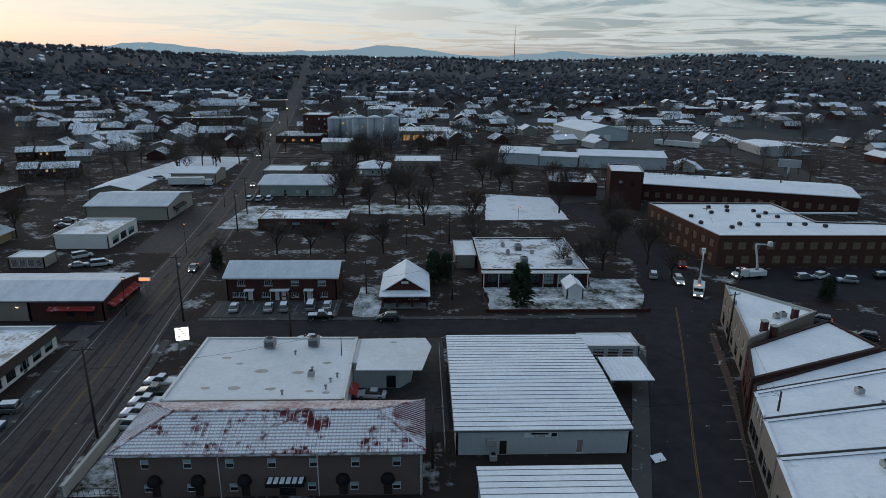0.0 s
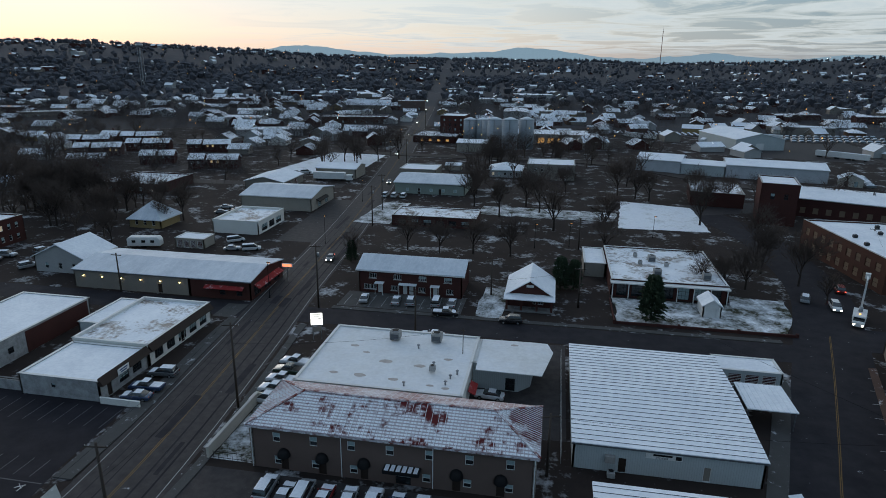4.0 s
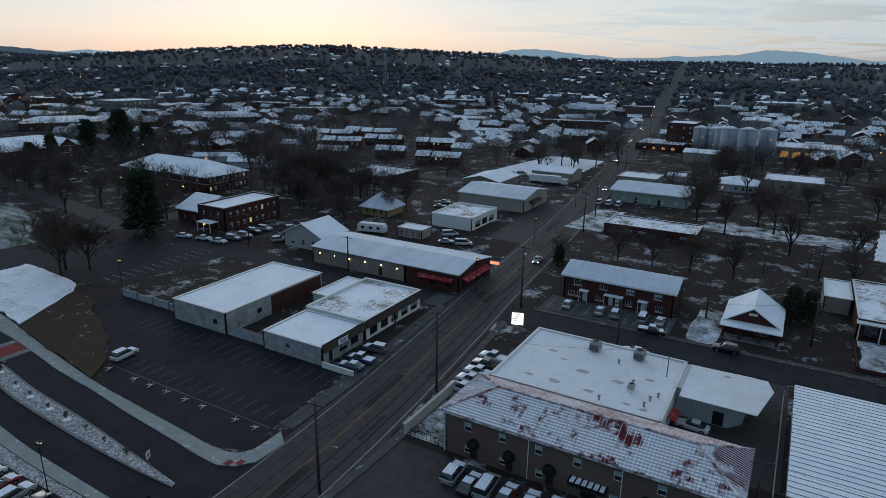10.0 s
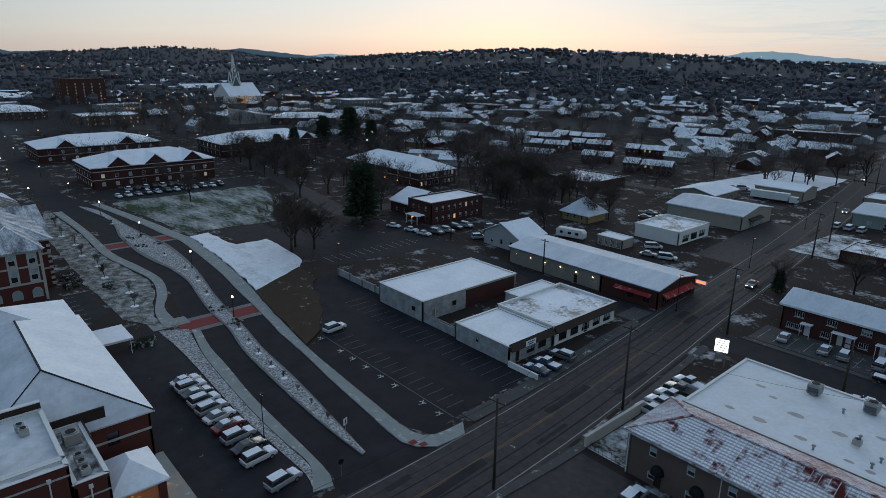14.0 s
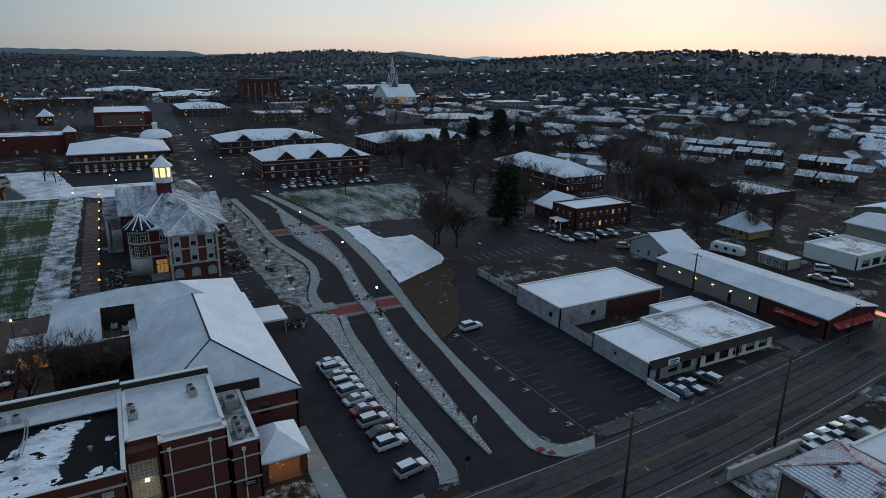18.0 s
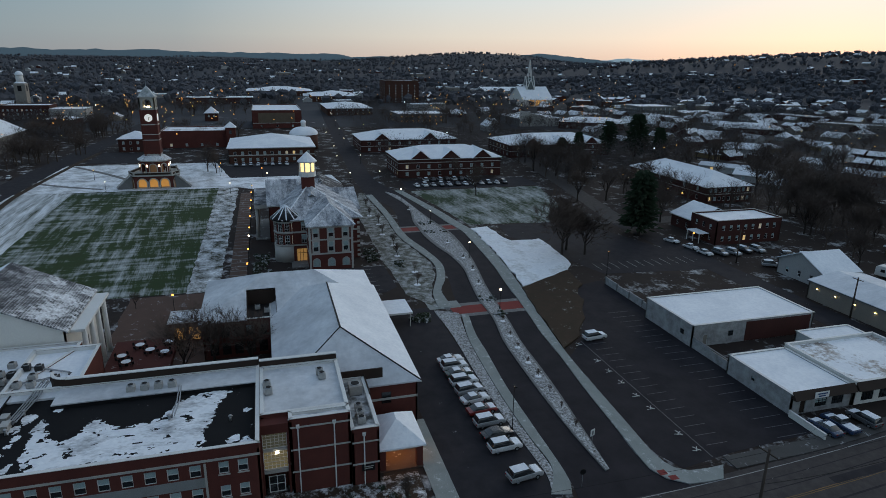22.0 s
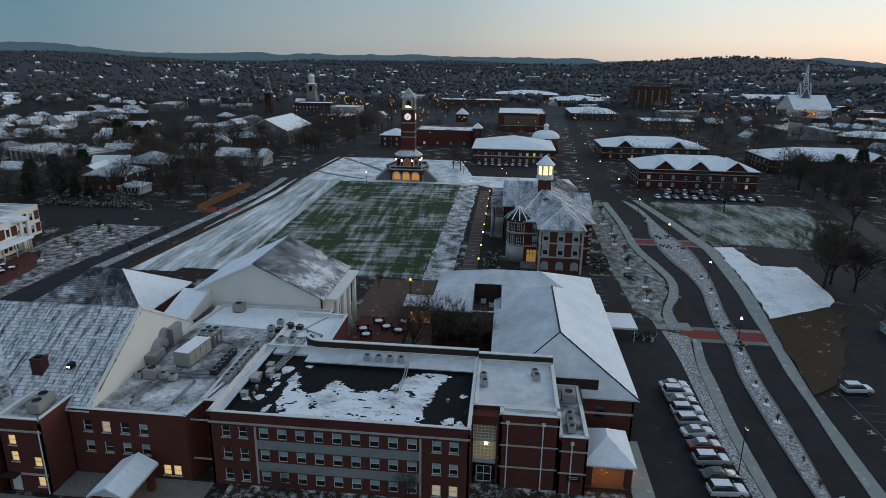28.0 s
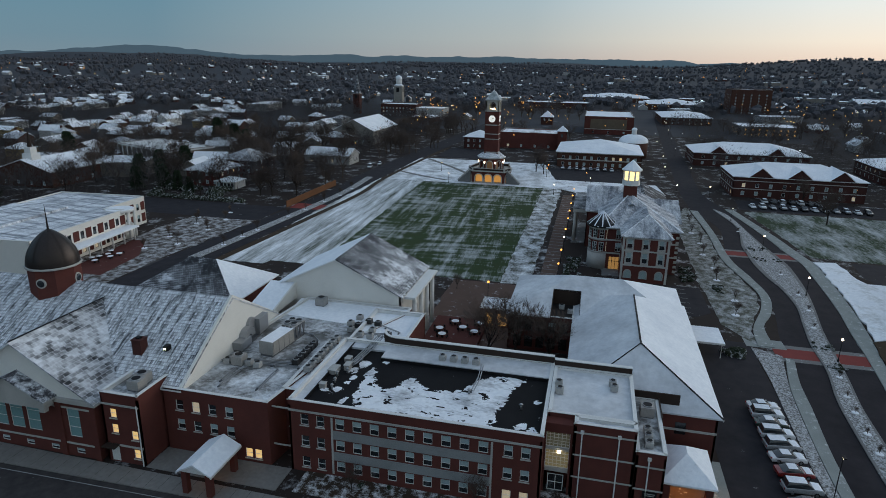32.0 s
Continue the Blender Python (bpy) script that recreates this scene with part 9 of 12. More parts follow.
# lit entrance under the upper floors, its light given by a glowing wall panel
box("porch_recess", -157.56 - LX, -157.44 - LX, 6.1 - LY, 8.7 - LY, 0.1, 3.4, M("porch_glow", (0.5, 0.34, 0.16), None, 0.6, bump=0.0, emit=((1.0, 0.50, 0.13), 0.22)), lib, "amber glowing panel for the lit entrance hall")
for y in (6.1, 6.9, 7.7, 8.6):
    box("entrance_mullion", -157.44 - LX, -157.36 - LX, y - 0.05 - LY, y + 0.05 - LY, 0.1, 3.4, DARK_BROWN, lib)
box("entrance_transom", -157.44 - LX, -157.36 - LX, 6.1 - LY, 8.7 - LY, 2.3, 2.4, DARK_BROWN, lib)
box("entrance_step", -157.4 - LX, -152.0 - LX, 4.6 - LY, 8.7 - LY, 0.0, 0.25, CONCRETE, lib)

lfw = thing("library_wing", -155.6, 14.1, 0, 0, "brick and stone front wing with a frosted hipped roof", "college building")
FW = rect(-6.4, 6.4, -5.35, 5.35)
FWIN = [(1, 0.7, 2.6, 4.75, 1.25, 2.5, "blue_tall"), (1, 4.4, 6.2, 4.75, 1.25, 2.5, "blue_tall"), (1, 8.0, 9.8, 4.75, 1.25, 2.5, "blue_tall"),
        (1, 0.7, 2.6, 8.35, 1.25, 2.3, "blue_tall"), (1, 4.4, 6.2, 8.35, 1.25, 2.3, "blue_tall"), (1, 8.0, 9.8, 8.35, 1.25, 2.3, "blue_tall")]
for i in (0, 2, 3):
    facade(lfw, FW[i], FW[(i + 1) % 4], 11.3, FWIN if i == 0 else (), BRICK)
facade(lfw, FW[1], FW[2], 7.3, [(n, a, c, z - 4.0, w, h, k) for n, a, c, z, w, h, k in FWIN], BRICK, 4.0)
arch_wall("ground_wall", lfw, FW[1], FW[2], 0.0, 4.0, [(c, 1.5, 0.9, 2.0) for c in (1.65, 5.3, 8.9)], BRICK, 0.3, STONE)
for c in (1.65, 5.3, 8.9):
    put("arched_pane", box_mesh(0.06, 1.6, 2.1, GLASS_BLUE), lfw, "pale blind behind an arched window", pose(6.2, -5.35 + c, 0.85))
    for z0_, z1_ in ((4.4, 4.75), (7.25, 8.3)):
        box("stone_panel", 6.4, 6.46, -5.35 + c - 0.75, -5.35 + c + 0.75, z0_, z1_, STONE, lfw)
    for s_ in (-0.78, 0.78):
        box("stone_jamb", 6.4, 6.48, -5.35 + c + s_ - 0.14, -5.35 + c + s_ + 0.14, 4.4, 10.7, STONE, lfw)
for y in (-5.15, 5.15):
    box("corner_pilaster", 6.38, 6.52, y - 0.26, y + 0.26, 0.0, 10.7, STONE, lfw)
for z, t_ in ((4.0, 0.4), (7.6, 0.35), (10.7, 0.6)):
    band(lfw, -6.4, 6.4, -5.35, 5.35, z, t_, None, 0.1)
FA = (-2.6, 0.75, 14.8)
tile_sheet("roof_hip", [(7.0, -5.95, 11.35), (7.0, 5.95, 11.35), FA], SLATE_E, lfw)
tile_sheet("roof_slope", [(7.0, 5.95, 11.35), (-14.0, 5.95, 11.35), (-14.0, 0.75, 14.8), FA], SLATE_BARE, lfw)
tile_sheet("roof_slope", [(-14.0, -5.95, 11.35), (7.0, -5.95, 11.35), FA, (-14.0, 0.75, 14.8)], SLATE_BARE, lfw)
ridge_bar(FA, (7.0, 5.95, 11.35), 0.3, 0.10, HIP_CAP, lfw)
ridge_bar(FA, (7.0, -5.95, 11.35), 0.25, 0.08, HIP_CAP, lfw)

tur = thing("corner_turret", -160.4, 3.9, 0, 0, "round brick and stone turret with a snow-ribbed conical roof", "turret")
cyl("drum", 0, 0, 0, 3.0, 3.0, 10.9, BRICK, tur, 16)
cyl("base_course", 0, 0, 0, 3.2, 3.2, 4.2, STONE, tur, 16)
for z, hh in ((4.2, 0.4), (7.5, 0.5), (10.3, 0.6)):
    cyl("stone_band", 0, 0, z, 3.22, 3.22, hh, STONE, tur, 16)
cyl("eave", 0, 0, 10.9, 3.9, 3.95, 0.3, DARK, tur, 20)
cyl("roof", 0, 0, 11.2, 3.95, 0.1, 3.2, SHINGLE_DARK, tur, 20)
for k in range(12):
    put("snow_rib", box_mesh(4.9, 0.30, 0.05, SNOW), tur, "", pose(0, 0, 11.2, 0, 0, 30 * k) @ pose(2.0, 0, 1.66, 0, 39.5, 0))
for k in range(6):
    a = radians(-95 + k * 32)
    for z in (4.8, 8.05):
        w_ = put("window", bars_mesh(1.15, 2.3, 0.08, 0.1, (2, 3), WHITE), tur, "", pose(3.12 * math.cos(a) + 0.57 * math.sin(a), 3.12 * math.sin(a) - 0.57 * math.cos(a), z, 0, 0, math.degrees(a) + 90))
        put("pane", pane_mesh(1.15, 2.3, LIT_DIM if k == 4 else GLASS), w_, "", pose(0, 0.05, 0))
dm = thing("roof_dormer", -170.6, 11.3, 12.0, 0, "stone-faced gabled dormer with a row of windows", "dormer")
vs = [(0, -3.0, 0), (0, 3.0, 0), (0, 3.0, 0.9), (0, 0, 2.7), (0, -3.0, 0.9)]
put("gable_front", mesh_of("gable_front", vs + [(-0.4, y_, z_) for _, y_, z_ in vs], [(0, 1, 2, 3, 4), (9, 8, 7, 6, 5)] + [(i, 5 + i, 5 + (i + 1) % 5, (i + 1) % 5) for i in range(5)], SPANDREL), dm)
for k in range(4):
    put("dormer_pane", box_mesh(0.06, 0.9, 0.8, GLASS), dm, "", pose(0.02, -1.8 + 1.2 * k, 0.35))
for sy in (-1, 1):
    vs = [(0.5, sy * 3.4, 0.7), (0.5, 0, 2.95), (-8.0, 0, 2.95), (-8.0, sy * 3.4, 0.7)]
    vs += [(x_, y_, z_ - 0.2) for x_, y_, z_ in vs]
    put("dormer_slope", mesh_of("dormer_slope", vs, [(0, 1, 2, 3), (7, 6, 5, 4), (0, 4, 5, 1), (1, 5, 6, 2), (2, 6, 7, 3), (3, 7, 4, 0)], SLATE_BARE), dm)
lan = thing("lantern", -178.8, 11.0, 15.2, 0, "white glazed roof lantern glowing warm under a snowy cap", "lantern")
box("base", -1.75, 1.75, -1.75, 1.75, -1.5, 3.2, BRICK, lan)
cyl("plinth", 0, 0, 3.2, 2.45, 2.35, 1.4, WHITE, lan, 8)
for k in range(8):
    a = radians(22.5 + 45 * k)
    cyl("post", 2.15 * math.cos(a), 2.15 * math.sin(a), 4.6, 0.24, 0.24, 2.7, WHITE, lan, 6)
    b_ = radians(45 * k)
    put("pane", box_mesh(0.06, 1.45, 2.2, M("lantern_glow", (0.7, 0.6, 0.4), None, 0.4, bump=0.0, emit=((1.0, 0.70, 0.28), 1.5))), lan, "warm glowing pane", pose(1.95 * math.cos(b_), 1.95 * math.sin(b_), 4.7, 0, 0, 45 * k))
    put("glazing_bar", box_mesh(0.05, 1.45, 0.07, WHITE), lan, "", pose(2.0 * math.cos(b_), 2.0 * math.sin(b_), 5.75, 0, 0, 45 * k))
cyl("cornice", 0, 0, 7.2, 2.75, 2.75, 0.3, WHITE, lan, 8)
cyl("cap", 0, 0, 7.5, 2.75, 0.1, 2.6, ROOF_FLAT, lan, 8)
lport = thing("library_portico", -192.5, -2.2, 0, 0, "stone portico with tall columns and a dark roof", "porch")
box("floor_slab", -12.0, 12.0, -2.0, 1.9, 0, 0.4, CONCRETE, lport)
for k in range(6):
    cyl("column", -11.0 + k * 4.4, -1.3, 0.4, 0.5, 0.42, 8.8, STONE, lport, 12)
box("entablature", -12.0, 12.0, -1.9, 1.8, 9.2, 10.2, STONE, lport)
box("portico_roof", -12.1, 12.1, -2.0, 1.85, 10.2, 10.45, M("dark_slate_frost", (0.06, 0.065, 0.075), None, 0.6, snow=(0.25, 0.3, 0.15)), lport)
sem = building("seminar_hall", "brick rear wing with a dark roof and a white pediment", "college building", rect(-236, -206, 10, 26), 5.4, BRICK, ("gable", SHINGLE_DARK, 4.0, "x", 0.6, WHITE), {0: [(5, 0.1, 0.9, 1.0, 1.4, 2.2, "tall")], 1: [(3, 0.1, 0.9, 1.0, 1.4, 2.2, "tall")]})
for sy in (-1, 1):
    ridge_bar((15.6, sy * 8.6, 5.1), (15.6, 0, 9.5), 0.3, 0.45, WHITE, sem, "raking_cornice")
box("cornice", 15.0, 15.5, -8.2, 8.2, 4.9, 5.4, WHITE, sem)

# clock tower on an arcaded base
ct = thing("clock_tower", -273.5, -43.3, 0, 0, "tall red brick clock tower on a lit arcaded stone base", "tower")
# Amber lamplight in the base is put into the plaster as a glow.
ARCADE_GLOW = M("arcade_plaster_glow", (0.42, 0.27, 0.14), None, 0.8, emit=((1.0, 0.46, 0.10), 0.42))
BASE = [(8.0, -6.9), (8.0, 6.9), (3.6, 9.2), (-8.0, 6.9), (-8.0, -6.9), (3.6, -9.2)]
for i in range(6):
    p, q = BASE[i - 1], BASE[i]
    L_ = math.dist(p, q)
    arch_wall("base_wall", ct, p, q, 0.0, 5.0, [(L_ / 2 + d_, 3.1, 0.0, 3.9) for d_ in ((-4.1, 0, 4.1) if i == 1 else (0,))], BRICK, 0.7, STONE)
put("vault", slab_mesh(inset(BASE, 2.4), 0.02, 4.9, ARCADE_GLOW, "vault"), ct, "inner vault behind the arches, its plaster glowing amber")
put("balcony", slab_mesh(inset(BASE, -0.35), 5.0, 5.4, STONE, "balcony"), ct)
put("base_plinth", slab_mesh(inset(BASE, -0.5), 0.0, 0.35, STONE, "base_plinth"), ct)
for i in range(6):
    p, q = Vector(BASE[i - 1]), Vector(BASE[i])
    for z, hh in ((6.35, 0.22), (5.4, 0.14)):
        ridge_bar((*p, z), (*q, z), 0.3, hh, STONE, ct, "balustrade_rail")
    ridge_bar((*p, 5.55), (*q, 5.55), 0.12, 0.75, DARK_BROWN, ct, "balustrade_panel")
    cyl("balustrade_post", p.x, p.y, 5.4, 0.38, 0.38, 1.4, STONE, ct, 8)
OCT = [(5.75 * math.cos(radians(22.5 + 45 * k)), 5.75 * math.sin(radians(22.5 + 45 * k))) for k in range(8)]
for k in range(8):
    arch_wall("arcade_wall", ct, OCT[k - 1], OCT[k], 5.4, 4.9, [(math.dist(OCT[k - 1], OCT[k]) / 2, 2.5, 0.0, 3.9)], BRICK, 0.6, STONE)
    a = radians(22.5 + 45 * k)
    put("arch_light", box_mesh(0.3, 0.45, 0.8, LAMP_WHITE), ct, "", pose(5.85 * math.cos(a), 5.85 * math.sin(a), 8.3, 0, 0, 22.5 + 45 * k))
# The brick core glows faintly in place of lamplight falling on it.
cyl("arcade_core", 0, 0, 5.4, 2.9, 2.9, 4.9, M("arcade_brick_glow", (0.30, 0.16, 0.09), None, 0.8, emit=((1.0, 0.6, 0.3), 0.06)), ct, 8)
cyl("arcade_cornice", 0, 0, 10.3, 6.3, 6.3, 0.5, STONE, ct, 8)
cyl("arcade_roof", 0, 0, 10.8, 6.5, 3.9, 1.7, SHINGLE_SNOWROWS, ct, 8)
box("shaft", -2.85, 2.85, -2.85, 2.85, 11, 30.5, BRICK, ct)
for z, t_ in ((12.6, 0.5), (18.4, 0.35), (20.6, 0.35), (24.4, 0.4), (30.2, 0.45)):
    band(ct, -2.95, 2.95, -2.95, 2.95, z, t_)
for sx in (-1, 1):
    for sy in (-1, 1):
        box("corner_pier", sx * 2.6 - 0.4, sx * 2.6 + 0.4, sy * 2.6 - 0.4, sy * 2.6 + 0.4, 11, 30.5, BRICK, ct)
SQ = [(2.9, -2.9), (2.9, 2.9), (-2.9, 2.9), (-2.9, -2.9)]
# Yellower than STONE: floodlight warmth put into the belfry's base colour.
BELFRY = M("belfry_stone_lit", (0.46, 0.44, 0.38), None, 0.75)
for k in range(4):
    a = radians(90 * k)
    arch_wall("belfry_wall", ct, SQ[k - 1], SQ[k], 30.7, 4.2, [(2.9, 3.1, 0.3, 3.3)], BELFRY, 0.5, STONE)
    put("floodlight", box_mesh(0.3, 0.5, 0.4, LAMP_WHITE), ct, "", pose(2.3 * math.cos(a) - 1.6 * math.sin(a), 2.3 * math.sin(a) + 1.6 * math.cos(a), 31.0, 0, 0, 90 * k))
    cyl("clock_face", 2.92 * math.cos(a), 2.92 * math.sin(a), 27.2, 1.45, 1.45, 0.14, M("clock_face_lit", (0.8, 0.8, 0.78), None, 0.5, bump=0.0, emit=((1.0, 0.98, 0.9), 0.55)), ct, 24, tilt=(0, 90, 90 * k))
    put("clock_pointer", box_mesh(0.06, 0.16, 1.0, DARK), ct, "", pose(3.09 * math.cos(a), 3.09 * math.sin(a), 26.3, 0, 0, 90 * k))
    put("clock_pointer", box_mesh(0.06, 0.16, 0.8, DARK), ct, "", pose(3.09 * math.cos(a), 3.09 * math.sin(a), 27.2, -60, 0, 90 * k))
box("belfry_floor", -3.0, 3.0, -3.0, 3.0, 30.5, 30.8, STONE, ct)
box("belfry_light", -0.5, 0.5, -0.5, 0.5, 30.9, 31.6, LAMP_WHITE, ct)
cyl("bell", 0, 0, 32.2, 0.9, 0.4, 1.3, COPPER, ct, 12)
box("belfry_head", -3.2, 3.2, -3.2, 3.2, 34.9, 35.3, STONE, ct)
vs = [(-3.1, -3.1, 35.3), (3.1, -3.1, 35.3), (3.1, 3.1, 35.3), (-3.1, 3.1, 35.3), (0, 0, 39.4)]
put("spire", mesh_of("spire", vs, [(0, 1, 4), (1, 2, 4), (2, 3, 4), (3, 0, 4), (3, 2, 1, 0)], M("frosted_copper_spire", (0.20, 0.24, 0.23), None, 0.6, snow=(0.35, 0.5, 0.2))), ct)
cyl("finial", 0, 0, 39.2, 0.10, 0.02, 2.4, STEEL, ct, 6)
for sy in (-1, 1):
    for k in range(8):
        box("step", 4.4, 7.4, sy * (8.2 + k * 0.7) - 0.36, sy * (8.2 + k * 0.7) + 0.36, 0, 5.2 - k * 0.65, CONCRETE, ct)
    ridge_bar((7.5, sy * 7.9, 5.9), (7.5, sy * 13.4, 0.7), 0.3, 0.5, STONE, ct, "stair_rail")

# other campus halls
def hall_at(x0, x1, y0, y1, h, roofk, wall, label, rows=2, n_e=8, n_s=6, cat="college building", nm="college_hall", kind="mix"):
    far_side = 0 if y0 + y1 > 0 else 2
    f = {1: [(n_e, 0.03, 0.97, 0.9 + 3.2 * k, 1.3, 1.6, kind) for k in range(rows)], far_side: [(n_s, 0.03, 0.97, 0.9 + 3.2 * k, 1.3, 1.6, kind) for k in range(rows)]}
    return building(nm, label, cat, rect(x0, x1, y0, y1), h, wall, roofk, f)


hb = hall_at(-366, -325, -17.6, 24, 7.6, ("hip", SHINGLE_WHITE, 4.6, "y", 0.8, STONE), BRICK_BR, "two-storey brick hall with a broad snowy hipped roof", 2, 11, 9)
for z in (3.6, 7.0):
    band(hb, -20.5, 20.5, -20.8, 20.8, z, 0.5)
dr = thing("domed_rotunda", -374, 22, 0, 0, "small rotunda with a snowy dome and lantern", "rotunda")
cyl("drum", 0, 0, 0, 8, 8, 8.5, BRICK_BR, dr, 20)
put("dome", dome_mesh(8.2, 4.5, ROOF_SNOW, 24, 7), dr, "", pose(0, 0, 8.5))
cyl("lantern", 0, 0, 12.6, 1.4, 1.4, 2.6, WHITE, dr, 10)
put("lantern_cap", dome_mesh(1.6, 1.4, METAL_SNOW, 12, 5), dr, "", pose(0, 0, 15.2))


def dormitory(x0, x1, y0, y1, h, gables, label):
    d_ = hall_at(x0, x1, y0, y1, h, ("hip", SHINGLE_WHITE, 4.2, "y" if y1 - y0 > x1 - x0 else "x", 0.6, WHITE), BRICK_DK, label, 3 if h > 7 else 2, 9, 6, "dormitory", "dormitory", "sash_mix")
    dx, dy = (x1 - x0) / 2, (y1 - y0) / 2
    for z in (3.3, 6.5):
        if z < h - 0.5:
            band(d_, -dx, dx, -dy, dy, z, 0.3)
    for gy in gables:
        vs = [(dx + 0.6, gy - 4.6, h - 0.3), (dx + 0.6, gy + 4.6, h - 0.3), (dx + 0.6, gy, h + 3.4), (0.0, gy, h + 3.6), (dx - 0.6, gy - 4.6, h), (dx - 0.6, gy + 4.6, h)]
        put("gable_front", mesh_of("gable_front", [vs[0], vs[1], vs[2]] + [(v[0] - 0.3, v[1], v[2]) for v in vs[:3]], [(0, 1, 2), (3, 5, 4), (0, 2, 5, 3), (1, 4, 5, 2)], BRICK_DK), d_)
        put("gable_roof", mesh_of("gable_roof", [(dx + 1.0, gy - 5.0, h - 0.4), (dx + 1.0, gy, h + 3.7), (-1.0, gy, h + 3.9), (-1.0 + dx * 0.3, gy - 5.0, h + 0.9), (dx + 1.0, gy + 5.0, h - 0.4), (-1.0 + dx * 0.3, gy + 5.0, h + 0.9)],
                                  [(0, 1, 2, 3), (1, 4, 5, 2)], SHINGLE_WHITE), d_)
    return d_


dormitory(-296, -269, 56, 104, 8.4, (-14, 0, 15), "brick dormitory with snowy gables and a row of cars")
dormitory(-384, -352, 52, 108, 7.0, (-16, 12), "brick dormitory with broad snowy gables")
dormitory(-352, -318, 128, 190, 7.0, (-18, 0, 18), "long brick dormitory with snowy roofs behind trees")
dormitory(-246, -194, 158, 178, 6.4, (), "long brick residence hall with a snowy roof and lit porch")
building("brick_office", "two-storey brick office with a flat snowy roof", "office", rect(-157, -145.4, 123.4, 146), 6.8, BRICK_DK, ("flat", ROOF_FLAT, 0.4, STONE),
         {0: [(3, 0.1, 0.9, 4.2, 1.0, 1.5, "sash"), (2, 0.4, 0.9, 1.0, 1.0, 1.5, "sash")], 1: [(8, 0.05, 0.95, 4.2, 1.0, 1.5, "sash_mix"), (8, 0.05, 0.95, 1.0, 1.0, 1.5, "sash_mix")]})
pch = thing("front_porch", -151, 121.4, 0, 0, "white front porch with a snowy roof", "porch")
box("roof", -3, 3, -1.6, 1.8, 2.8, 3.0, ROOF_SNOW, pch)
for x in (-2.7, 0, 2.7):
    cyl("column", x, -1.3, 0, 0.12, 0.12, 2.8, WHITE, pch, 8)
building("house", "white gabled house with a snowy roof", "house", rect(-121.5, -107.8, 123.0, 133.6), 3.8, WOODSIDE, ("gable", SHINGLE_WHITE, 3.2, "y", 0.5, WHITE), {0: [(3, 0.1, 0.9, 0.9, 1.0, 1.5, "sash")], 1: [(3, 0.1, 0.9, 0.9, 1.0, 1.5, "sash")]})
building("house", "house with a steep snowy roof behind the office", "house", rect(-170, -159, 126, 142), 4.0, BRICK_DK, ("gable", SHINGLE_WHITE, 3.4, "x", 0.5, WHITE), {0: [(2, 0.1, 0.9, 0.9, 1.0, 1.5, "sash")]})
building("house", "faded yellow house with a blue-grey snowy roof", "house", rect(-126, -115.5, 164, 174), 3.0, YELLOW, ("hip", METAL_FROST, 4.4, "y", 0.6, WHITE), {0: [(3, 0.1, 0.9, 0.9, 1.0, 1.5, "sash")]})
building("clinic", "low brick clinic with a snowy flat roof and lights", "clinic", rect(-170, -146, 209, 232), 3.4, BRICK_DK, ("flat", ROOF_SNOW, 0.4, WHITE), {0: [(5, 0.05, 0.95, 0.8, 1.6, 1.4, "mix")]})
rv = thing("caravan", -108.5, 146.5, 0, 12, "white travel trailer with a rounded roof", "caravan")
put("body", side_profile([(-4.4, 0.5, 1), (-4.4, 2.6, .97), (-3.9, 3.0, .95), (3.8, 3.0, .95), (4.4, 2.2, .97), (4.4, 0.6, 1)], 1.25, WHITE, "body"), rv)
for x in (-0.6, 0.5):
    for y in (-1.1, 0.9):
        cyl("wheel", x, y, 0.36, 0.36, 0.36, 0.22, RUBBER, rv, 12, tilt=(-90, 0, 0))
for x in (-2.6, 0, 2.4):
    box("window", x - 0.5, x + 0.5, -1.28, -1.24, 1.5, 2.2, GLASS, rv)
# far campus and churches
building("stair_pavilion", "small brick pavilion with a pointed snowy roof", "pavilion", rect(-565, -555, -46, -36), 7.0, BRICK_DK, ("hip", SHINGLE_WHITE, 4.5, "x", 0.6, WHITE), {1: [(2, 0.1, 0.9, 3.4, 1.2, 1.8, "mix")]})
building("corner_tower", "square brick stair tower with a pointed snowy roof", "tower", rect(-389, -383.5, -21.5, -16), 12.2, BRICK, ("hip", SHINGLE_WHITE, 2.6, "x", 0.5, WHITE), {1: [(1, 0.2, 0.8, 8.2, 1.4, 2.0, "dark")]})
building("college_hall", "small brick hall with a snowy hipped roof beside the tower", "college building", rect(-394, -377, -77, -61), 7.2, BRICK_DK, ("hip", SHINGLE_WHITE, 3.2, "x", 0.7, WHITE), {1: [(4, 0.05, 0.95, 0.9 + 3.2 * k, 1.2, 1.6, "mix") for k in range(2)]})
hall_at(-800, -764, -92, -6, 7.0, ("flat", ROOF_SNOW, 0.4, WHITE), BRICK_DK, "long low brick hall with a snowy flat roof", 1, 8, 4)
gy_ = hall_at(-556, -492, -8, 28, 12.8, ("flat", ROOF_SNOW, 0.5, STONE), BRICK, "large red brick gymnasium with a snowy flat roof", 2, 3, 5)
box("tan_panel", 32.0, 32.14, -13.5, 13.0, 4.2, 11.4, M("tan_brick_panel", (0.16, 0.125, 0.09), (0.12, 0.095, 0.07), 0.85), gy_, "broad tan brick panel")
box("string_course", 32.0, 32.2, -17.6, 17.6, 3.7, 4.1, STONE, gy_)
hall_at(-416, -389, -57, -21.6, 9.2, ("flat", ROOF_DIRTY, 0.5, STONE), BRICK, "long red brick hall with a parapet and few windows", 1, 4, 4)
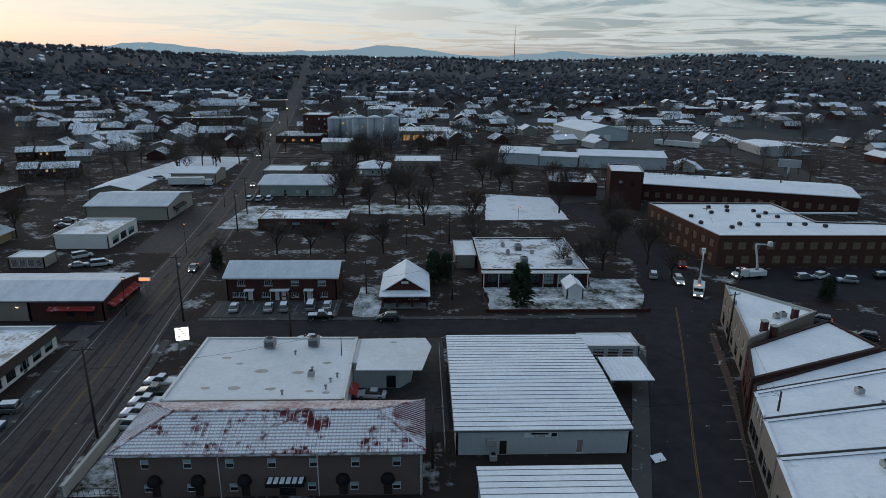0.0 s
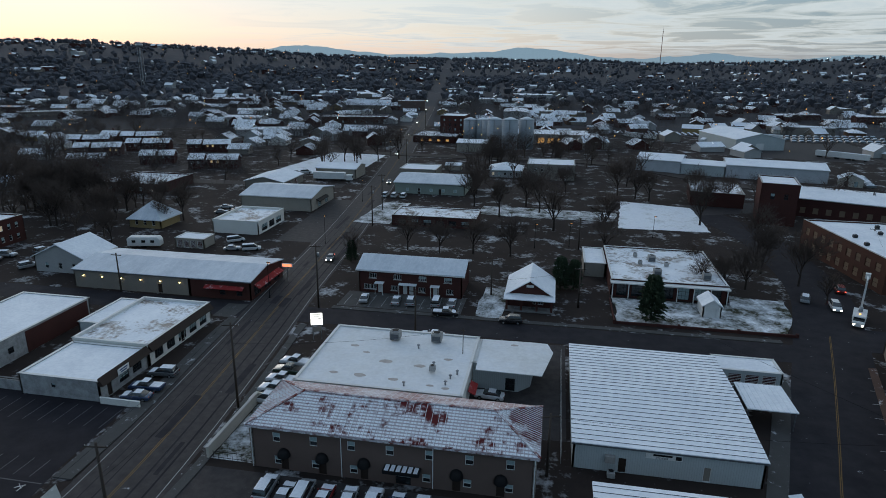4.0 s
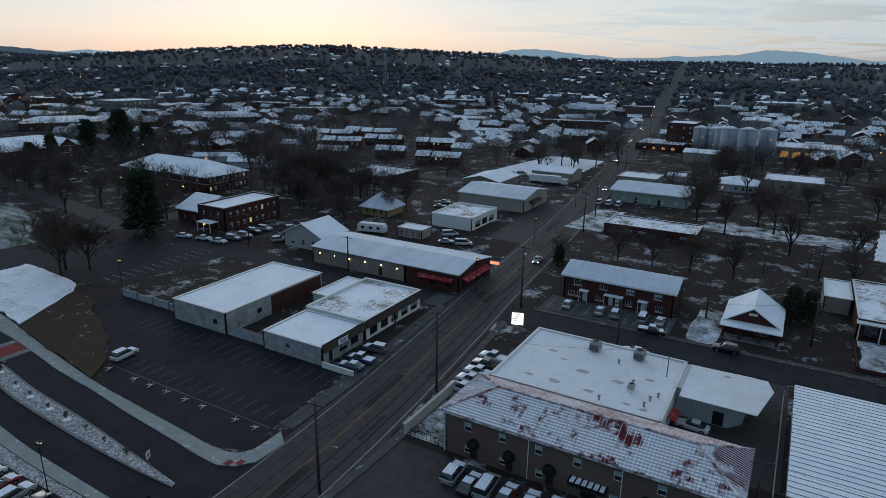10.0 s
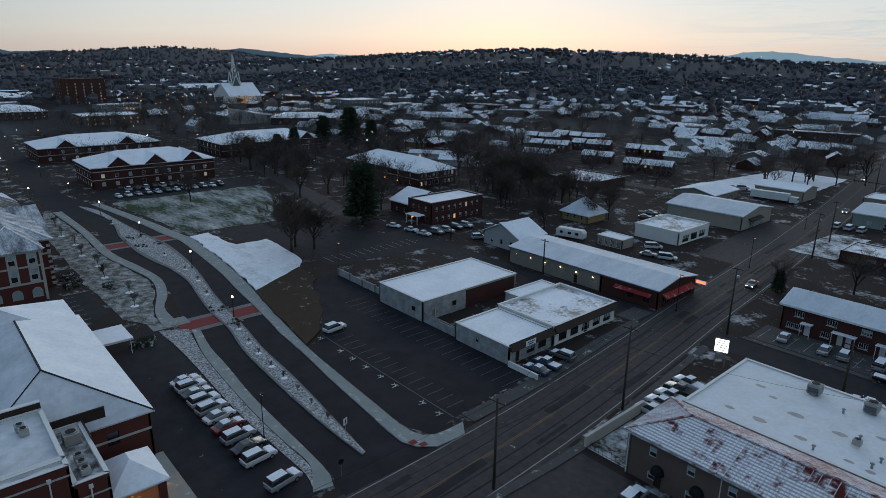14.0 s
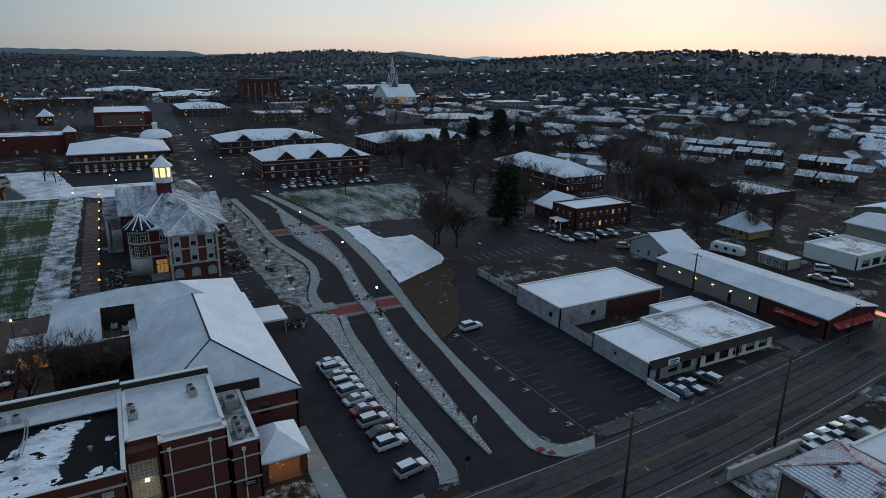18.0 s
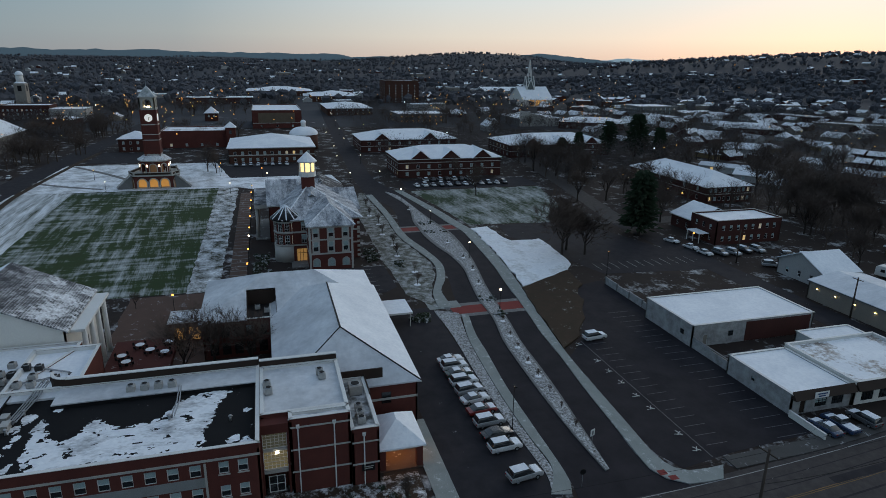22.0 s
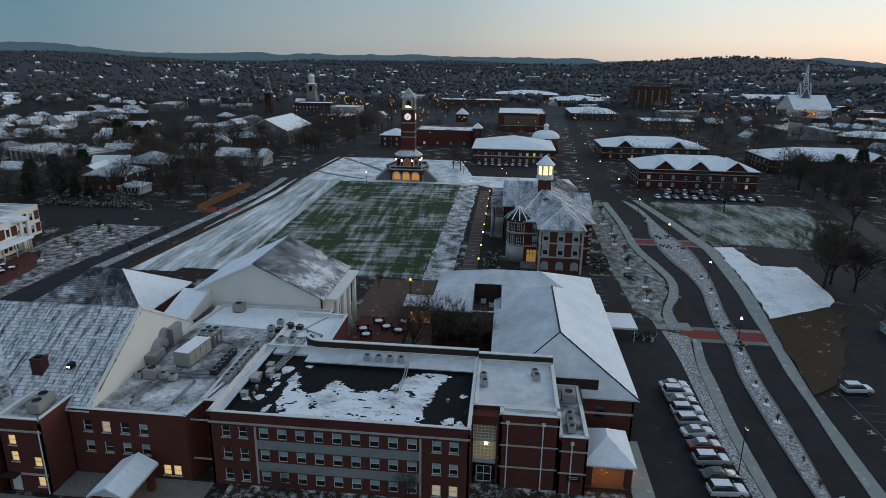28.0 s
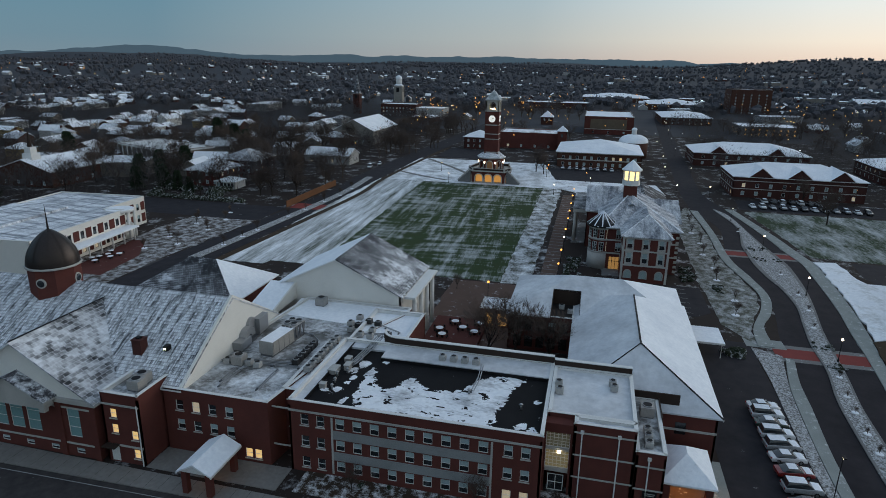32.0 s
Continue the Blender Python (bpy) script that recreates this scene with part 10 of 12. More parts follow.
hall_at(-670, -600, 58, 100, 6.5, ("hip", SHINGLE_WHITE, 4, "y", 0.8, STONE), BRICK_BR, "brick hall with a snowy hipped roof", 2, 8, 8)
hall_at(-880, -800, 60, 118, 7, ("hip", SHINGLE_WHITE, 5, "y", 0.8, STONE), BRICK_BR, "brick hall with a snowy hipped roof and lights", 2, 9, 8)
hall_at(-1000, -930, -20, 70, 7, ("hip", SHINGLE_WHITE, 5, "y", 0.8, STONE), BRICK_BR, "long brick hall with a snowy roof", 2, 9, 8)
hall_at(-810, -772, 145, 187, 26, ("flat", ROOF_DARK, 0.8, STONE), BRICK_BR, "tall brown brick residence tower", 7, 5, 4)
hall_at(-556, -522, 108, 150, 7, ("flat", ROOF_FLAT, 0.4, WHITE), CONCRETE, "modern low concrete hall with lights", 2, 8, 6, kind="amber_dark")
hall_at(-575, -540, 350, 392, 10.5, ("flat", ROOF_SNOW, 0.4, STONE), CONCRETE, "three-storey concrete slab building", 3, 8, 10)
hall_at(-960, -925, 325, 390, 8, ("gable", METAL_SNOW, 5, "y", 0.5, WHITE), METAL_WALL, "blue-green metal church hall", 1, 8, 4)
hall_at(-600, -578, -200, -165, 11.5, ("flat", ROOF_SNOW, 0.5, STONE), BRICK_DK, "three-storey brick block with many windows", 3, 10, 6)
hall_at(-590, -566, -162, -136, 9.6, ("flat", ROOF_SNOW, 0.3, WHITE), M("pale_grey_render", (0.38, 0.38, 0.37), None, 0.8), "pale windowless hall with a flat roof", 1, 2, 2)
hall_at(-420, -372, -160, -134, 8.6, ("gable", SHINGLE_WHITE, 6.5, "x", 0.6, STONE), M("gothic_stone", (0.30, 0.28, 0.25), None, 0.85), "stone church with a steep snowy roof", 1, 6, 6, "church", "church")
ofc = building("modern_office", "two-storey pale modern office with white fins and a snowy flat roof", "office", rect(-12, 12, -24, 24), 7.3, M("pale_brick", (0, 0, 0)), ("flat", METAL_SNOW, 0.9, WHITE),
               {1: [(10, 0.03, 0.97, 0.9 + 3.2 * k, 2.6, 1.9, "dark") for k in range(2)], 2: [(5, 0.03, 0.97, 0.9 + 3.2 * k, 2.6, 1.9, "dark") for k in range(2)]}, at=(-277, -212), rot=-23)
for k in range(11):
    box("fin", 12.0, 12.5, -22.8 + k * 4.56 - 0.25, -22.8 + k * 4.56 + 0.25, 0.3, 7.2, WHITE, ofc)
box("roof_slab", -12.6, 12.7, -24.6, 24.6, 7.25, 7.9, WHITE, ofc)
bh = hall_at(-241, -223.5, -162, -147, 6.4, ("hip", SHINGLE_X, 3.6, "y", 0.8, WHITE), BRICK, "large brick house with a snowy hipped roof", 2, 4, 4, "house", "house")
building("sun_room", "white glazed porch beside the brick house", "porch", rect(-228, -220, -146.6, -138), 3.0, WHITE, ("hip", SHINGLE_WHITE, 1.4, "y", 0.4, WHITE), {1: [(5, 0.05, 0.95, 0.8, 1.2, 1.6, "dark")]})
hall_at(-272, -252, -165, -148, 6.6, ("hip", SHINGLE_Y, 3.6, "x", 0.8, WHITE), BRICK_DK, "dark brick house with dormers", 2, 4, 4, "house", "house")
hall_at(-305, -292, -142, -118, 4.6, ("gable", SHINGLE_WHITE, 3.0, "y", 0.5, WHITE), WOODSIDE, "white clapboard house with a snowy roof", 1, 4, 3, "house", "house")
cs_ = hall_at(-226, -200, -232, -206, 6.4, ("gable", SHINGLE_WHITE, 4.2, "x", 0.5, WHITE), BRICK_BR, "brick chapel with a white steeple", 1, 4, 3, "church", "church")
stp = thing("steeple", -205, -219, 8.6, 0, "white stepped wooden steeple with a thin spire", "steeple")
box("lower_stage", -2.2, 2.2, -2.2, 2.2, 0, 4.0, WHITE, stp)
box("upper_stage", -1.5, 1.5, -1.5, 1.5, 4.0, 6.5, WHITE, stp)
cyl("spire", 0, 0, 6.5, 0.9, 0.03, 7.0, DARK_BROWN, stp, 8)


def church_tower(x, y, w, h, hs, wall, label, spire_mat):
    t_ = thing("church_tower", x, y, 0, 0, label, "tower")
    box("shaft", -w / 2, w / 2, -w / 2, w / 2, 0, h, wall, t_)
    band(t_, -w / 2, w / 2, -w / 2, w / 2, h - 1.0, 0.5)
    for k in range(4):
        a = math.pi / 2 * k
        put("louvre", box_mesh(0.2, w * 0.35, h * 0.18, DARK), t_, "", pose(w / 2 * math.cos(a), w / 2 * math.sin(a), h * 0.74, 0, 0, 90 * k))
    cyl("spire", 0, 0, h, w * 0.6, 0.1, hs, spire_mat, t_, 8)
    return t_


church_tower(-600, -232, 6.5, 20, 18, BRICK_DK, "dark church tower with a tall pointed spire", M("dark_slate_frost", (0, 0, 0)))
tb_ = church_tower(-661, -208, 9, 26, 3, M("gothic_stone", (0, 0, 0)), "domed stone courthouse tower", METAL_SNOW)
cyl("upper_stage", 0, 0, 26, 3.2, 3.0, 7, WHITE, tb_, 12)
put("cupola_dome", dome_mesh(3.4, 3.6, METAL_SNOW, 14, 6), tb_, "", pose(0, 0, 33))
chp = building("chapel", "modern white chapel with steep pointed gables", "church", rect(-745, -700, 296, 334), 8, WHITE_WALL, ("gable", METAL_SNOW, 14, "y", 0.5, WHITE), {1: [(3, 0.2, 0.8, 0.5, 6, 7, "amber_big")]})
spr = thing("church_tower", -722, 312, 0, 0, "white lattice needle spire over steep glazed gables", "tower")
for w_, z0, h_, ax in ((16, 0, 24, 0), (13, 0, 30, 90), (9, 12, 22, 0)):
    vs = [(-w_ / 2, -5, z0), (w_ / 2, -5, z0), (w_ / 2, -5, z0 + h_ * 0.45), (0, -5, z0 + h_), (-w_ / 2, -5, z0 + h_ * 0.45)]
    vs += [(x_, 5, z_) for x_, y_, z_ in vs]
    put("glazed_gable", mesh_of("glazed_gable", vs, [(0, 1, 2, 3, 4), (9, 8, 7, 6, 5), (0, 5, 6, 1), (1, 6, 7, 2), (2, 7, 8, 3), (3, 8, 9, 4), (4, 9, 5, 0)], M("grey_chapel_glass", (0.12, 0.14, 0.14), None, 0.3, coat=0.4)), spr, "", pose(0, 0, 0, 0, 0, ax))
    for sx in (-1, 1):
        for y_ in (-5.1, 5.1):
            a_, b2 = Vector((sx * w_ / 2, y_, z0 + h_ * 0.45)), Vector((0, y_, z0 + h_))
            put("rib", box_mesh(0.9, (b2 - a_).length, 0.9, WHITE), spr, "white frame rib", pose(0, 0, 0, 0, 0, ax) @ Matrix.Translation((a_ + b2) / 2) @ (b2 - a_).to_track_quat("Y", "Z").to_matrix().to_4x4())
            put("rib", box_mesh(0.8, 0.8, h_ * 0.45, WHITE), spr, "", pose(0, 0, 0, 0, 0, ax) @ pose(sx * w_ / 2, y_, z0))
for sx in (-1, 1):
    for sy in (-1, 1):
        a_, b2 = Vector((sx * 2.4, sy * 2.4, 26)), Vector((0, 0, 53))
        put("spire_leg", box_mesh(0.6, (b2 - a_).length, 0.6, WHITE), spr, "", Matrix.Translation((a_ + b2) / 2) @ (b2 - a_).to_track_quat("Y", "Z").to_matrix().to_4x4())
for k in range(6):
    f = 1 - k / 7
    box("spire_tie", -2.4 * f, 2.4 * f, -2.4 * f, 2.4 * f, 28 + k * 3.6, 28.5 + k * 3.6, WHITE, spr)
wd = building("auditorium_wedge", "pale concrete auditorium with a rising wedge roof", "auditorium", rect(-530, -478, 200, 240), 6, CONCRETE, ("flat", ROOF_SNOW, 0.2, WHITE))
put("wedge_wall", mesh_of("wedge_wall", [(26.2, -20, 0), (26.2, 20, 0), (26.2, -20, 13), (26.2, 10, 6), (25, -20, 0), (25, 20, 0), (25, -20, 13), (25, 10, 6)], [(0, 1, 3, 2), (4, 6, 7, 5), (0, 2, 6, 4), (2, 3, 7, 6), (3, 1, 5, 7)], STONE), wd)
wt = thing("water_tower", -590, 839, 0, 0, "tall slim lattice mast with a small tank", "tower")
for sx in (-1, 1):
    for sy in (-1, 1):
        cyl("leg", sx * 2.2, sy * 2.2, 0, 0.4, 0.3, 62, STEEL, wt, 6)
for k in range(8):
    box("brace", -2.2, 2.2, -0.15, 0.15, 6 + k * 7, 6.4 + k * 7, STEEL, wt)
cyl("tank", 0, 0, 62, 5, 5, 4, STEEL, wt, 14)
cyl("tank_cap", 0, 0, 66, 5, 0.5, 2.5, STEEL, wt, 14)
ms = thing("radio_mast", 473, 3290, 40, 0, "thin red and white radio mast on the horizon", "mast")
cyl("lattice", 0, 0, 0, 1.6, 1.2, 150, M("mast_red", (0.3, 0.08, 0.06), None, 0.7), ms, 4)
cyl("tip", 0, 0, 150, 0.6, 0.3, 20, STEEL, ms, 4)

# ---- parked cars ----
ROW = ("white", "white", "green", "white", "silver", "white", "red", "silver", "black", "white")
SHAPE = ("sedan", "suv", "sedan", "suv", "suv", "sedan", "sedan", "suv", "sedan", "suv")
for k, x in enumerate((-93.7, -91.4, -88.8, -86.0, -83.1, -80.3, -77.1, -73.8, -70.6, -67.6)):
    car(SHAPE[k], ROW[k], x, 28.4, 96 + RNG.uniform(-3, 3), ROW[k] in ("white", "silver", "green", "red"))
car("suv", "silver", -61.3, 28.6, 98)
car("suv", "white", -96.2, 57.6, 95)
for shp, colr, x, y, r in (("suv", "silver", -31.6, 58.6, 92), ("sedan", "black", -28.9, 57.8, 90), ("van", "silver", -26.9, 58.4, 92), ("sedan", "red", -24.2, 58.2, 90), ("sedan", "silver", -21.3, 58.4, 94), ("suv", "white", -18.4, 58.6, 90), ("sedan", "blue", -15.6, 58.4, 88), ("suv", "grey", -12.6, 58.4, 90)):
    car(shp, colr, x, y, r)
for shp, colr, x, y, r in (("sedan", "blue", -60.2, 74.6, 185), ("pickup", "blue", -60.4, 77.4, 184), ("suv", "grey", -60.6, 82.0, 186)):
    car(shp, colr, x, y, r)
for shp, colr, x, y, r in (("sedan", "silver", -38.4, 120.6, 98), ("sedan", "silver", -31.4, 120.6, 96), ("suv", "silver", -28.2, 120.8, 95), ("van", "silver", -22.8, 121.4, 92), ("sedan", "silver", -19.5, 121.4, 92), ("pickup", "black", -19.8, 116.0, 4)):
    car(shp, colr, x, y, r)
for k, colr in enumerate(("white", "green", "white", "white", "white")):
    car("pickup", colr, -41.0 + 0.15 * k, 89.8 - k * 3.05, 176 + RNG.uniform(-3, 3), colr == "white")
car("sedan", "white", -7.6, 85.4, 176, False)
car("suv", "black", -6.6, 115.0, 184, False)
car("sedan", "white", -20.5, 105.2, 178)
car("suv", "white", -2.2, 75.8, 92)
for x, y, r, c in ((-151, 113, 20, "white"), (-144, 114.4, 15, "white"), (-138.2, 114.6, 10, "white"), (-137, 118.6, 10, "grey"), (-136.4, 122.4, 8, "silver"), (-137.6, 127, 8, "black"), (-137.2, 131, 8, "silver"), (-125, 124.6, 60, "silver"), (-131, 136, 70, "grey"), (-129, 140, 70, "black")):
    car("suv" if c != "white" else "sedan", c, x, y, r)
for x, y, r, c, on in ((60.6, 136, -100, "white", True), (66, 148, 80, "red", True), (56, 140, 70, "silver", False), (79.8, 113, 150, "grey", True), (83.6, 105, 150, "black", True), (92, 138, 10, "grey", False), (97, 139.4, 30, "white", False), (101, 136, 170, "silver", False), (112, 139, 10, "black", False), (120, 137, 15, "white", False)):
    car("suv", c, x, y, r, not on, on)
for x, y, r, c in ((-84, 148.5, 20, "silver"), (-79, 149.6, 24, "white"), (-87, 156, 40, "white"), (-104, 190, 15, "black"), (-108, 186, 20, "grey"), (-110, 193, 12, "silver"), (-118, 262, 30, "grey"), (-114, 263, 30, "silver"), (-110, 264, 30, "white"), (-62, 224, 90, "white"), (-58.5, 224, 90, "white"), (-55, 224, 90, "white"), (-289, -106, 10, "white"), (-299, -104.5, 10, "silver"), (-274, 157, 40, "grey"), (-255, 143, 60, "white")):
    car("sedan" if c != "white" else "van", c, x, y, r)
for k in range(12):
    car(("sedan", "suv")[k % 2], ("white", "white", "silver", "grey", "white", "black")[k % 6], -248.4, 59.5 + k * 3.5, 2, k % 3 != 2)
for k in range(7):
    car("suv", ("white", "grey", "silver", "black")[k % 4], -259.8, 66 + k * 3.2, 182, k % 2 == 0)
for k in range(8):
    car("sedan", ("grey", "silver", "black", "white")[k % 4], -316.5, -14 + k * 3.4, 0)
for y, x, on in ((250, -67.5, True), (330, -84.6, True), (420, -99.5, True), (505, -112, True), (146, -55.4, True), (640, -133, True)):
    car("sedan", "grey", x, y, -82, False, on)


def bucket_truck(x, y, rot, lift):
    t_ = thing("bucket_truck", x, y, 0.03, rot, "white utility truck with a raised boom and lit lamps", "truck", "utility trucks")
    box("cab", 1.2, 3.4, -1.1, 1.1, 0.6, 2.5, WHITE, t_, bev=0.15)
    box("windscreen", 3.3, 3.44, -0.95, 0.95, 1.5, 2.25, GLASS, t_)
    box("bonnet", 3.4, 4.4, -1.0, 1.0, 0.6, 1.5, WHITE, t_, bev=0.1)
    box("service_body", -3.6, 1.1, -1.2, 1.2, 0.7, 1.9, WHITE, t_, bev=0.05)
    for wx in (-2.2, 3.0):
        for wy in (-1.1, 0.85):
            cyl("wheel", wx, wy, 0.5, 0.5, 0.5, 0.28, RUBBER, t_, 12, tilt=(-90, 0, 0))
    cyl("turret", -1.6, 0, 1.9, 0.4, 0.35, 1.0, STEEL, t_, 12)
    put("boom", box_mesh(0.35, 0.35, lift, WHITE), t_, "raised white boom", pose(-1.6, 0, 2.8, 0, 14, 0))
    tx, tz = -1.6 + lift * math.sin(radians(14)), 2.8 + lift * math.cos(radians(14))
    put("upper_boom", box_mesh(lift * 0.7, 0.28, 0.28, WHITE), t_, "", pose(tx - lift * 0.33, 0, tz, 0, -4, 0))
    put("bucket", box_mesh(0.9, 0.9, 1.1, WHITE, 0.05), t_, "", pose(tx - lift * 0.7, 0, tz - 0.4))
    for sy in (-0.75, 0.75):
        put("headlight", box_mesh(0.1, 0.3, 0.2, HEADL_ON), t_, "", pose(4.42, sy, 0.9))
    put("beacon", box_mesh(0.3, 0.3, 0.2, LAMP_AMBER), t_, "", pose(2.2, 0, 2.5))


bucket_truck(62.4, 129.4, -115, 6.0)
bucket_truck(79.5, 139.6, -170, 5.5)

# car dealer lot and far lots, joined
def lot_cars(name, cells, rot0):
    bmv, bmf, mats = [], [], []
    for x, y, r in cells:
        m = pose(x, y, 0.03, 0, 0, r)
        for (a0, a1, b, z0, z1, mi) in ((-2.2, 2.2, 0.88, 0.25, 0.95, 1), (-1.3, 0.9, 0.75, 0.95, 1.45, 0)):
            o = len(bmv)
            for z, k in ((z0, 1.0), (z1, 0.86)):
                bmv.extend(m @ Vector((xx * k, yy * k, z)) for xx, yy in ((a0, -b), (a1, -b), (a1, b), (a0, b)))
            bmf += [(o + 4, o + 5, o + 6, o + 7), (o, o + 1, o + 5, o + 4), (o + 1, o + 2, o + 6, o + 5), (o + 2, o + 3, o + 7, o + 6), (o + 3, o, o + 4, o + 7)]
            mats += [0, mi, mi, mi, mi]
    me = mesh_of(name, bmv, bmf, SNOW)
    me.materials.append(CAR_PAINTS["grey"])
    me.polygons.foreach_set("material_index", mats)
    tagged(new(name, me), "rows of snow-covered cars on a dealer lot", "cars", kind="stuff")


cells = []
for (xa, ya), (xb, yb), n, wide in (((203, 418), (196, 352), 21, 5.4), ((209, 420), (202, 352), 21, 5.4), ((219, 405), (247, 384), 13, 0), ((221, 386), (221, 350), 11, 0), ((202, 448), (211, 427), 7, 0), ((226, 396), (250, 378), 9, 0)):
    for k in range(n):
        f = k / (n - 1)
        cells.append((xa + (xb - xa) * f + RNG.uniform(-.4, .4), ya + (yb - ya) * f + RNG.uniform(-.5, .5), 12 + RNG.uniform(-5, 5)))
lot_cars("dealer_cars", cells, 20)
lot_cars("trade_cars", [(137.7 - k * 0.8, 311 - k * 3.3, 6) for k in range(8)] + [(137, 279, 30), (141, 279.6, 30), (148, 277, 25), (150, 300, 70), (156, 297, 70)] + [(155 + k * 5, 450 + j * 14 + k, 15) for k in range(14) for j in range(3)] + [(30 + k * 4.0, 468 + 6 * j, 90) for k in range(18) for j in range(3)], 0)

# ---- poles, wires, lamps ----
POLES = [(-43.9, 47.6, 12.5, False), (-44.0, 75.3, 13.8, False), (-46.6, 114.8, 13.8, True), (-54.6, 181.5, 12.8, True), (-57.4, 203, 12.5, True), (-72, 300, 12.5, True), (-98, 470, 12.5, True)]
for x, y, h, tr_ in POLES:
    pole(x, y, h, 8, False, tr_)
for a, b_ in zip(POLES, POLES[1:]):
    for off_ in (-1.1, 1.1):
        wire([(a[0] + off_, a[1], a[2] - 0.3), (b_[0] + off_, b_[1], b_[2] - 0.3)], 0.9)
    wire([(a[0], a[1], a[2] * 0.66), (b_[0], b_[1], b_[2] * 0.66)], 0.7, 0.03)
wire([(-43.9, 47.6, 12.2), (-46, -10, 12.2)], 0.9)
wire([(-43.9, 47.6, 12.2), (-58, 73, 4.0)], 0.5)
wire([(-44.0, 75.3, 10.5), (-14, 90.5, 8.6)], 0.8)
wire([(-46.6, 114.8, 11), (-24, 112, 8.4), (7, 126, 8.2)], 0.8)
for x, y, h, r in ((-24, 106.4, 9.0, 0), (6.8, 126, 9.0, 0), (-92.4, 114.6, 9.0, 0), (8, 169, 9.0, 0), (107, 230, 10, -20), (132, 222, 10, -20), (66, 120, 9.5, 30), (57, 104, 10, 20), (-12, 129.6, 9.0, 0), (46.8, 70.5, 9.0, 60), (84, 176, 9.0, 0), (1.5, 68, 9.0, 20), (-130, 118, 9.0, 0), (-175, 150, 9.0, 0)):
    pole(x, y, h, r, False, h > 9.2)
wire([(6.8, 126, 8.5), (46.8, 70.5, 8.5)], 1.0)
wire([(1.5, 68, 8.6), (46.8, 70.5, 8.6)], 1.0)
wire([(57, 104, 9.5), (66, 120, 9.0), (84, 176, 8.6)], 0.9)
wire([(57, 104, 9.0), (46.8, 70.5, 8.0)], 0.7)
for x, y in ((-114.4, 45.4), (-150, 50.2), (-187, 49.2), (-223, 47.4), (-263, 46.6), (-312, 45.6), (-384, 46.4), (-440, 50), (-500, 54), (-575, 58), (-650, 64)):
    lamp(x, y, 4.2, LAMP_WHITE, z=0.15)
for x, y in ((-263, 34), (-312, 34), (-350, 36.6), (-420, 39), (-470, 42)):
    lamp(x, y, 4.2, LAMP_WHITE)
lamp(-71.4, 31.0, 7.2, LAMP_WHITE, False, 0)
for x in (-146.8, -159, -172, -181, -195, -206, -218, -232, -245):
    lamp(x, -5.9, 3.6, LAMP_AMBER if x not in (-172,) else LAMP_WHITE)
lamp(-128.5, -20.0, 3.8, LAMP_AMBER)
for x, y in ((-270, 0), (-283, -2), (-300, -20), (-262, -60), (-290, -70), (-290, -20), (-250, -14)):
    lamp(x, y, 4.0, LAMP_AMBER if x < -280 else LAMP_WHITE)
for x, y, h, mt in ((-127, 77.8, 6.9, LAMP_AMBER), (-207, 132, 9, LAMP_WHITE), (5.5, 171, 7, LAMP_AMBER), (30, 186, 6.5, LAMP_AMBER), (-4, 168, 7, LAMP_AMBER), (-176, 118, 7, LAMP_AMBER), (-262, 75, 6.5, LAMP_AMBER), (-262, 98, 6.5, LAMP_AMBER), (-59, 118, 8, LAMP_AMBER), (-68, 214, 8, LAMP_AMBER), (-86, 322, 8, LAMP_AMBER), (-95, 380, 8, LAMP_AMBER), (-62, 160, 8, LAMP_AMBER), (-196, 245, 7, LAMP_AMBER), (-158, 204, 5, LAMP_WHITE), (-230, 262, 7, LAMP_AMBER)):
    lamp(x, y, h, mt, False)
for x, y in ((-245, 153.5), (-238, 153.5), (-222, 153.5), (-212, 154), (-203, 154), (-150.5, 120), (-147, 208.4), (-160, 208.4)):
    wl_ = thing("porch_lamp", x, y, 2.4, 0, "warm lamp beside a building entrance", "lamp", "porch lamps")
    cyl("stem", 0, 0, -2.4, 0.05, 0.05, 2.4, DARK, wl_, 6)
    put("bulb", dome_mesh(0.3, 0.5, LAMP_AMBER, 8, 4), wl_)
rs = thing("road_sign", -65.2, 40.1, 0.2, 20, "small white rectangular road sign on a post", "road sign")
cyl("post", 0, 0, 0, 0.04, 0.04, 2.4, STEEL, rs, 6)
box("plate", -0.03, 0.03, -0.4, 0.4, 1.5, 2.5, WHITE, rs)
box("arrow_mark", 0.032, 0.04, -0.12, 0.12, 1.7, 2.3, DARK, rs)
ss = thing("stop_sign", -57.6, 34.6, 0.15, 0, "back of an octagonal traffic sign on a post", "road sign")
cyl("post", 0, 0, 0, 0.04, 0.04, 2.4, STEEL, ss, 6)
cyl("plate", 0, 0, 2.3, 0.42, 0.42, 0.04, DARK, ss, 8, tilt=(0, 90, 0))

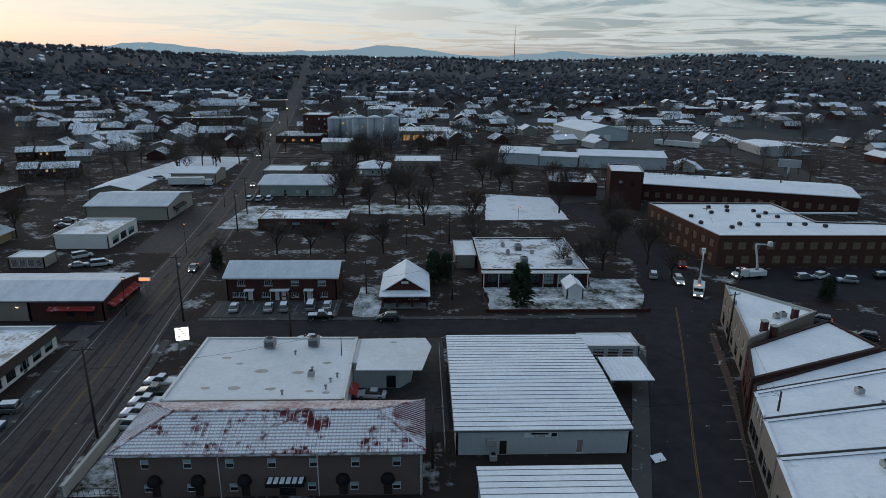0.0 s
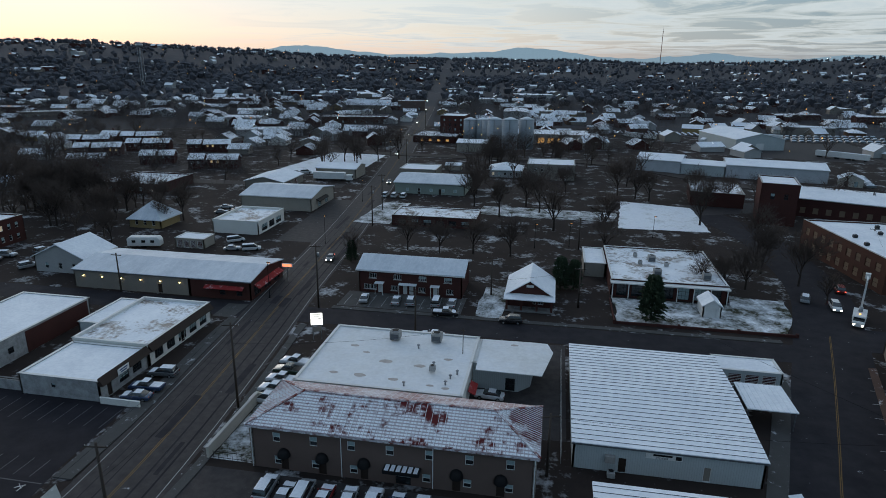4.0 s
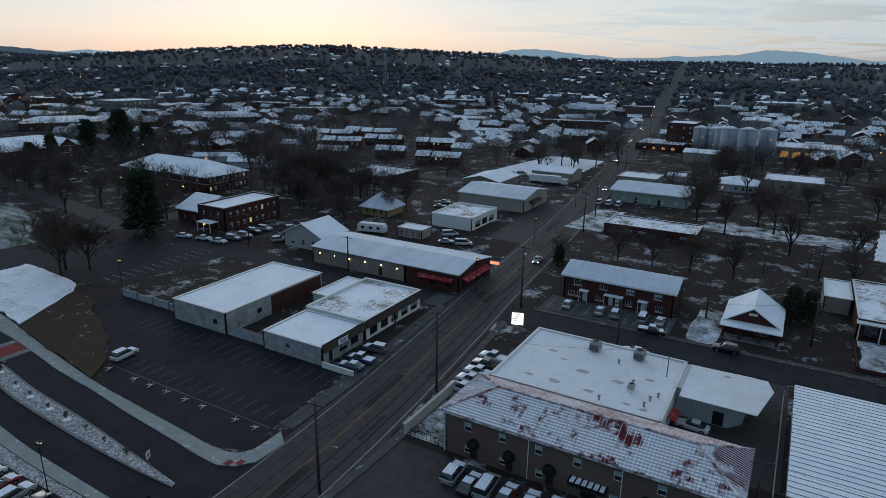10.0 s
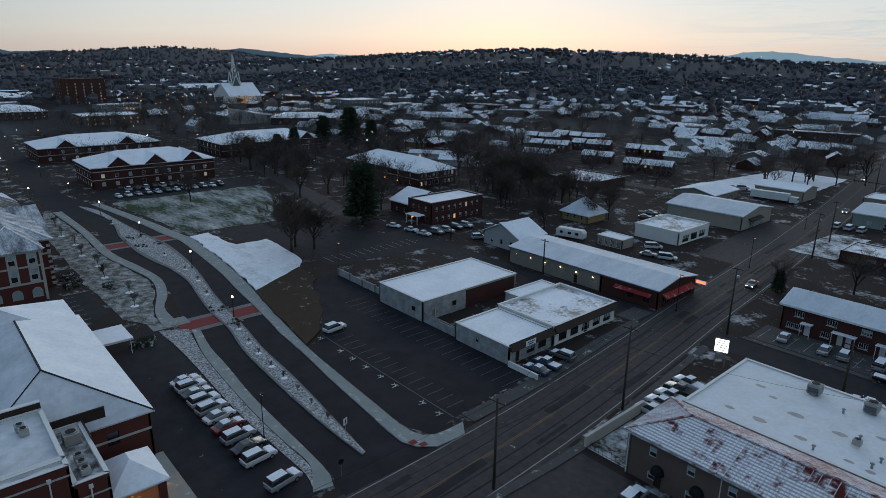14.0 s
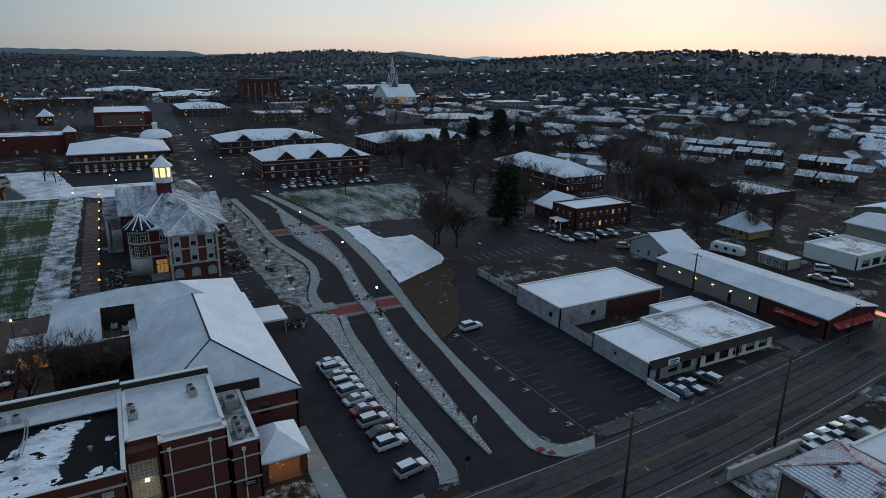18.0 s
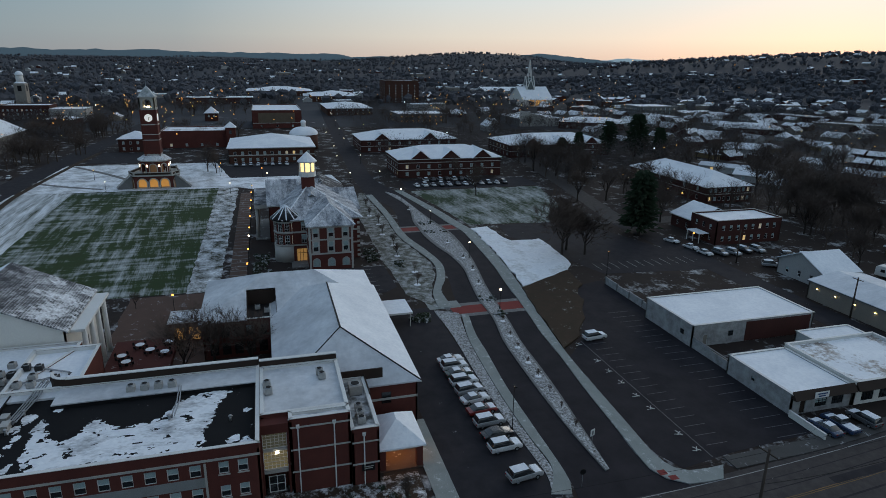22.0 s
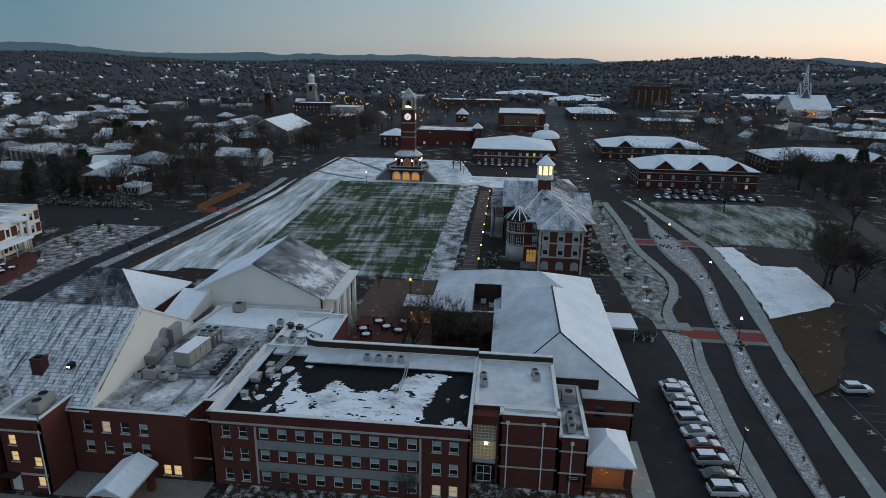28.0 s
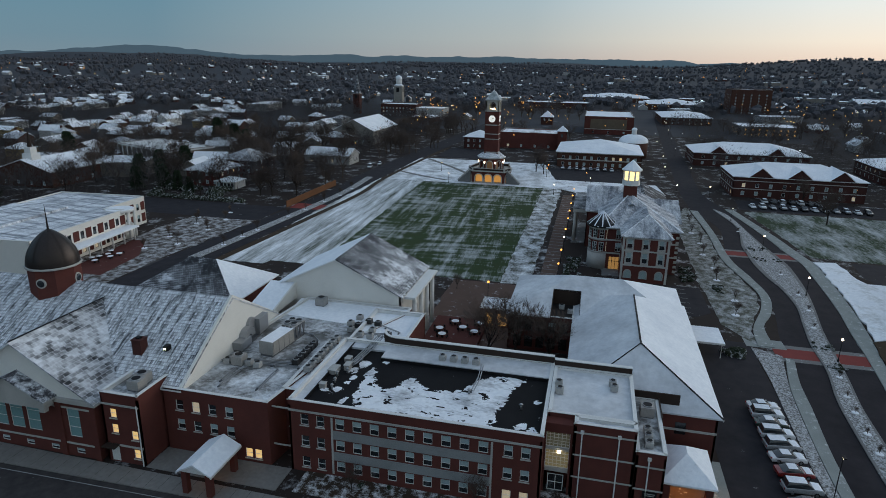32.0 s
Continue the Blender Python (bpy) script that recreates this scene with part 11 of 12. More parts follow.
# ---- near trees and shrubs ----
tree("oak", -146.5, 75.4, 1.0)
tree("oak", -151.0, 79.0, 0.9)
tree("oak", -146.0, 82, 0.8)
for x, y, s in ((-160, 107.6, 1.25), (-164, 110.5, 0.95), (21, 121.6, 0.62), (-49.6, 146, 0.36), (3, 136, 0.5), (6, 137, 0.45), (88, 124, 0.35), (91, 127, 0.3), (-331, -205, 0.9), (-318, -190, 0.8), (-178, -210, 0.6), (-222, -183, 0.75), (-300, 150, 0.8), (-310, 165, 0.9), (-262, -256, 0.9), (-345, -225, 1.0)):
    tree("pine", x, y, s)
BARE = [(-27, 215, 1.1), (-17, 202, .9), (1, 188, 1.2), (16, 185, 1.1), (54, 169, 1.0), (58, 150, .9), (60, 139, .6), (-38, 159, .8), (-29, 158, .7), (-20, 159, .8), (-10, 159, .8), (-49, 147, .6), (-88, 305, 1.1), (-95, 292, 1.0), (-104, 300, 1.1), (-80, 316, 1.2),
        (-115, 175, .8), (-9, 219, 1.0), (-4, 211, 1.1), (54, 230, .9), (62, 236, .9), (47, 205, 1.0), (-118, 168, .7), (-127, 180, .9), (-135, 165, .9), (-140, 182, 1.0), (-173, 124, .9), (-195, 200, 1.2), (-186, 188, 1.1), (-205, 190, 1.1),
        (-274, 123, 1.1), (-301, 130, 1.2), (-260, 128, 1.0), (-285, 140, 1.1), (-240, 132, 1.0), (-222, 150, .9), (-227, 78, .8), (-305, 97, .9), (-262, 80, .7), (-303, -26, .9), (-298, -22, .7), (-287, -172, 1.2), (-250, -140, 1.1), (-240, -122, 1.0), (-213, -118, .9), (-235, -117, .9), (-293, -121, 1.1), (-220, -165, 1.0), (-216, -200, 1.1),
        (-373, -150, 1.1), (-331, -150, 1.2), (-345, -170, 1.1), (-312, -160, 1.2), (-310, -200, 1.1), (-256, -190, 1.1), (-240, -215, 1.1), (-190, -190, 1.0), (-170, -215, 1.0), (-182, -240, 1.1), (-210, -250, 1.1), (-120, 148, .7), (-150, 160, 1.0), (-160, 172, 1.0), (-168, 186, 1.1), (45, 145, .8), (52, 158, .8)]
for x, y, s in BARE:
    tree("bare", x, y, s)
for x0, x1, y0, y1, n in ((14, 60, 142, 182, 6), (-30, 60, 236, 270, 8), (-60, 40, 296, 340, 10), (-180, -126, 150, 200, 9), (-300, -190, 110, 150, 8), (-330, -190, -150, -106, 8)):
    for k in range(n):
        tree("bare", RNG.uniform(x0, x1), RNG.uniform(y0, y1), RNG.uniform(0.55, 1.0))
for x, y, s in ((-168.9, 175.1, .9), (-163.4, 177.7, 1.0), (-160.1, 181.3, .9), (-158.7, 187.5, 1.0), (-182.7, 194.6, .9), (-175.5, 204.6, .9), (-152, 186, .8)):
    tree("oak", x, y, s)
tree("bare", -98.5, -15.0, 0.85)
tree("bare", -99.5, -4.5, 0.8)
tree("bare", -101.5, -10.5, 0.75)
for k in range(12):
    shrub(RNG.uniform(-216, -204), RNG.uniform(-164, -134), RNG.uniform(2.2, 3.6))
for x, y, s in ((-212, -158, .5), (-208, -150, .42), (-214, -166, .6), (-206, -172, .62), (-219, -170, .7), (-246, -178, .8), (-236, -184, .75)):
    tree("pine", x, y, s)
for x, y in ((-175, -124), (-175, -114), (-152, -118), (-166, -97.6), (-149, -98.5), (-158, -98), (-146, -111), (-140, -117), (-196, -96), (-185, -97), (-210, -95), (-222, -94), (-236, -94.6), (-162, -112), (-184, -118), (-168, -120), (-133, 32), (-142, 33.5), (-156, 32), (-166, 33), (-178, 32), (-190, 33), (-202, 32), (-215, 33), (-228, 32), (-90, 41.4), (-101, 42.4), (-80, 40.8), (-70, 40.1), (-108, 43.6), (-96, 41.9), (-85, 41.1), (-75, 40.4), (-140, 47.9), (-165, 48.6), (-130, 46.0), (-150, 48.6), (-132.5, -27.9), (-60.5, -10), (-61, 2), (-60.4, 13.5), (-208, 46.8), (-59.8, -25)):
    tree("young", x, y, RNG.uniform(0.6, 0.95) * (0.4 if y > 39 else 1.0), z=0.04)
    if x < -136 and y < -90 or x > -215 and y > 30:
        rg_ = put("planting_ring", cyl_mesh(0.85, 0.75, 0.09, SNOW, 16) if y < 39 else cyl_mesh(0.55, 0.45, 0.08, LAWN_SNOW, 12), None, "", pose(x, y, 0.2 if 41 < y < 53 else 0.10))
        tagged(rg_, "low round snow-covered planting ring under a young tree", "planting ring", "planting rings")
for k in range(16):
    shrub(-200 + RNG.uniform(-.3, .3), -161 + k * 2.5, RNG.uniform(1.9, 2.3))
for k in range(46):
    shrub(RNG.uniform(-166, -141), RNG.uniform(-4.5, -0.8), RNG.uniform(0.6, 1.1))
for k in range(26):
    shrub(RNG.uniform(-164, -152), RNG.uniform(23.6, 27), RNG.uniform(0.6, 1.0))
for k in range(18):
    shrub(-148.6 + RNG.uniform(-2.6, 2.6), 31.2 + RNG.uniform(-1.1, 1.1), RNG.uniform(0.5, 0.8), 0.04)
for k in range(16):
    shrub(-112 - RNG.uniform(0, 3), 26.6 + RNG.uniform(-0.6, 3), RNG.uniform(0.7, 1.2))
for x0, x1, y0, y1, n in ((-122, -119, 43.2, 46.6, 14), (-190, -186, 44.6, 51, 16), (-179, -176, 45, 52, 14), (-113, -110, 43, 46.4, 12)):
    for k in range(n):
        shrub(RNG.uniform(x0, x1), RNG.uniform(y0, y1), RNG.uniform(0.3, 0.5), 0.2)
for k in range(24):
    shrub(-64.2 + RNG.uniform(-0.3, 1.2) + (2.4 if k % 3 == 0 else 0), RNG.uniform(-31, 14), RNG.uniform(0.4, 0.7), 0.08)
for k in range(14):
    shrub(-105 + k * 1.7 + RNG.uniform(-.4, .4), 134 + RNG.uniform(0, 2), RNG.uniform(1.4, 2.2))
fen = thing("timber_fence", -218, -103.6, 0, 0, "tall reddish cedar board fence beside the street", "fence")
for k in range(44):
    box("fence_board", 21 - k * 1.0 - 0.92, 21 - k * 1.0, -0.06, 0.06, 0.05, 2.4 + RNG.uniform(-.04, .04), FENCE, fen)
for k in range(12):
    box("post", 21 - k * 3.9 - 0.1, 21 - k * 3.9 + 0.1, -0.2, -0.07, 0, 2.5, FENCE, fen)
chain = thing("chain_link_fence", 3.2, 86, 0, 0, "grey chain-link fence beside the warehouse", "fence")
for k in range(13):
    cyl("post", 0, -15 + k * 2.5, 0, 0.04, 0.04, 1.9, STEEL, chain, 6)
for z in (0.2, 1.0, 1.85):
    box("rail", -0.02, 0.02, -15, 15, z, z + 0.04, STEEL, chain)
dump = thing("waste_bin", -1.4, 98.6, 0, 8, "small white-topped waste container", "bin")
box("body", -0.9, 0.9, -0.6, 0.6, 0.1, 1.3, HVAC, dump, bev=0.04)
box("lid", -0.95, 0.95, -0.65, 0.65, 1.3, 1.38, SNOW, dump)
for x in (-0.7, 0.7):
    box("foot", x - 0.1, x + 0.1, -0.5, 0.5, 0, 0.1, DARK, dump)

# ---- the town beyond ----
TAKEN = [(-44, -10, 120, 140), (-110, -55, 70, 275), (-65, 30, 180, 300), (60, 160, 140, 260), (-300, -120, 100, 150), (-260, -190, 150, 182), (-175, -140, 205, 236)]
HOUSE_WALLS = [WOODSIDE, BRICK_DK, BROWNSIDE, BEIGE, BRICK_BR, WHITE_WALL, YELLOW]
HOUSE_ROOFS = [SHINGLE_WHITE, SHINGLE_WHITE, ROOF_SNOW, SHINGLE_X]


def house(x, y, rot, two=False):
    w, d = RNG.uniform(9, 15), RNG.uniform(8, 11)
    h = 5.4 if two else RNG.uniform(2.8, 3.4)
    wall = HOUSE_WALLS[RNG.randrange(len(HOUSE_WALLS))]
    rmat, rise, along = HOUSE_ROOFS[RNG.randrange(4)], RNG.uniform(1.8, 3.0), RNG.choice("xy") if w < 11 else "x"
    ins = RNG.choice((0.0, 0.0, 1.0))
    b_ = thing("house", x, y, 0, rot + (90 if along == "y" else 0), {WOODSIDE: "pale clapboard house", BRICK_DK: "dark brick house", BROWNSIDE: "brown-sided house", BEIGE: "beige house", BRICK_BR: "brown brick house", WHITE_WALL: "white house", YELLOW: "faded yellow house"}[wall] + " with a snowy roof among bare trees", "house", "houses")
    a, c, e, t = w / 2, d / 2, 0.5, 0.2
    r_ = a - ins * min(a, c)
    vs = [(-a, -c, 0), (a, -c, 0), (a, c, 0), (-a, c, 0), (-a, -c, h), (a, -c, h), (a, c, h), (-a, c, h), (-r_, 0, h + rise), (r_, 0, h + rise)]
    put("wall", mesh_of("wall", vs, [(0, 1, 5, 4), (1, 2, 6, 9, 5) if not ins else (1, 2, 6, 5), (2, 3, 7, 6), (3, 0, 4, 8, 7) if not ins else (3, 0, 4, 7)], wall), b_)
    ze, zr, re = h - rise / c * e, h + rise + t, r_ + (e if not ins else 0)
    top = [(-a - e, -c - e, ze + t), (a + e, -c - e, ze + t), (re, 0, zr), (-re, 0, zr), (a + e, c + e, ze + t), (-a - e, c + e, ze + t)]
    vs = top + [(x_, y_, z_ - t) for x_, y_, z_ in top]
    fs = [(0, 1, 2, 3), (3, 2, 4, 5), (1, 4, 2), (5, 0, 3), (6, 9, 8, 7), (9, 11, 10, 8), (0, 6, 7, 1), (1, 7, 10, 4), (4, 10, 11, 5), (5, 11, 6, 0), (7, 8, 10), (6, 11, 9)]
    if not ins:
        fs = [f for f in fs if f not in ((1, 4, 2), (5, 0, 3), (7, 8, 10), (6, 11, 9), (1, 7, 10, 4), (5, 11, 6, 0))] + [(1, 7, 8, 2), (2, 8, 10, 4), (5, 11, 9, 3), (3, 9, 6, 0)]
    put("roof", mesh_of("roof", vs, fs, rmat), b_)
    if RNG.random() < 0.5:
        put("chimney", box_mesh(0.8, 0.8, rise + 1.4, BRICK_DK), b_, "", pose(RNG.uniform(-a, a) * 0.5, 1.0, h))
    if math.hypot(x, y) < 250:
        for k, (px, py, ang) in enumerate(((-a * 0.5, -c - 0.02, 0), (a * 0.45, -c - 0.02, 0), (a + 0.02, -0.6, 90), (a * 0.5, c + 0.02, 180))):
            g = RNG.random()
            put("window", whole_window(1.2, 1.4, (1, 2), WHITE, LIT if g < 0.10 else GLASS), b_, "", pose(px, py, 0.9, 0, 0, ang))
    return b_


def blocks(cx, cy, nx, ny, dx, dy, rot, jit, two=False):
    c_, s_ = math.cos(radians(rot)), math.sin(radians(rot))
    for i in range(nx):
        for j in range(ny):
            u, v = (i - (nx - 1) / 2) * dx + RNG.uniform(-jit, jit), (j - (ny - 1) / 2) * dy + RNG.uniform(-jit, jit)
            x, y = cx + c_ * u - s_ * v, cy + s_ * u + c_ * v
            if any(a < x < b_ and c < y < d_ for a, b_, c, d_ in TAKEN):
                continue
            house(x, y, rot + RNG.choice((0, 0, 90)) + RNG.uniform(-4, 4), two)


blocks(-310, 300, 3, 3, 42, 34, 10, 8)
blocks(-150, 335, 2, 2, 34, 34, 8, 8)
def duplex(x, y, rot):
    for k, (u, v) in enumerate(((-6.4, 0.0), (1.6, 2.4), (9.2, -1.0))):
        if k == 2 and int(x + y) % 2:
            continue
        c_, s_ = math.cos(radians(rot)), math.sin(radians(rot))
        building("house", "small dark brick duplex unit with a snowy gable roof", "house", rect(-3.4, 3.4, -4.4, 4.4), 4.6 - 0.5 * (k == 1), BRICK_DK, ("gable", SHINGLE_WHITE, 1.9, "x", 0.4, DARK_BROWN), {0: [(2, 0.1, 0.9, 2.6, 1.0, 1.1, "lit" if (x * 7 + k) % 5 < 1 else "sash")]}, at=(x + c_ * u - s_ * v, y + s_ * u + c_ * v), rot=rot, group="brick duplexes")


for x, y, r in ((-264, 318, 24), (-212, 257, 26), (-187, 274, 22), (-188, 316, 20), (-158, 268, 16), (-236, 290, 24), (-222, 312, 20), (-246, 340, 24)):
    duplex(x, y, r)
for nm, lab, cat, x, y, w, d, h, rot, roof, wall in (
        ("school", "low brick school with snowy hipped roofs", "school", -406, 362, 44, 20, 4.4, 46, ("hip", SHINGLE_WHITE, 3.4, "x", 0.6, WHITE), BRICK_DK),
        ("store_building", "long low store with a snowy flat roof", "store", -420, 474, 55, 16, 4.2, 41, ("flat", ROOF_SNOW, 0.3, WHITE), BEIGE),
        ("store_building", "long flat-roofed hall among bare trees", "store", -692, 394, 58, 24, 6.5, 60, ("flat", ROOF_SNOW, 0.4, WHITE), BRICK_BR),
        ("store_building", "wide flat-roofed hall with a snowy roof", "store", -630, 494, 74, 24, 5.2, 52, ("flat", ROOF_SNOW, 0.4, WHITE), BEIGE),
        ("warehouse", "large distant white warehouse with a snowy roof", "warehouse", -1210, 834, 112, 40, 13, 55, ("flat", ROOF_SNOW, 0.4, WHITE), METAL_WALL),
        ("warehouse", "large distant pale warehouse with a snowy roof", "warehouse", -1276, 696, 150, 40, 13, 61, ("flat", ROOF_SNOW, 0.4, WHITE), METAL_WALL),
        ("college_hall", "long brick hall with a broad snowy roof", "college building", -458, 254, 50, 24, 5.5, 58, ("hip", SHINGLE_WHITE, 3.2, "x", 0.6, WHITE), BRICK_DK),
        ("storage_shed", "long low shed with a frosted metal roof", "shed", -254, 215, 22, 8, 3.0, 36, ("gable", METAL_FROST, 1.2, "x", 0.4, WHITE), WOODSIDE),
        ("house", "white house with a snowy gable roof", "house", -298, 264, 15, 10, 5.0, 40, ("gable", SHINGLE_WHITE, 2.6, "x", 0.5, WHITE), WOODSIDE),
        ("house", "pale house with a snowy gable roof", "house", -230, 211, 15, 9, 3.2, 36, ("gable", SHINGLE_WHITE, 2.2, "x", 0.5, WHITE), WOODSIDE),
        ("house", "low house with a frosted hipped roof", "house", -208, 209, 12, 9, 3.0, 30, ("hip", METAL_FROST, 2.2, "x", 0.5, WHITE), BEIGE),
        ("store_building", "white hall with a low snowy roof", "store", -266, 530, 28, 16, 5.0, 20, ("gable", METAL_SNOW, 1.2, "x", 0.4, WHITE), METAL_WALL),
        ("store_building", "tall hall with a pale blue metal roof", "store", -186, 616, 43, 24, 6.0, 12, ("gable", METAL_FROST, 4.5, "x", 0.5, WHITE), BEIGE),
        ("store_building", "long flat-roofed store with lit signs", "store", -160, 492, 52, 18, 5.0, 14, ("flat", ROOF_SNOW, 0.6, WHITE), BRICK_BR),
        ("store_building", "pinkish two-storey block beside the main street", "store", -147, 636, 27, 15, 9.0, 10, ("flat", ROOF_SNOW, 0.4, WHITE), STUCCO_PINK)):
    building(nm, lab, cat, rect(-w / 2, w / 2, -d / 2, d / 2), h, wall, roof, {0: [(max(2, int(w / 9)), 0.05, 0.95, 1.0, 1.4, 1.5, "mix")]}, at=(x, y), rot=rot)
tree("pine", -307, 199, 1.5)
tree("pine", -296, 206, 1.1)
tree("pine", -318, 188, 1.2)
lamp(-287, 200, 12, LAMP_WHITE, False)
blocks(-330, 232, 3, 1, 34, 24, 10, 5)
blocks(-360, -290, 4, 3, 40, 40, -8, 9, True)
blocks(-450, -220, 3, 2, 40, 40, -6, 8, True)
blocks(-260, -320, 5, 3, 32, 36, 0, 7, True)
blocks(-160, -290, 3, 3, 32, 34, 0, 7)
blocks(-430, 380, 4, 3, 46, 44, 10, 12)
blocks(-60, 560, 5, 3, 36, 34, 8, 8)
blocks(70, 540, 5, 3, 36, 36, -10, 8)
blocks(240, 540, 4, 3, 40, 40, -10, 10)
blocks(-230, 620, 3, 3, 46, 46, 10, 12)


def far_stock():
    """Houses, lamps and bare woods beyond the near streets, joined by kind."""
    rnd = random.Random(11)
    vs, fs, mi = [], [], []
    spots = []
    while len(spots) < 540:
        r, az = 380 + 2500 * rnd.random() ** 1.5, rnd.uniform(-42, 152)
        x, y = -r * math.sin(radians(az)), r * math.cos(radians(az))
        if r < 720 and (-700 < x < -150 and -110 < y < 240):
            continue
        if r < 640 and rnd.random() < 0.45:
            continue
        if noise.noise((x * 0.0035, y * 0.0035, 0)) < -0.18:
            continue
        if abs(x + 0.157 * y + 30) < 12 and y > 0:
            continue
        spots.append((x, y))
    while len(spots) < 700:
        r, az = 430 + 800 * rnd.random(), rnd.uniform(-42, 4)
        x, y = -r * math.sin(radians(az)), r * math.cos(radians(az))
        if not (60 < x < 260 and y < 480 or -120 < x < 62 and y < 450):
            spots.append((x, y))
    for _ in range(34):
        r, az = rnd.uniform(470, 1000), rnd.uniform(50, 76)
        spots.append((-r * math.sin(radians(az)), r * math.cos(radians(az))))
    while len(spots) < 1130:
        r, az = (400 + 560 * rnd.random(), rnd.uniform(2, 62)) if len(spots) < 960 else (300 + 620 * rnd.random() ** 1.2, rnd.uniform(112, 152))
        x, y = -r * math.sin(radians(az)), r * math.cos(radians(az))
        if abs(x + 0.157 * y + 30) < 16 or noise.noise((x * 0.006, y * 0.006, 3)) < -0.1 or any(abs(x - hx) < hr + 6 and abs(y - hy) < hr + 6 for hx, hy, hr in HOUSE_AT):
            continue
        if any((x - u) ** 2 + (y - v) ** 2 < 200 for u, v in spots[-170:]):
            continue
        spots.append((x, y))
    while len(spots) < 1560:
        r, az = 760 + 1500 * rnd.random(), rnd.uniform(-40, 150)
        x, y = -r * math.sin(radians(az)), r * math.cos(radians(az))
        if abs(x + 0.157 * y + 30) > 16 and noise.noise((x * 0.004, y * 0.004, 3)) > -0.05:
            spots.append((x, y))
    for x, y in spots:
        big = rnd.random() < 0.10
        w, d, h = (rnd.uniform(18, 46), rnd.uniform(12, 24), rnd.uniform(4, 8)) if big else (rnd.uniform(9, 16), rnd.uniform(8, 11), rnd.uniform(3, 5.4))
        rise = 0.6 if big else rnd.uniform(1.8, 3.2)
        z = hill(x, y)
        m = pose(x, y, z - 0.5, 0, 0, rnd.choice((8, 98)) + rnd.uniform(-14, 14))
        o = len(vs)
        a, b_ = w / 2, d / 2
        pts = [(-a, -b_, 0), (a, -b_, 0), (a, b_, 0), (-a, b_, 0), (-a, -b_, h), (a, -b_, h), (a, b_, h), (-a, b_, h), (-a, 0, h + rise), (a, 0, h + rise)]
        e = 0.5
        pts += [(-a - e, -b_ - e, h - 0.3), (a + e, -b_ - e, h - 0.3), (a + e, 0, h + rise + 0.12), (-a - e, 0, h + rise + 0.12), (a + e, b_ + e, h - 0.3), (-a - e, b_ + e, h - 0.3)]
        vs.extend(m @ Vector(p) for p in pts)
        q = lambda *k: tuple(o + i for i in k)
        fs += [q(0, 1, 5, 4), q(1, 2, 6, 9, 5), q(2, 3, 7, 6), q(3, 0, 4, 8, 7), q(10, 11, 12, 13), q(13, 12, 14, 15)]
        wm = rnd.randrange(3) + 1
        mi += [wm, wm, wm, wm, 0, 0]
    me = mesh_of("far_houses", vs, fs, SHINGLE_WHITE)
    for m_ in (BRICK_DK, BEIGE, WOODSIDE):
        me.materials.append(m_)
    me.polygons.foreach_set("material_index", mi)
    tagged(new("far_houses", me), "many distant small houses with snowy roofs among trees", "houses", kind="stuff")

    # lamps
    for nm, mat, count, seed in (("far_amber_lamps", LAMP_FAR, 600, 5), ("far_white_lamps", LAMP_FAR_W, 70, 9)):
        r2 = random.Random(seed)
        vs, fs = [], []
        for _ in range(count):
            r, az = 330 + 2300 * r2.random() ** 1.4, r2.uniform(-42, 152)
            if 60 < az < 125 and r2.random() < 0.4:
                r = r2.uniform(380, 1000)
            if mat is LAMP_FAR and _ >= 420:
                r, az = (r2.uniform(430, 800), r2.uniform(57, 76)) if _ < 510 else (r2.uniform(440, 760), r2.uniform(92, 107))
            x, y = -r * math.sin(radians(az)), r * math.cos(radians(az))
            s = 0.15 + r * 0.00038 * r2.uniform(0.5, 1.3)
            c = Vector((x, y, hill(x, y) + r2.uniform(9, 16)))
            o = len(vs)
            vs += [c + Vector(v) * s for v in ((1, 0, 0), (-1, 0, 0), (0, 1, 0), (0, -1, 0), (0, 0, 1), (0, 0, -1))]
            fs += [(o, o + 2, o + 4), (o + 2, o + 1, o + 4), (o + 1, o + 3, o + 4), (o + 3, o, o + 4), (o + 2, o, o + 5), (o + 1, o + 2, o + 5), (o + 3, o + 1, o + 5), (o, o + 3, o + 5)]
        tagged(new(nm, mesh_of(nm, vs, fs, mat)), "scattered distant street lamps glowing over the town", "street lamps", kind="stuff")

    # woods: every tree a spray of fine twigs, coarser with distance
    r3 = random.Random(21)
    yards = {(int((x - x / math.hypot(x, y) * d) // 10), int((y - y / math.hypot(x, y) * d) // 10)) for x, y in spots for d in (2, 10, 18, 26)}
    for lo, hi, want, twigs, size in ((250, 430, 1300, 135, 0), (430, 720, 6400, 50, 0), (720, 1400, 6200, 26, 1.1), (1400, 3900, 13500, 9, 1.9), (1500, 2600, 2000, 9, 1.9)):
        n = 0
        if lo in (250, 720):
            vs, fs = [], []
        while n < want:
            r, az = lo + (hi - lo) * r3.random() ** 0.75, r3.uniform(-44, 155) if lo != 1500 else r3.uniform(8, 66)
            x, y = -r * math.sin(radians(az)), r * math.cos(radians(az))
            dens = 0.50 + 0.9 * noise.noise((x * 0.005, y * 0.005, 4)) + min(0.8, max(0, (r - 700) / 1600))
            if 15 < az < 62:
                dens += 0.25
            if r < 1000 and az > 60:
                dens += 0.15 if az < 112 else 0.5
            if r3.random() > dens:
                continue
            if r < 620 and (-620 < x < -120 and -112 < y < 62 or 60 < x < 260 and 130 < y < 480 or -120 < x < 60 and y < 330 or -310 < x < -180 and 55 < y < 120):
                continue
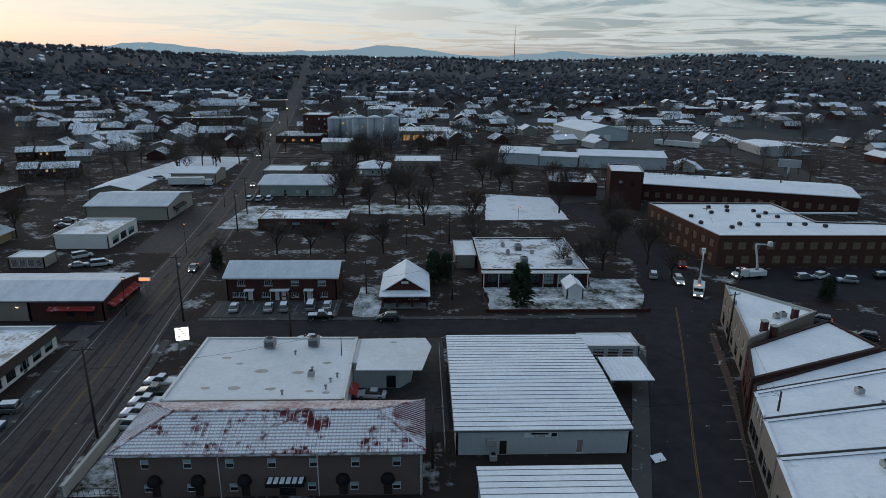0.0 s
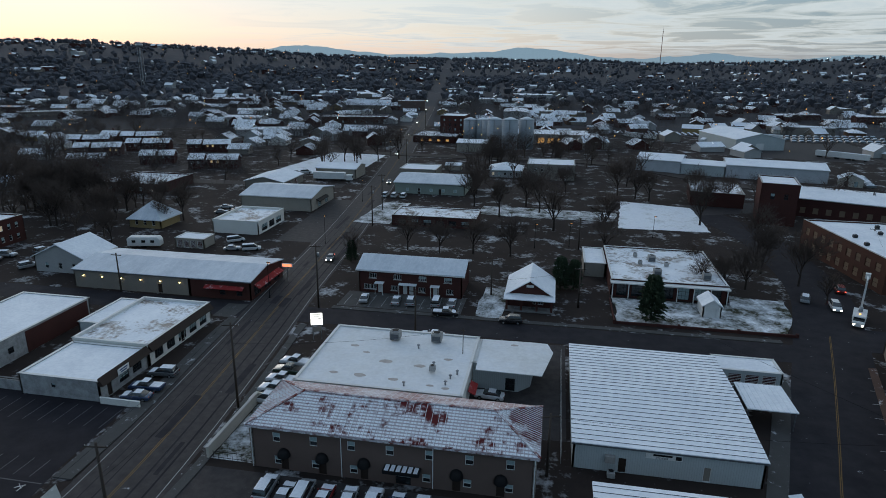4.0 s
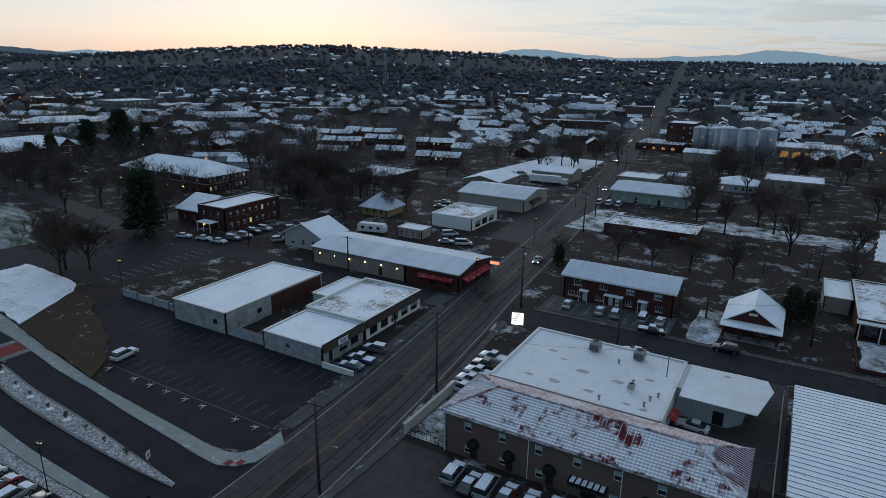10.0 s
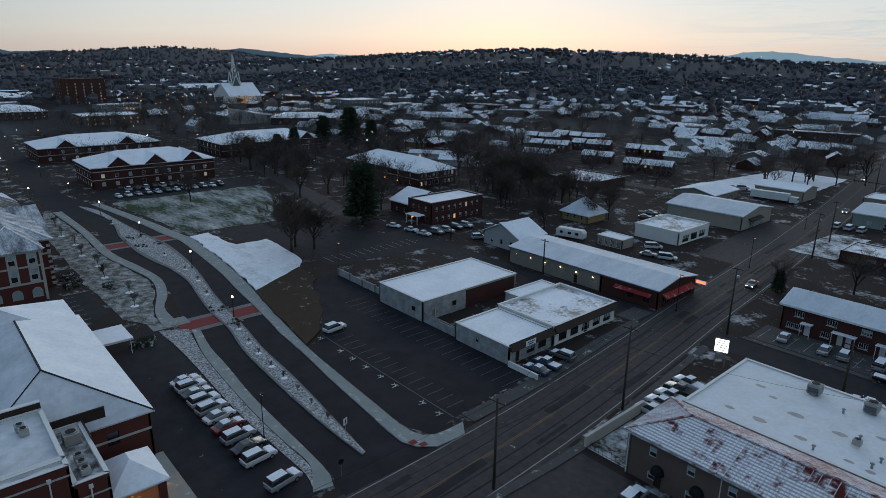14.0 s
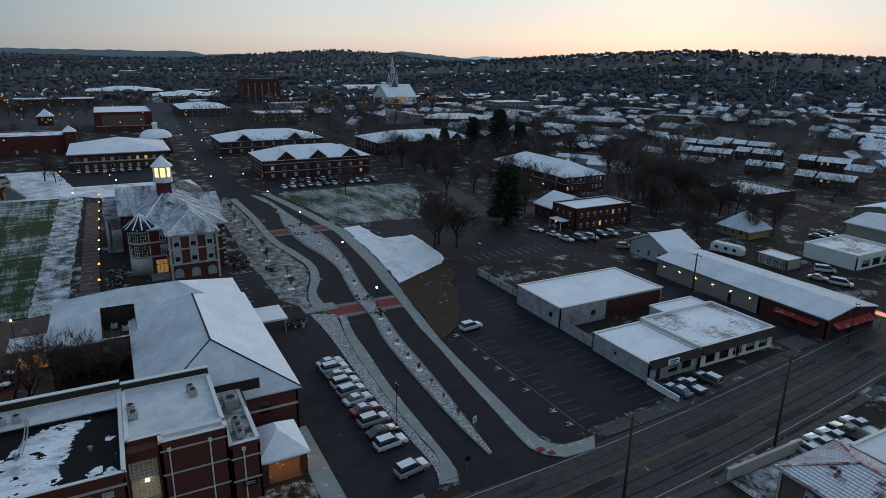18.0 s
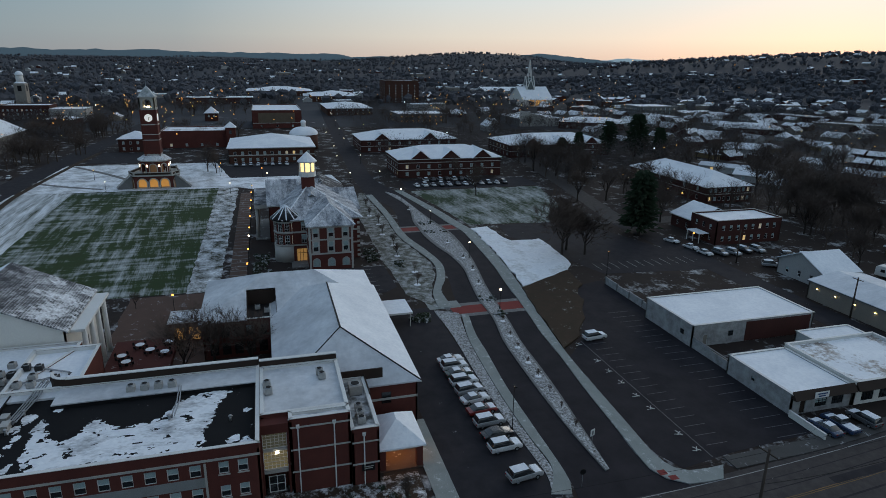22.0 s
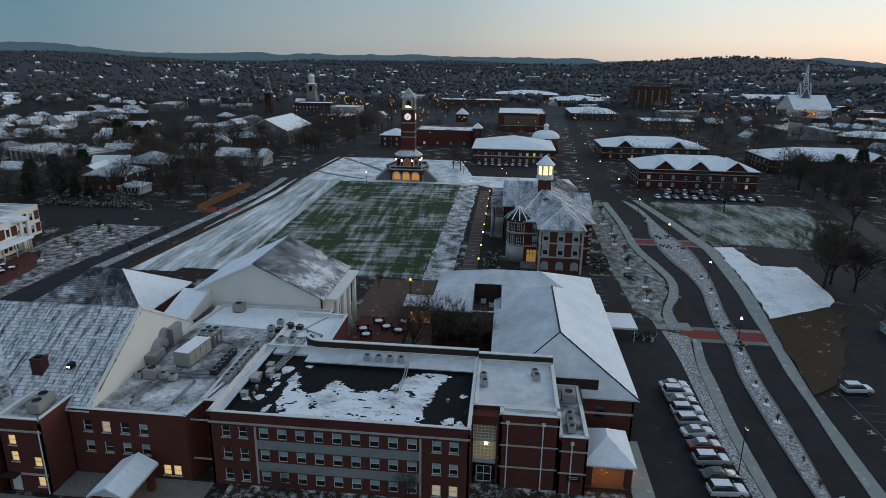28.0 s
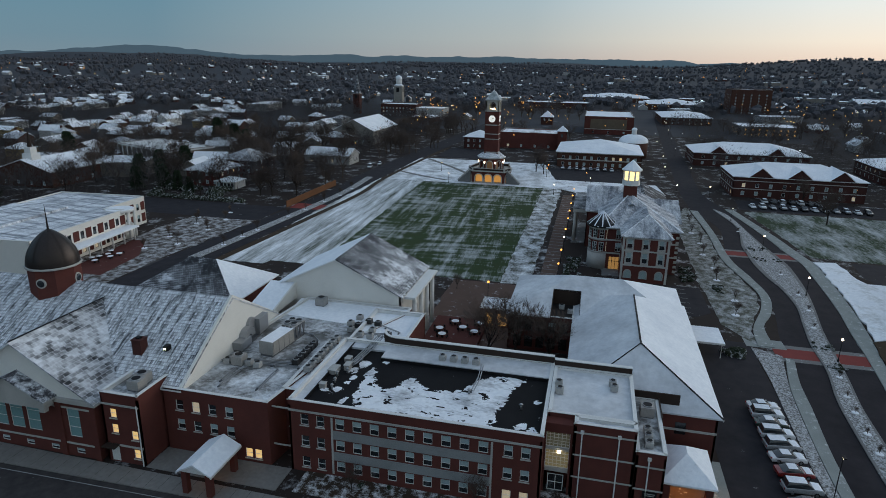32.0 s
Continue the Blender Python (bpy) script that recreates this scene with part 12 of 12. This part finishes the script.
            if abs(x + 0.157 * y + 30) < 10 and y > 0 or abs(y - 0.045 * -x - 20) < 14 and x < -180 and r < 1000:
                continue
            if r < 720 and any(abs(x - hx) < hr and abs(y - hy) < hr for hx, hy, hr in HOUSE_AT):
                continue
            if r < 1600 and (int(x // 10), int(y // 10)) in yards and r3.random() < 0.62:
                continue
            n += 1
            z = hill(x, y)
            h = r3.uniform(9, 17) if r < 720 else r3.uniform(9, 17) if lo != 1500 else r3.uniform(9, 13)
            wd_ = h * r3.uniform(0.30, 0.46) * (1.25 if size else 1.0)
            if size:
                o, rings = len(vs), (5, 5) if lo == 720 else (4, 4)
                for q, n_ in enumerate(rings):
                    for k_ in range(n_):
                        t_ = 6.283 * (k_ + 0.5 * q) / n_
                        rad = wd_ * (0.45, 0.7)[q] * r3.uniform(0.6, 1.4)
                        vs.append((x + rad * math.cos(t_), y + rad * math.sin(t_), z + h * ((0.10, 0.52)[q] + r3.uniform(-0.10, 0.12))))
                vs.append((x + r3.uniform(-1, 1), y + r3.uniform(-1, 1), z + h * r3.uniform(0.66, 0.82)))
                n_ = rings[0]
                for k_ in range(n_):
                    j_ = (k_ + 1) % n_
                    fs += [(o + k_, o + j_, o + n_ + k_), (o + j_, o + n_ + j_, o + n_ + k_), (o + n_ + k_, o + n_ + j_, o + 2 * n_)]
            if not size:
                o = len(vs)
                vs += [(x - 0.16, y, z), (x + 0.16, y, z), (x, y, z + h * 0.7)]
                fs.append((o, o + 1, o + 2))
            for _ in range(twigs):
                a, u = r3.uniform(0, 6.283), r3.random()
                rr = wd_ * math.sqrt(r3.random())
                cz = z + h * (0.30 + 0.62 * u * (1 - 0.45 * (rr / wd_) ** 2))
                c_, s_ = math.cos(a), math.sin(a)
                cx_, cy_2 = x + rr * c_, y + rr * s_
                o = len(vs)
                t = r3.uniform(0, 6.283)
                if size:
                    s = size * r3.uniform(0.6, 1.4)
                    vs += [(cx_ - s * math.cos(t) * 0.42, cy_2 - s * math.sin(t) * 0.42, cz - s * 0.7), (cx_ + s * math.cos(t) * 0.42, cy_2 + s * math.sin(t) * 0.42, cz - s * r3.uniform(0.0, 0.6)), (cx_ + 0.3 * s * math.sin(t), cy_2 - 0.3 * s * math.cos(t), cz + s * r3.uniform(0.5, 1.0))]
                else:
                    l, w = r3.uniform(1.0, 2.4), (0.10 if r < 430 else 0.19)
                    vs += [(cx_ - w * math.sin(t), cy_2 + w * math.cos(t), cz), (cx_ + w * math.sin(t), cy_2 - w * math.cos(t), cz + 0.05), (cx_ + l * (0.5 * c_ + 0.5 * math.cos(t)), cy_2 + l * (0.5 * s_ + 0.5 * math.sin(t)), cz + l * r3.uniform(0.1, 0.9))]
                fs.append((o, o + 1, o + 2))
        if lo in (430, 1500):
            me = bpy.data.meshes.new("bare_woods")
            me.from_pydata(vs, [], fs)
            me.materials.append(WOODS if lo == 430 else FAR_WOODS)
            tagged(new("bare_woods", me), "bare winter woods between the houses" if lo == 430 else "dense distant winter woods on the hills, tinted grey for haze", "woods", kind="stuff")


HOUSE_AT = [(o.location.x, o.location.y, {"house": 11, "dormitory": 30, "college building": 24}.get(o.get("category"), 16)) for o in scene.objects if o.type == "EMPTY" and o.get("category") in ("house", "dormitory", "office", "church", "college building", "store", "warehouse", "mill", "silo", "shed", "school")]
far_stock()


def joined_trees():
    """Street and garden trees among the houses, too many to count, joined."""
    rnd = random.Random(77)
    kinds = []
    for k in range(4):
        a, b_ = tree_meshes(900 + k, 15 + k, 0.40 + 0.05 * k, None, 0.26)
        co = np.array([v.co[:] for me_ in (a, b_) for v in me_.vertices])
        fa = [tuple(p.vertices) for p in a.polygons] + [tuple(i + len(a.vertices) for i in p.vertices) for p in b_.polygons]
        kinds.append((co, fa))
        bpy.data.meshes.remove(a)
        bpy.data.meshes.remove(b_)
    vs, fs, count = [], [], 0
    for x0, x1, y0, y1, n in ((-46, 60, 262, 345, 20), (-132, -70, 275, 350, 14), (-190, -126, 140, 250, 26), (-330, -182, 122, 160, 30), (-330, -182, 180, 360, 80), (-440, -205, -270, -106, 125), (62, 140, 236, 290, 8), (-520, -305, -140, -102, 30), (-486, -422, -112, -12, 30), (-372, -338, -108, -92, 8), (-690, -600, -130, 50, 24), (-560, -385, 60, 210, 42), (-60, 60, 345, 470, 16), (140, 260, 250, 470, 12), (-420, -310, 200, 300, 20)):
        tries = 0
        while n > 0 and tries < 4000:
            tries += 1
            x, y = rnd.uniform(x0, x1), rnd.uniform(y0, y1)
            if noise.noise((x * 0.02, y * 0.02, 6)) < rnd.uniform(-0.35, 0.25) or any(abs(x - hx) < hr * 0.75 and abs(y - hy) < hr * 0.75 for hx, hy, hr in HOUSE_AT) or abs(x + 0.157 * y + 30) < 9:
                continue
            if any(0 < math.hypot(kx, ky) - math.hypot(x, y) < 60 and abs(math.atan2(kx, ky) - math.atan2(x, y)) < 0.10 for kx, ky in ((-277, -212), (-232, -152), (-396, -147), (-262, -156))):
                continue
            n -= 1
            s_, a_ = rnd.uniform(0.65, 1.1), rnd.uniform(0, 6.28)
            co, fa = kinds[rnd.randrange(4)]
            c_, q_ = math.cos(a_) * s_, math.sin(a_) * s_
            out = np.empty_like(co)
            out[:, 0] = co[:, 0] * c_ - co[:, 1] * q_ + x
            out[:, 1] = co[:, 0] * q_ + co[:, 1] * c_ + y
            out[:, 2] = co[:, 2] * s_ + hill(x, y)
            vs.append(out)
            fs.extend(tuple(i + count for i in f) for f in fa)
            count += len(co)
    me = bpy.data.meshes.new("bare_trees")
    me.from_pydata(np.concatenate(vs).tolist(), [], fs)
    me.materials.append(TWIG)
    tagged(new("bare_trees", me), "bare brown winter trees between houses and streets", "trees", kind="stuff")


joined_trees()
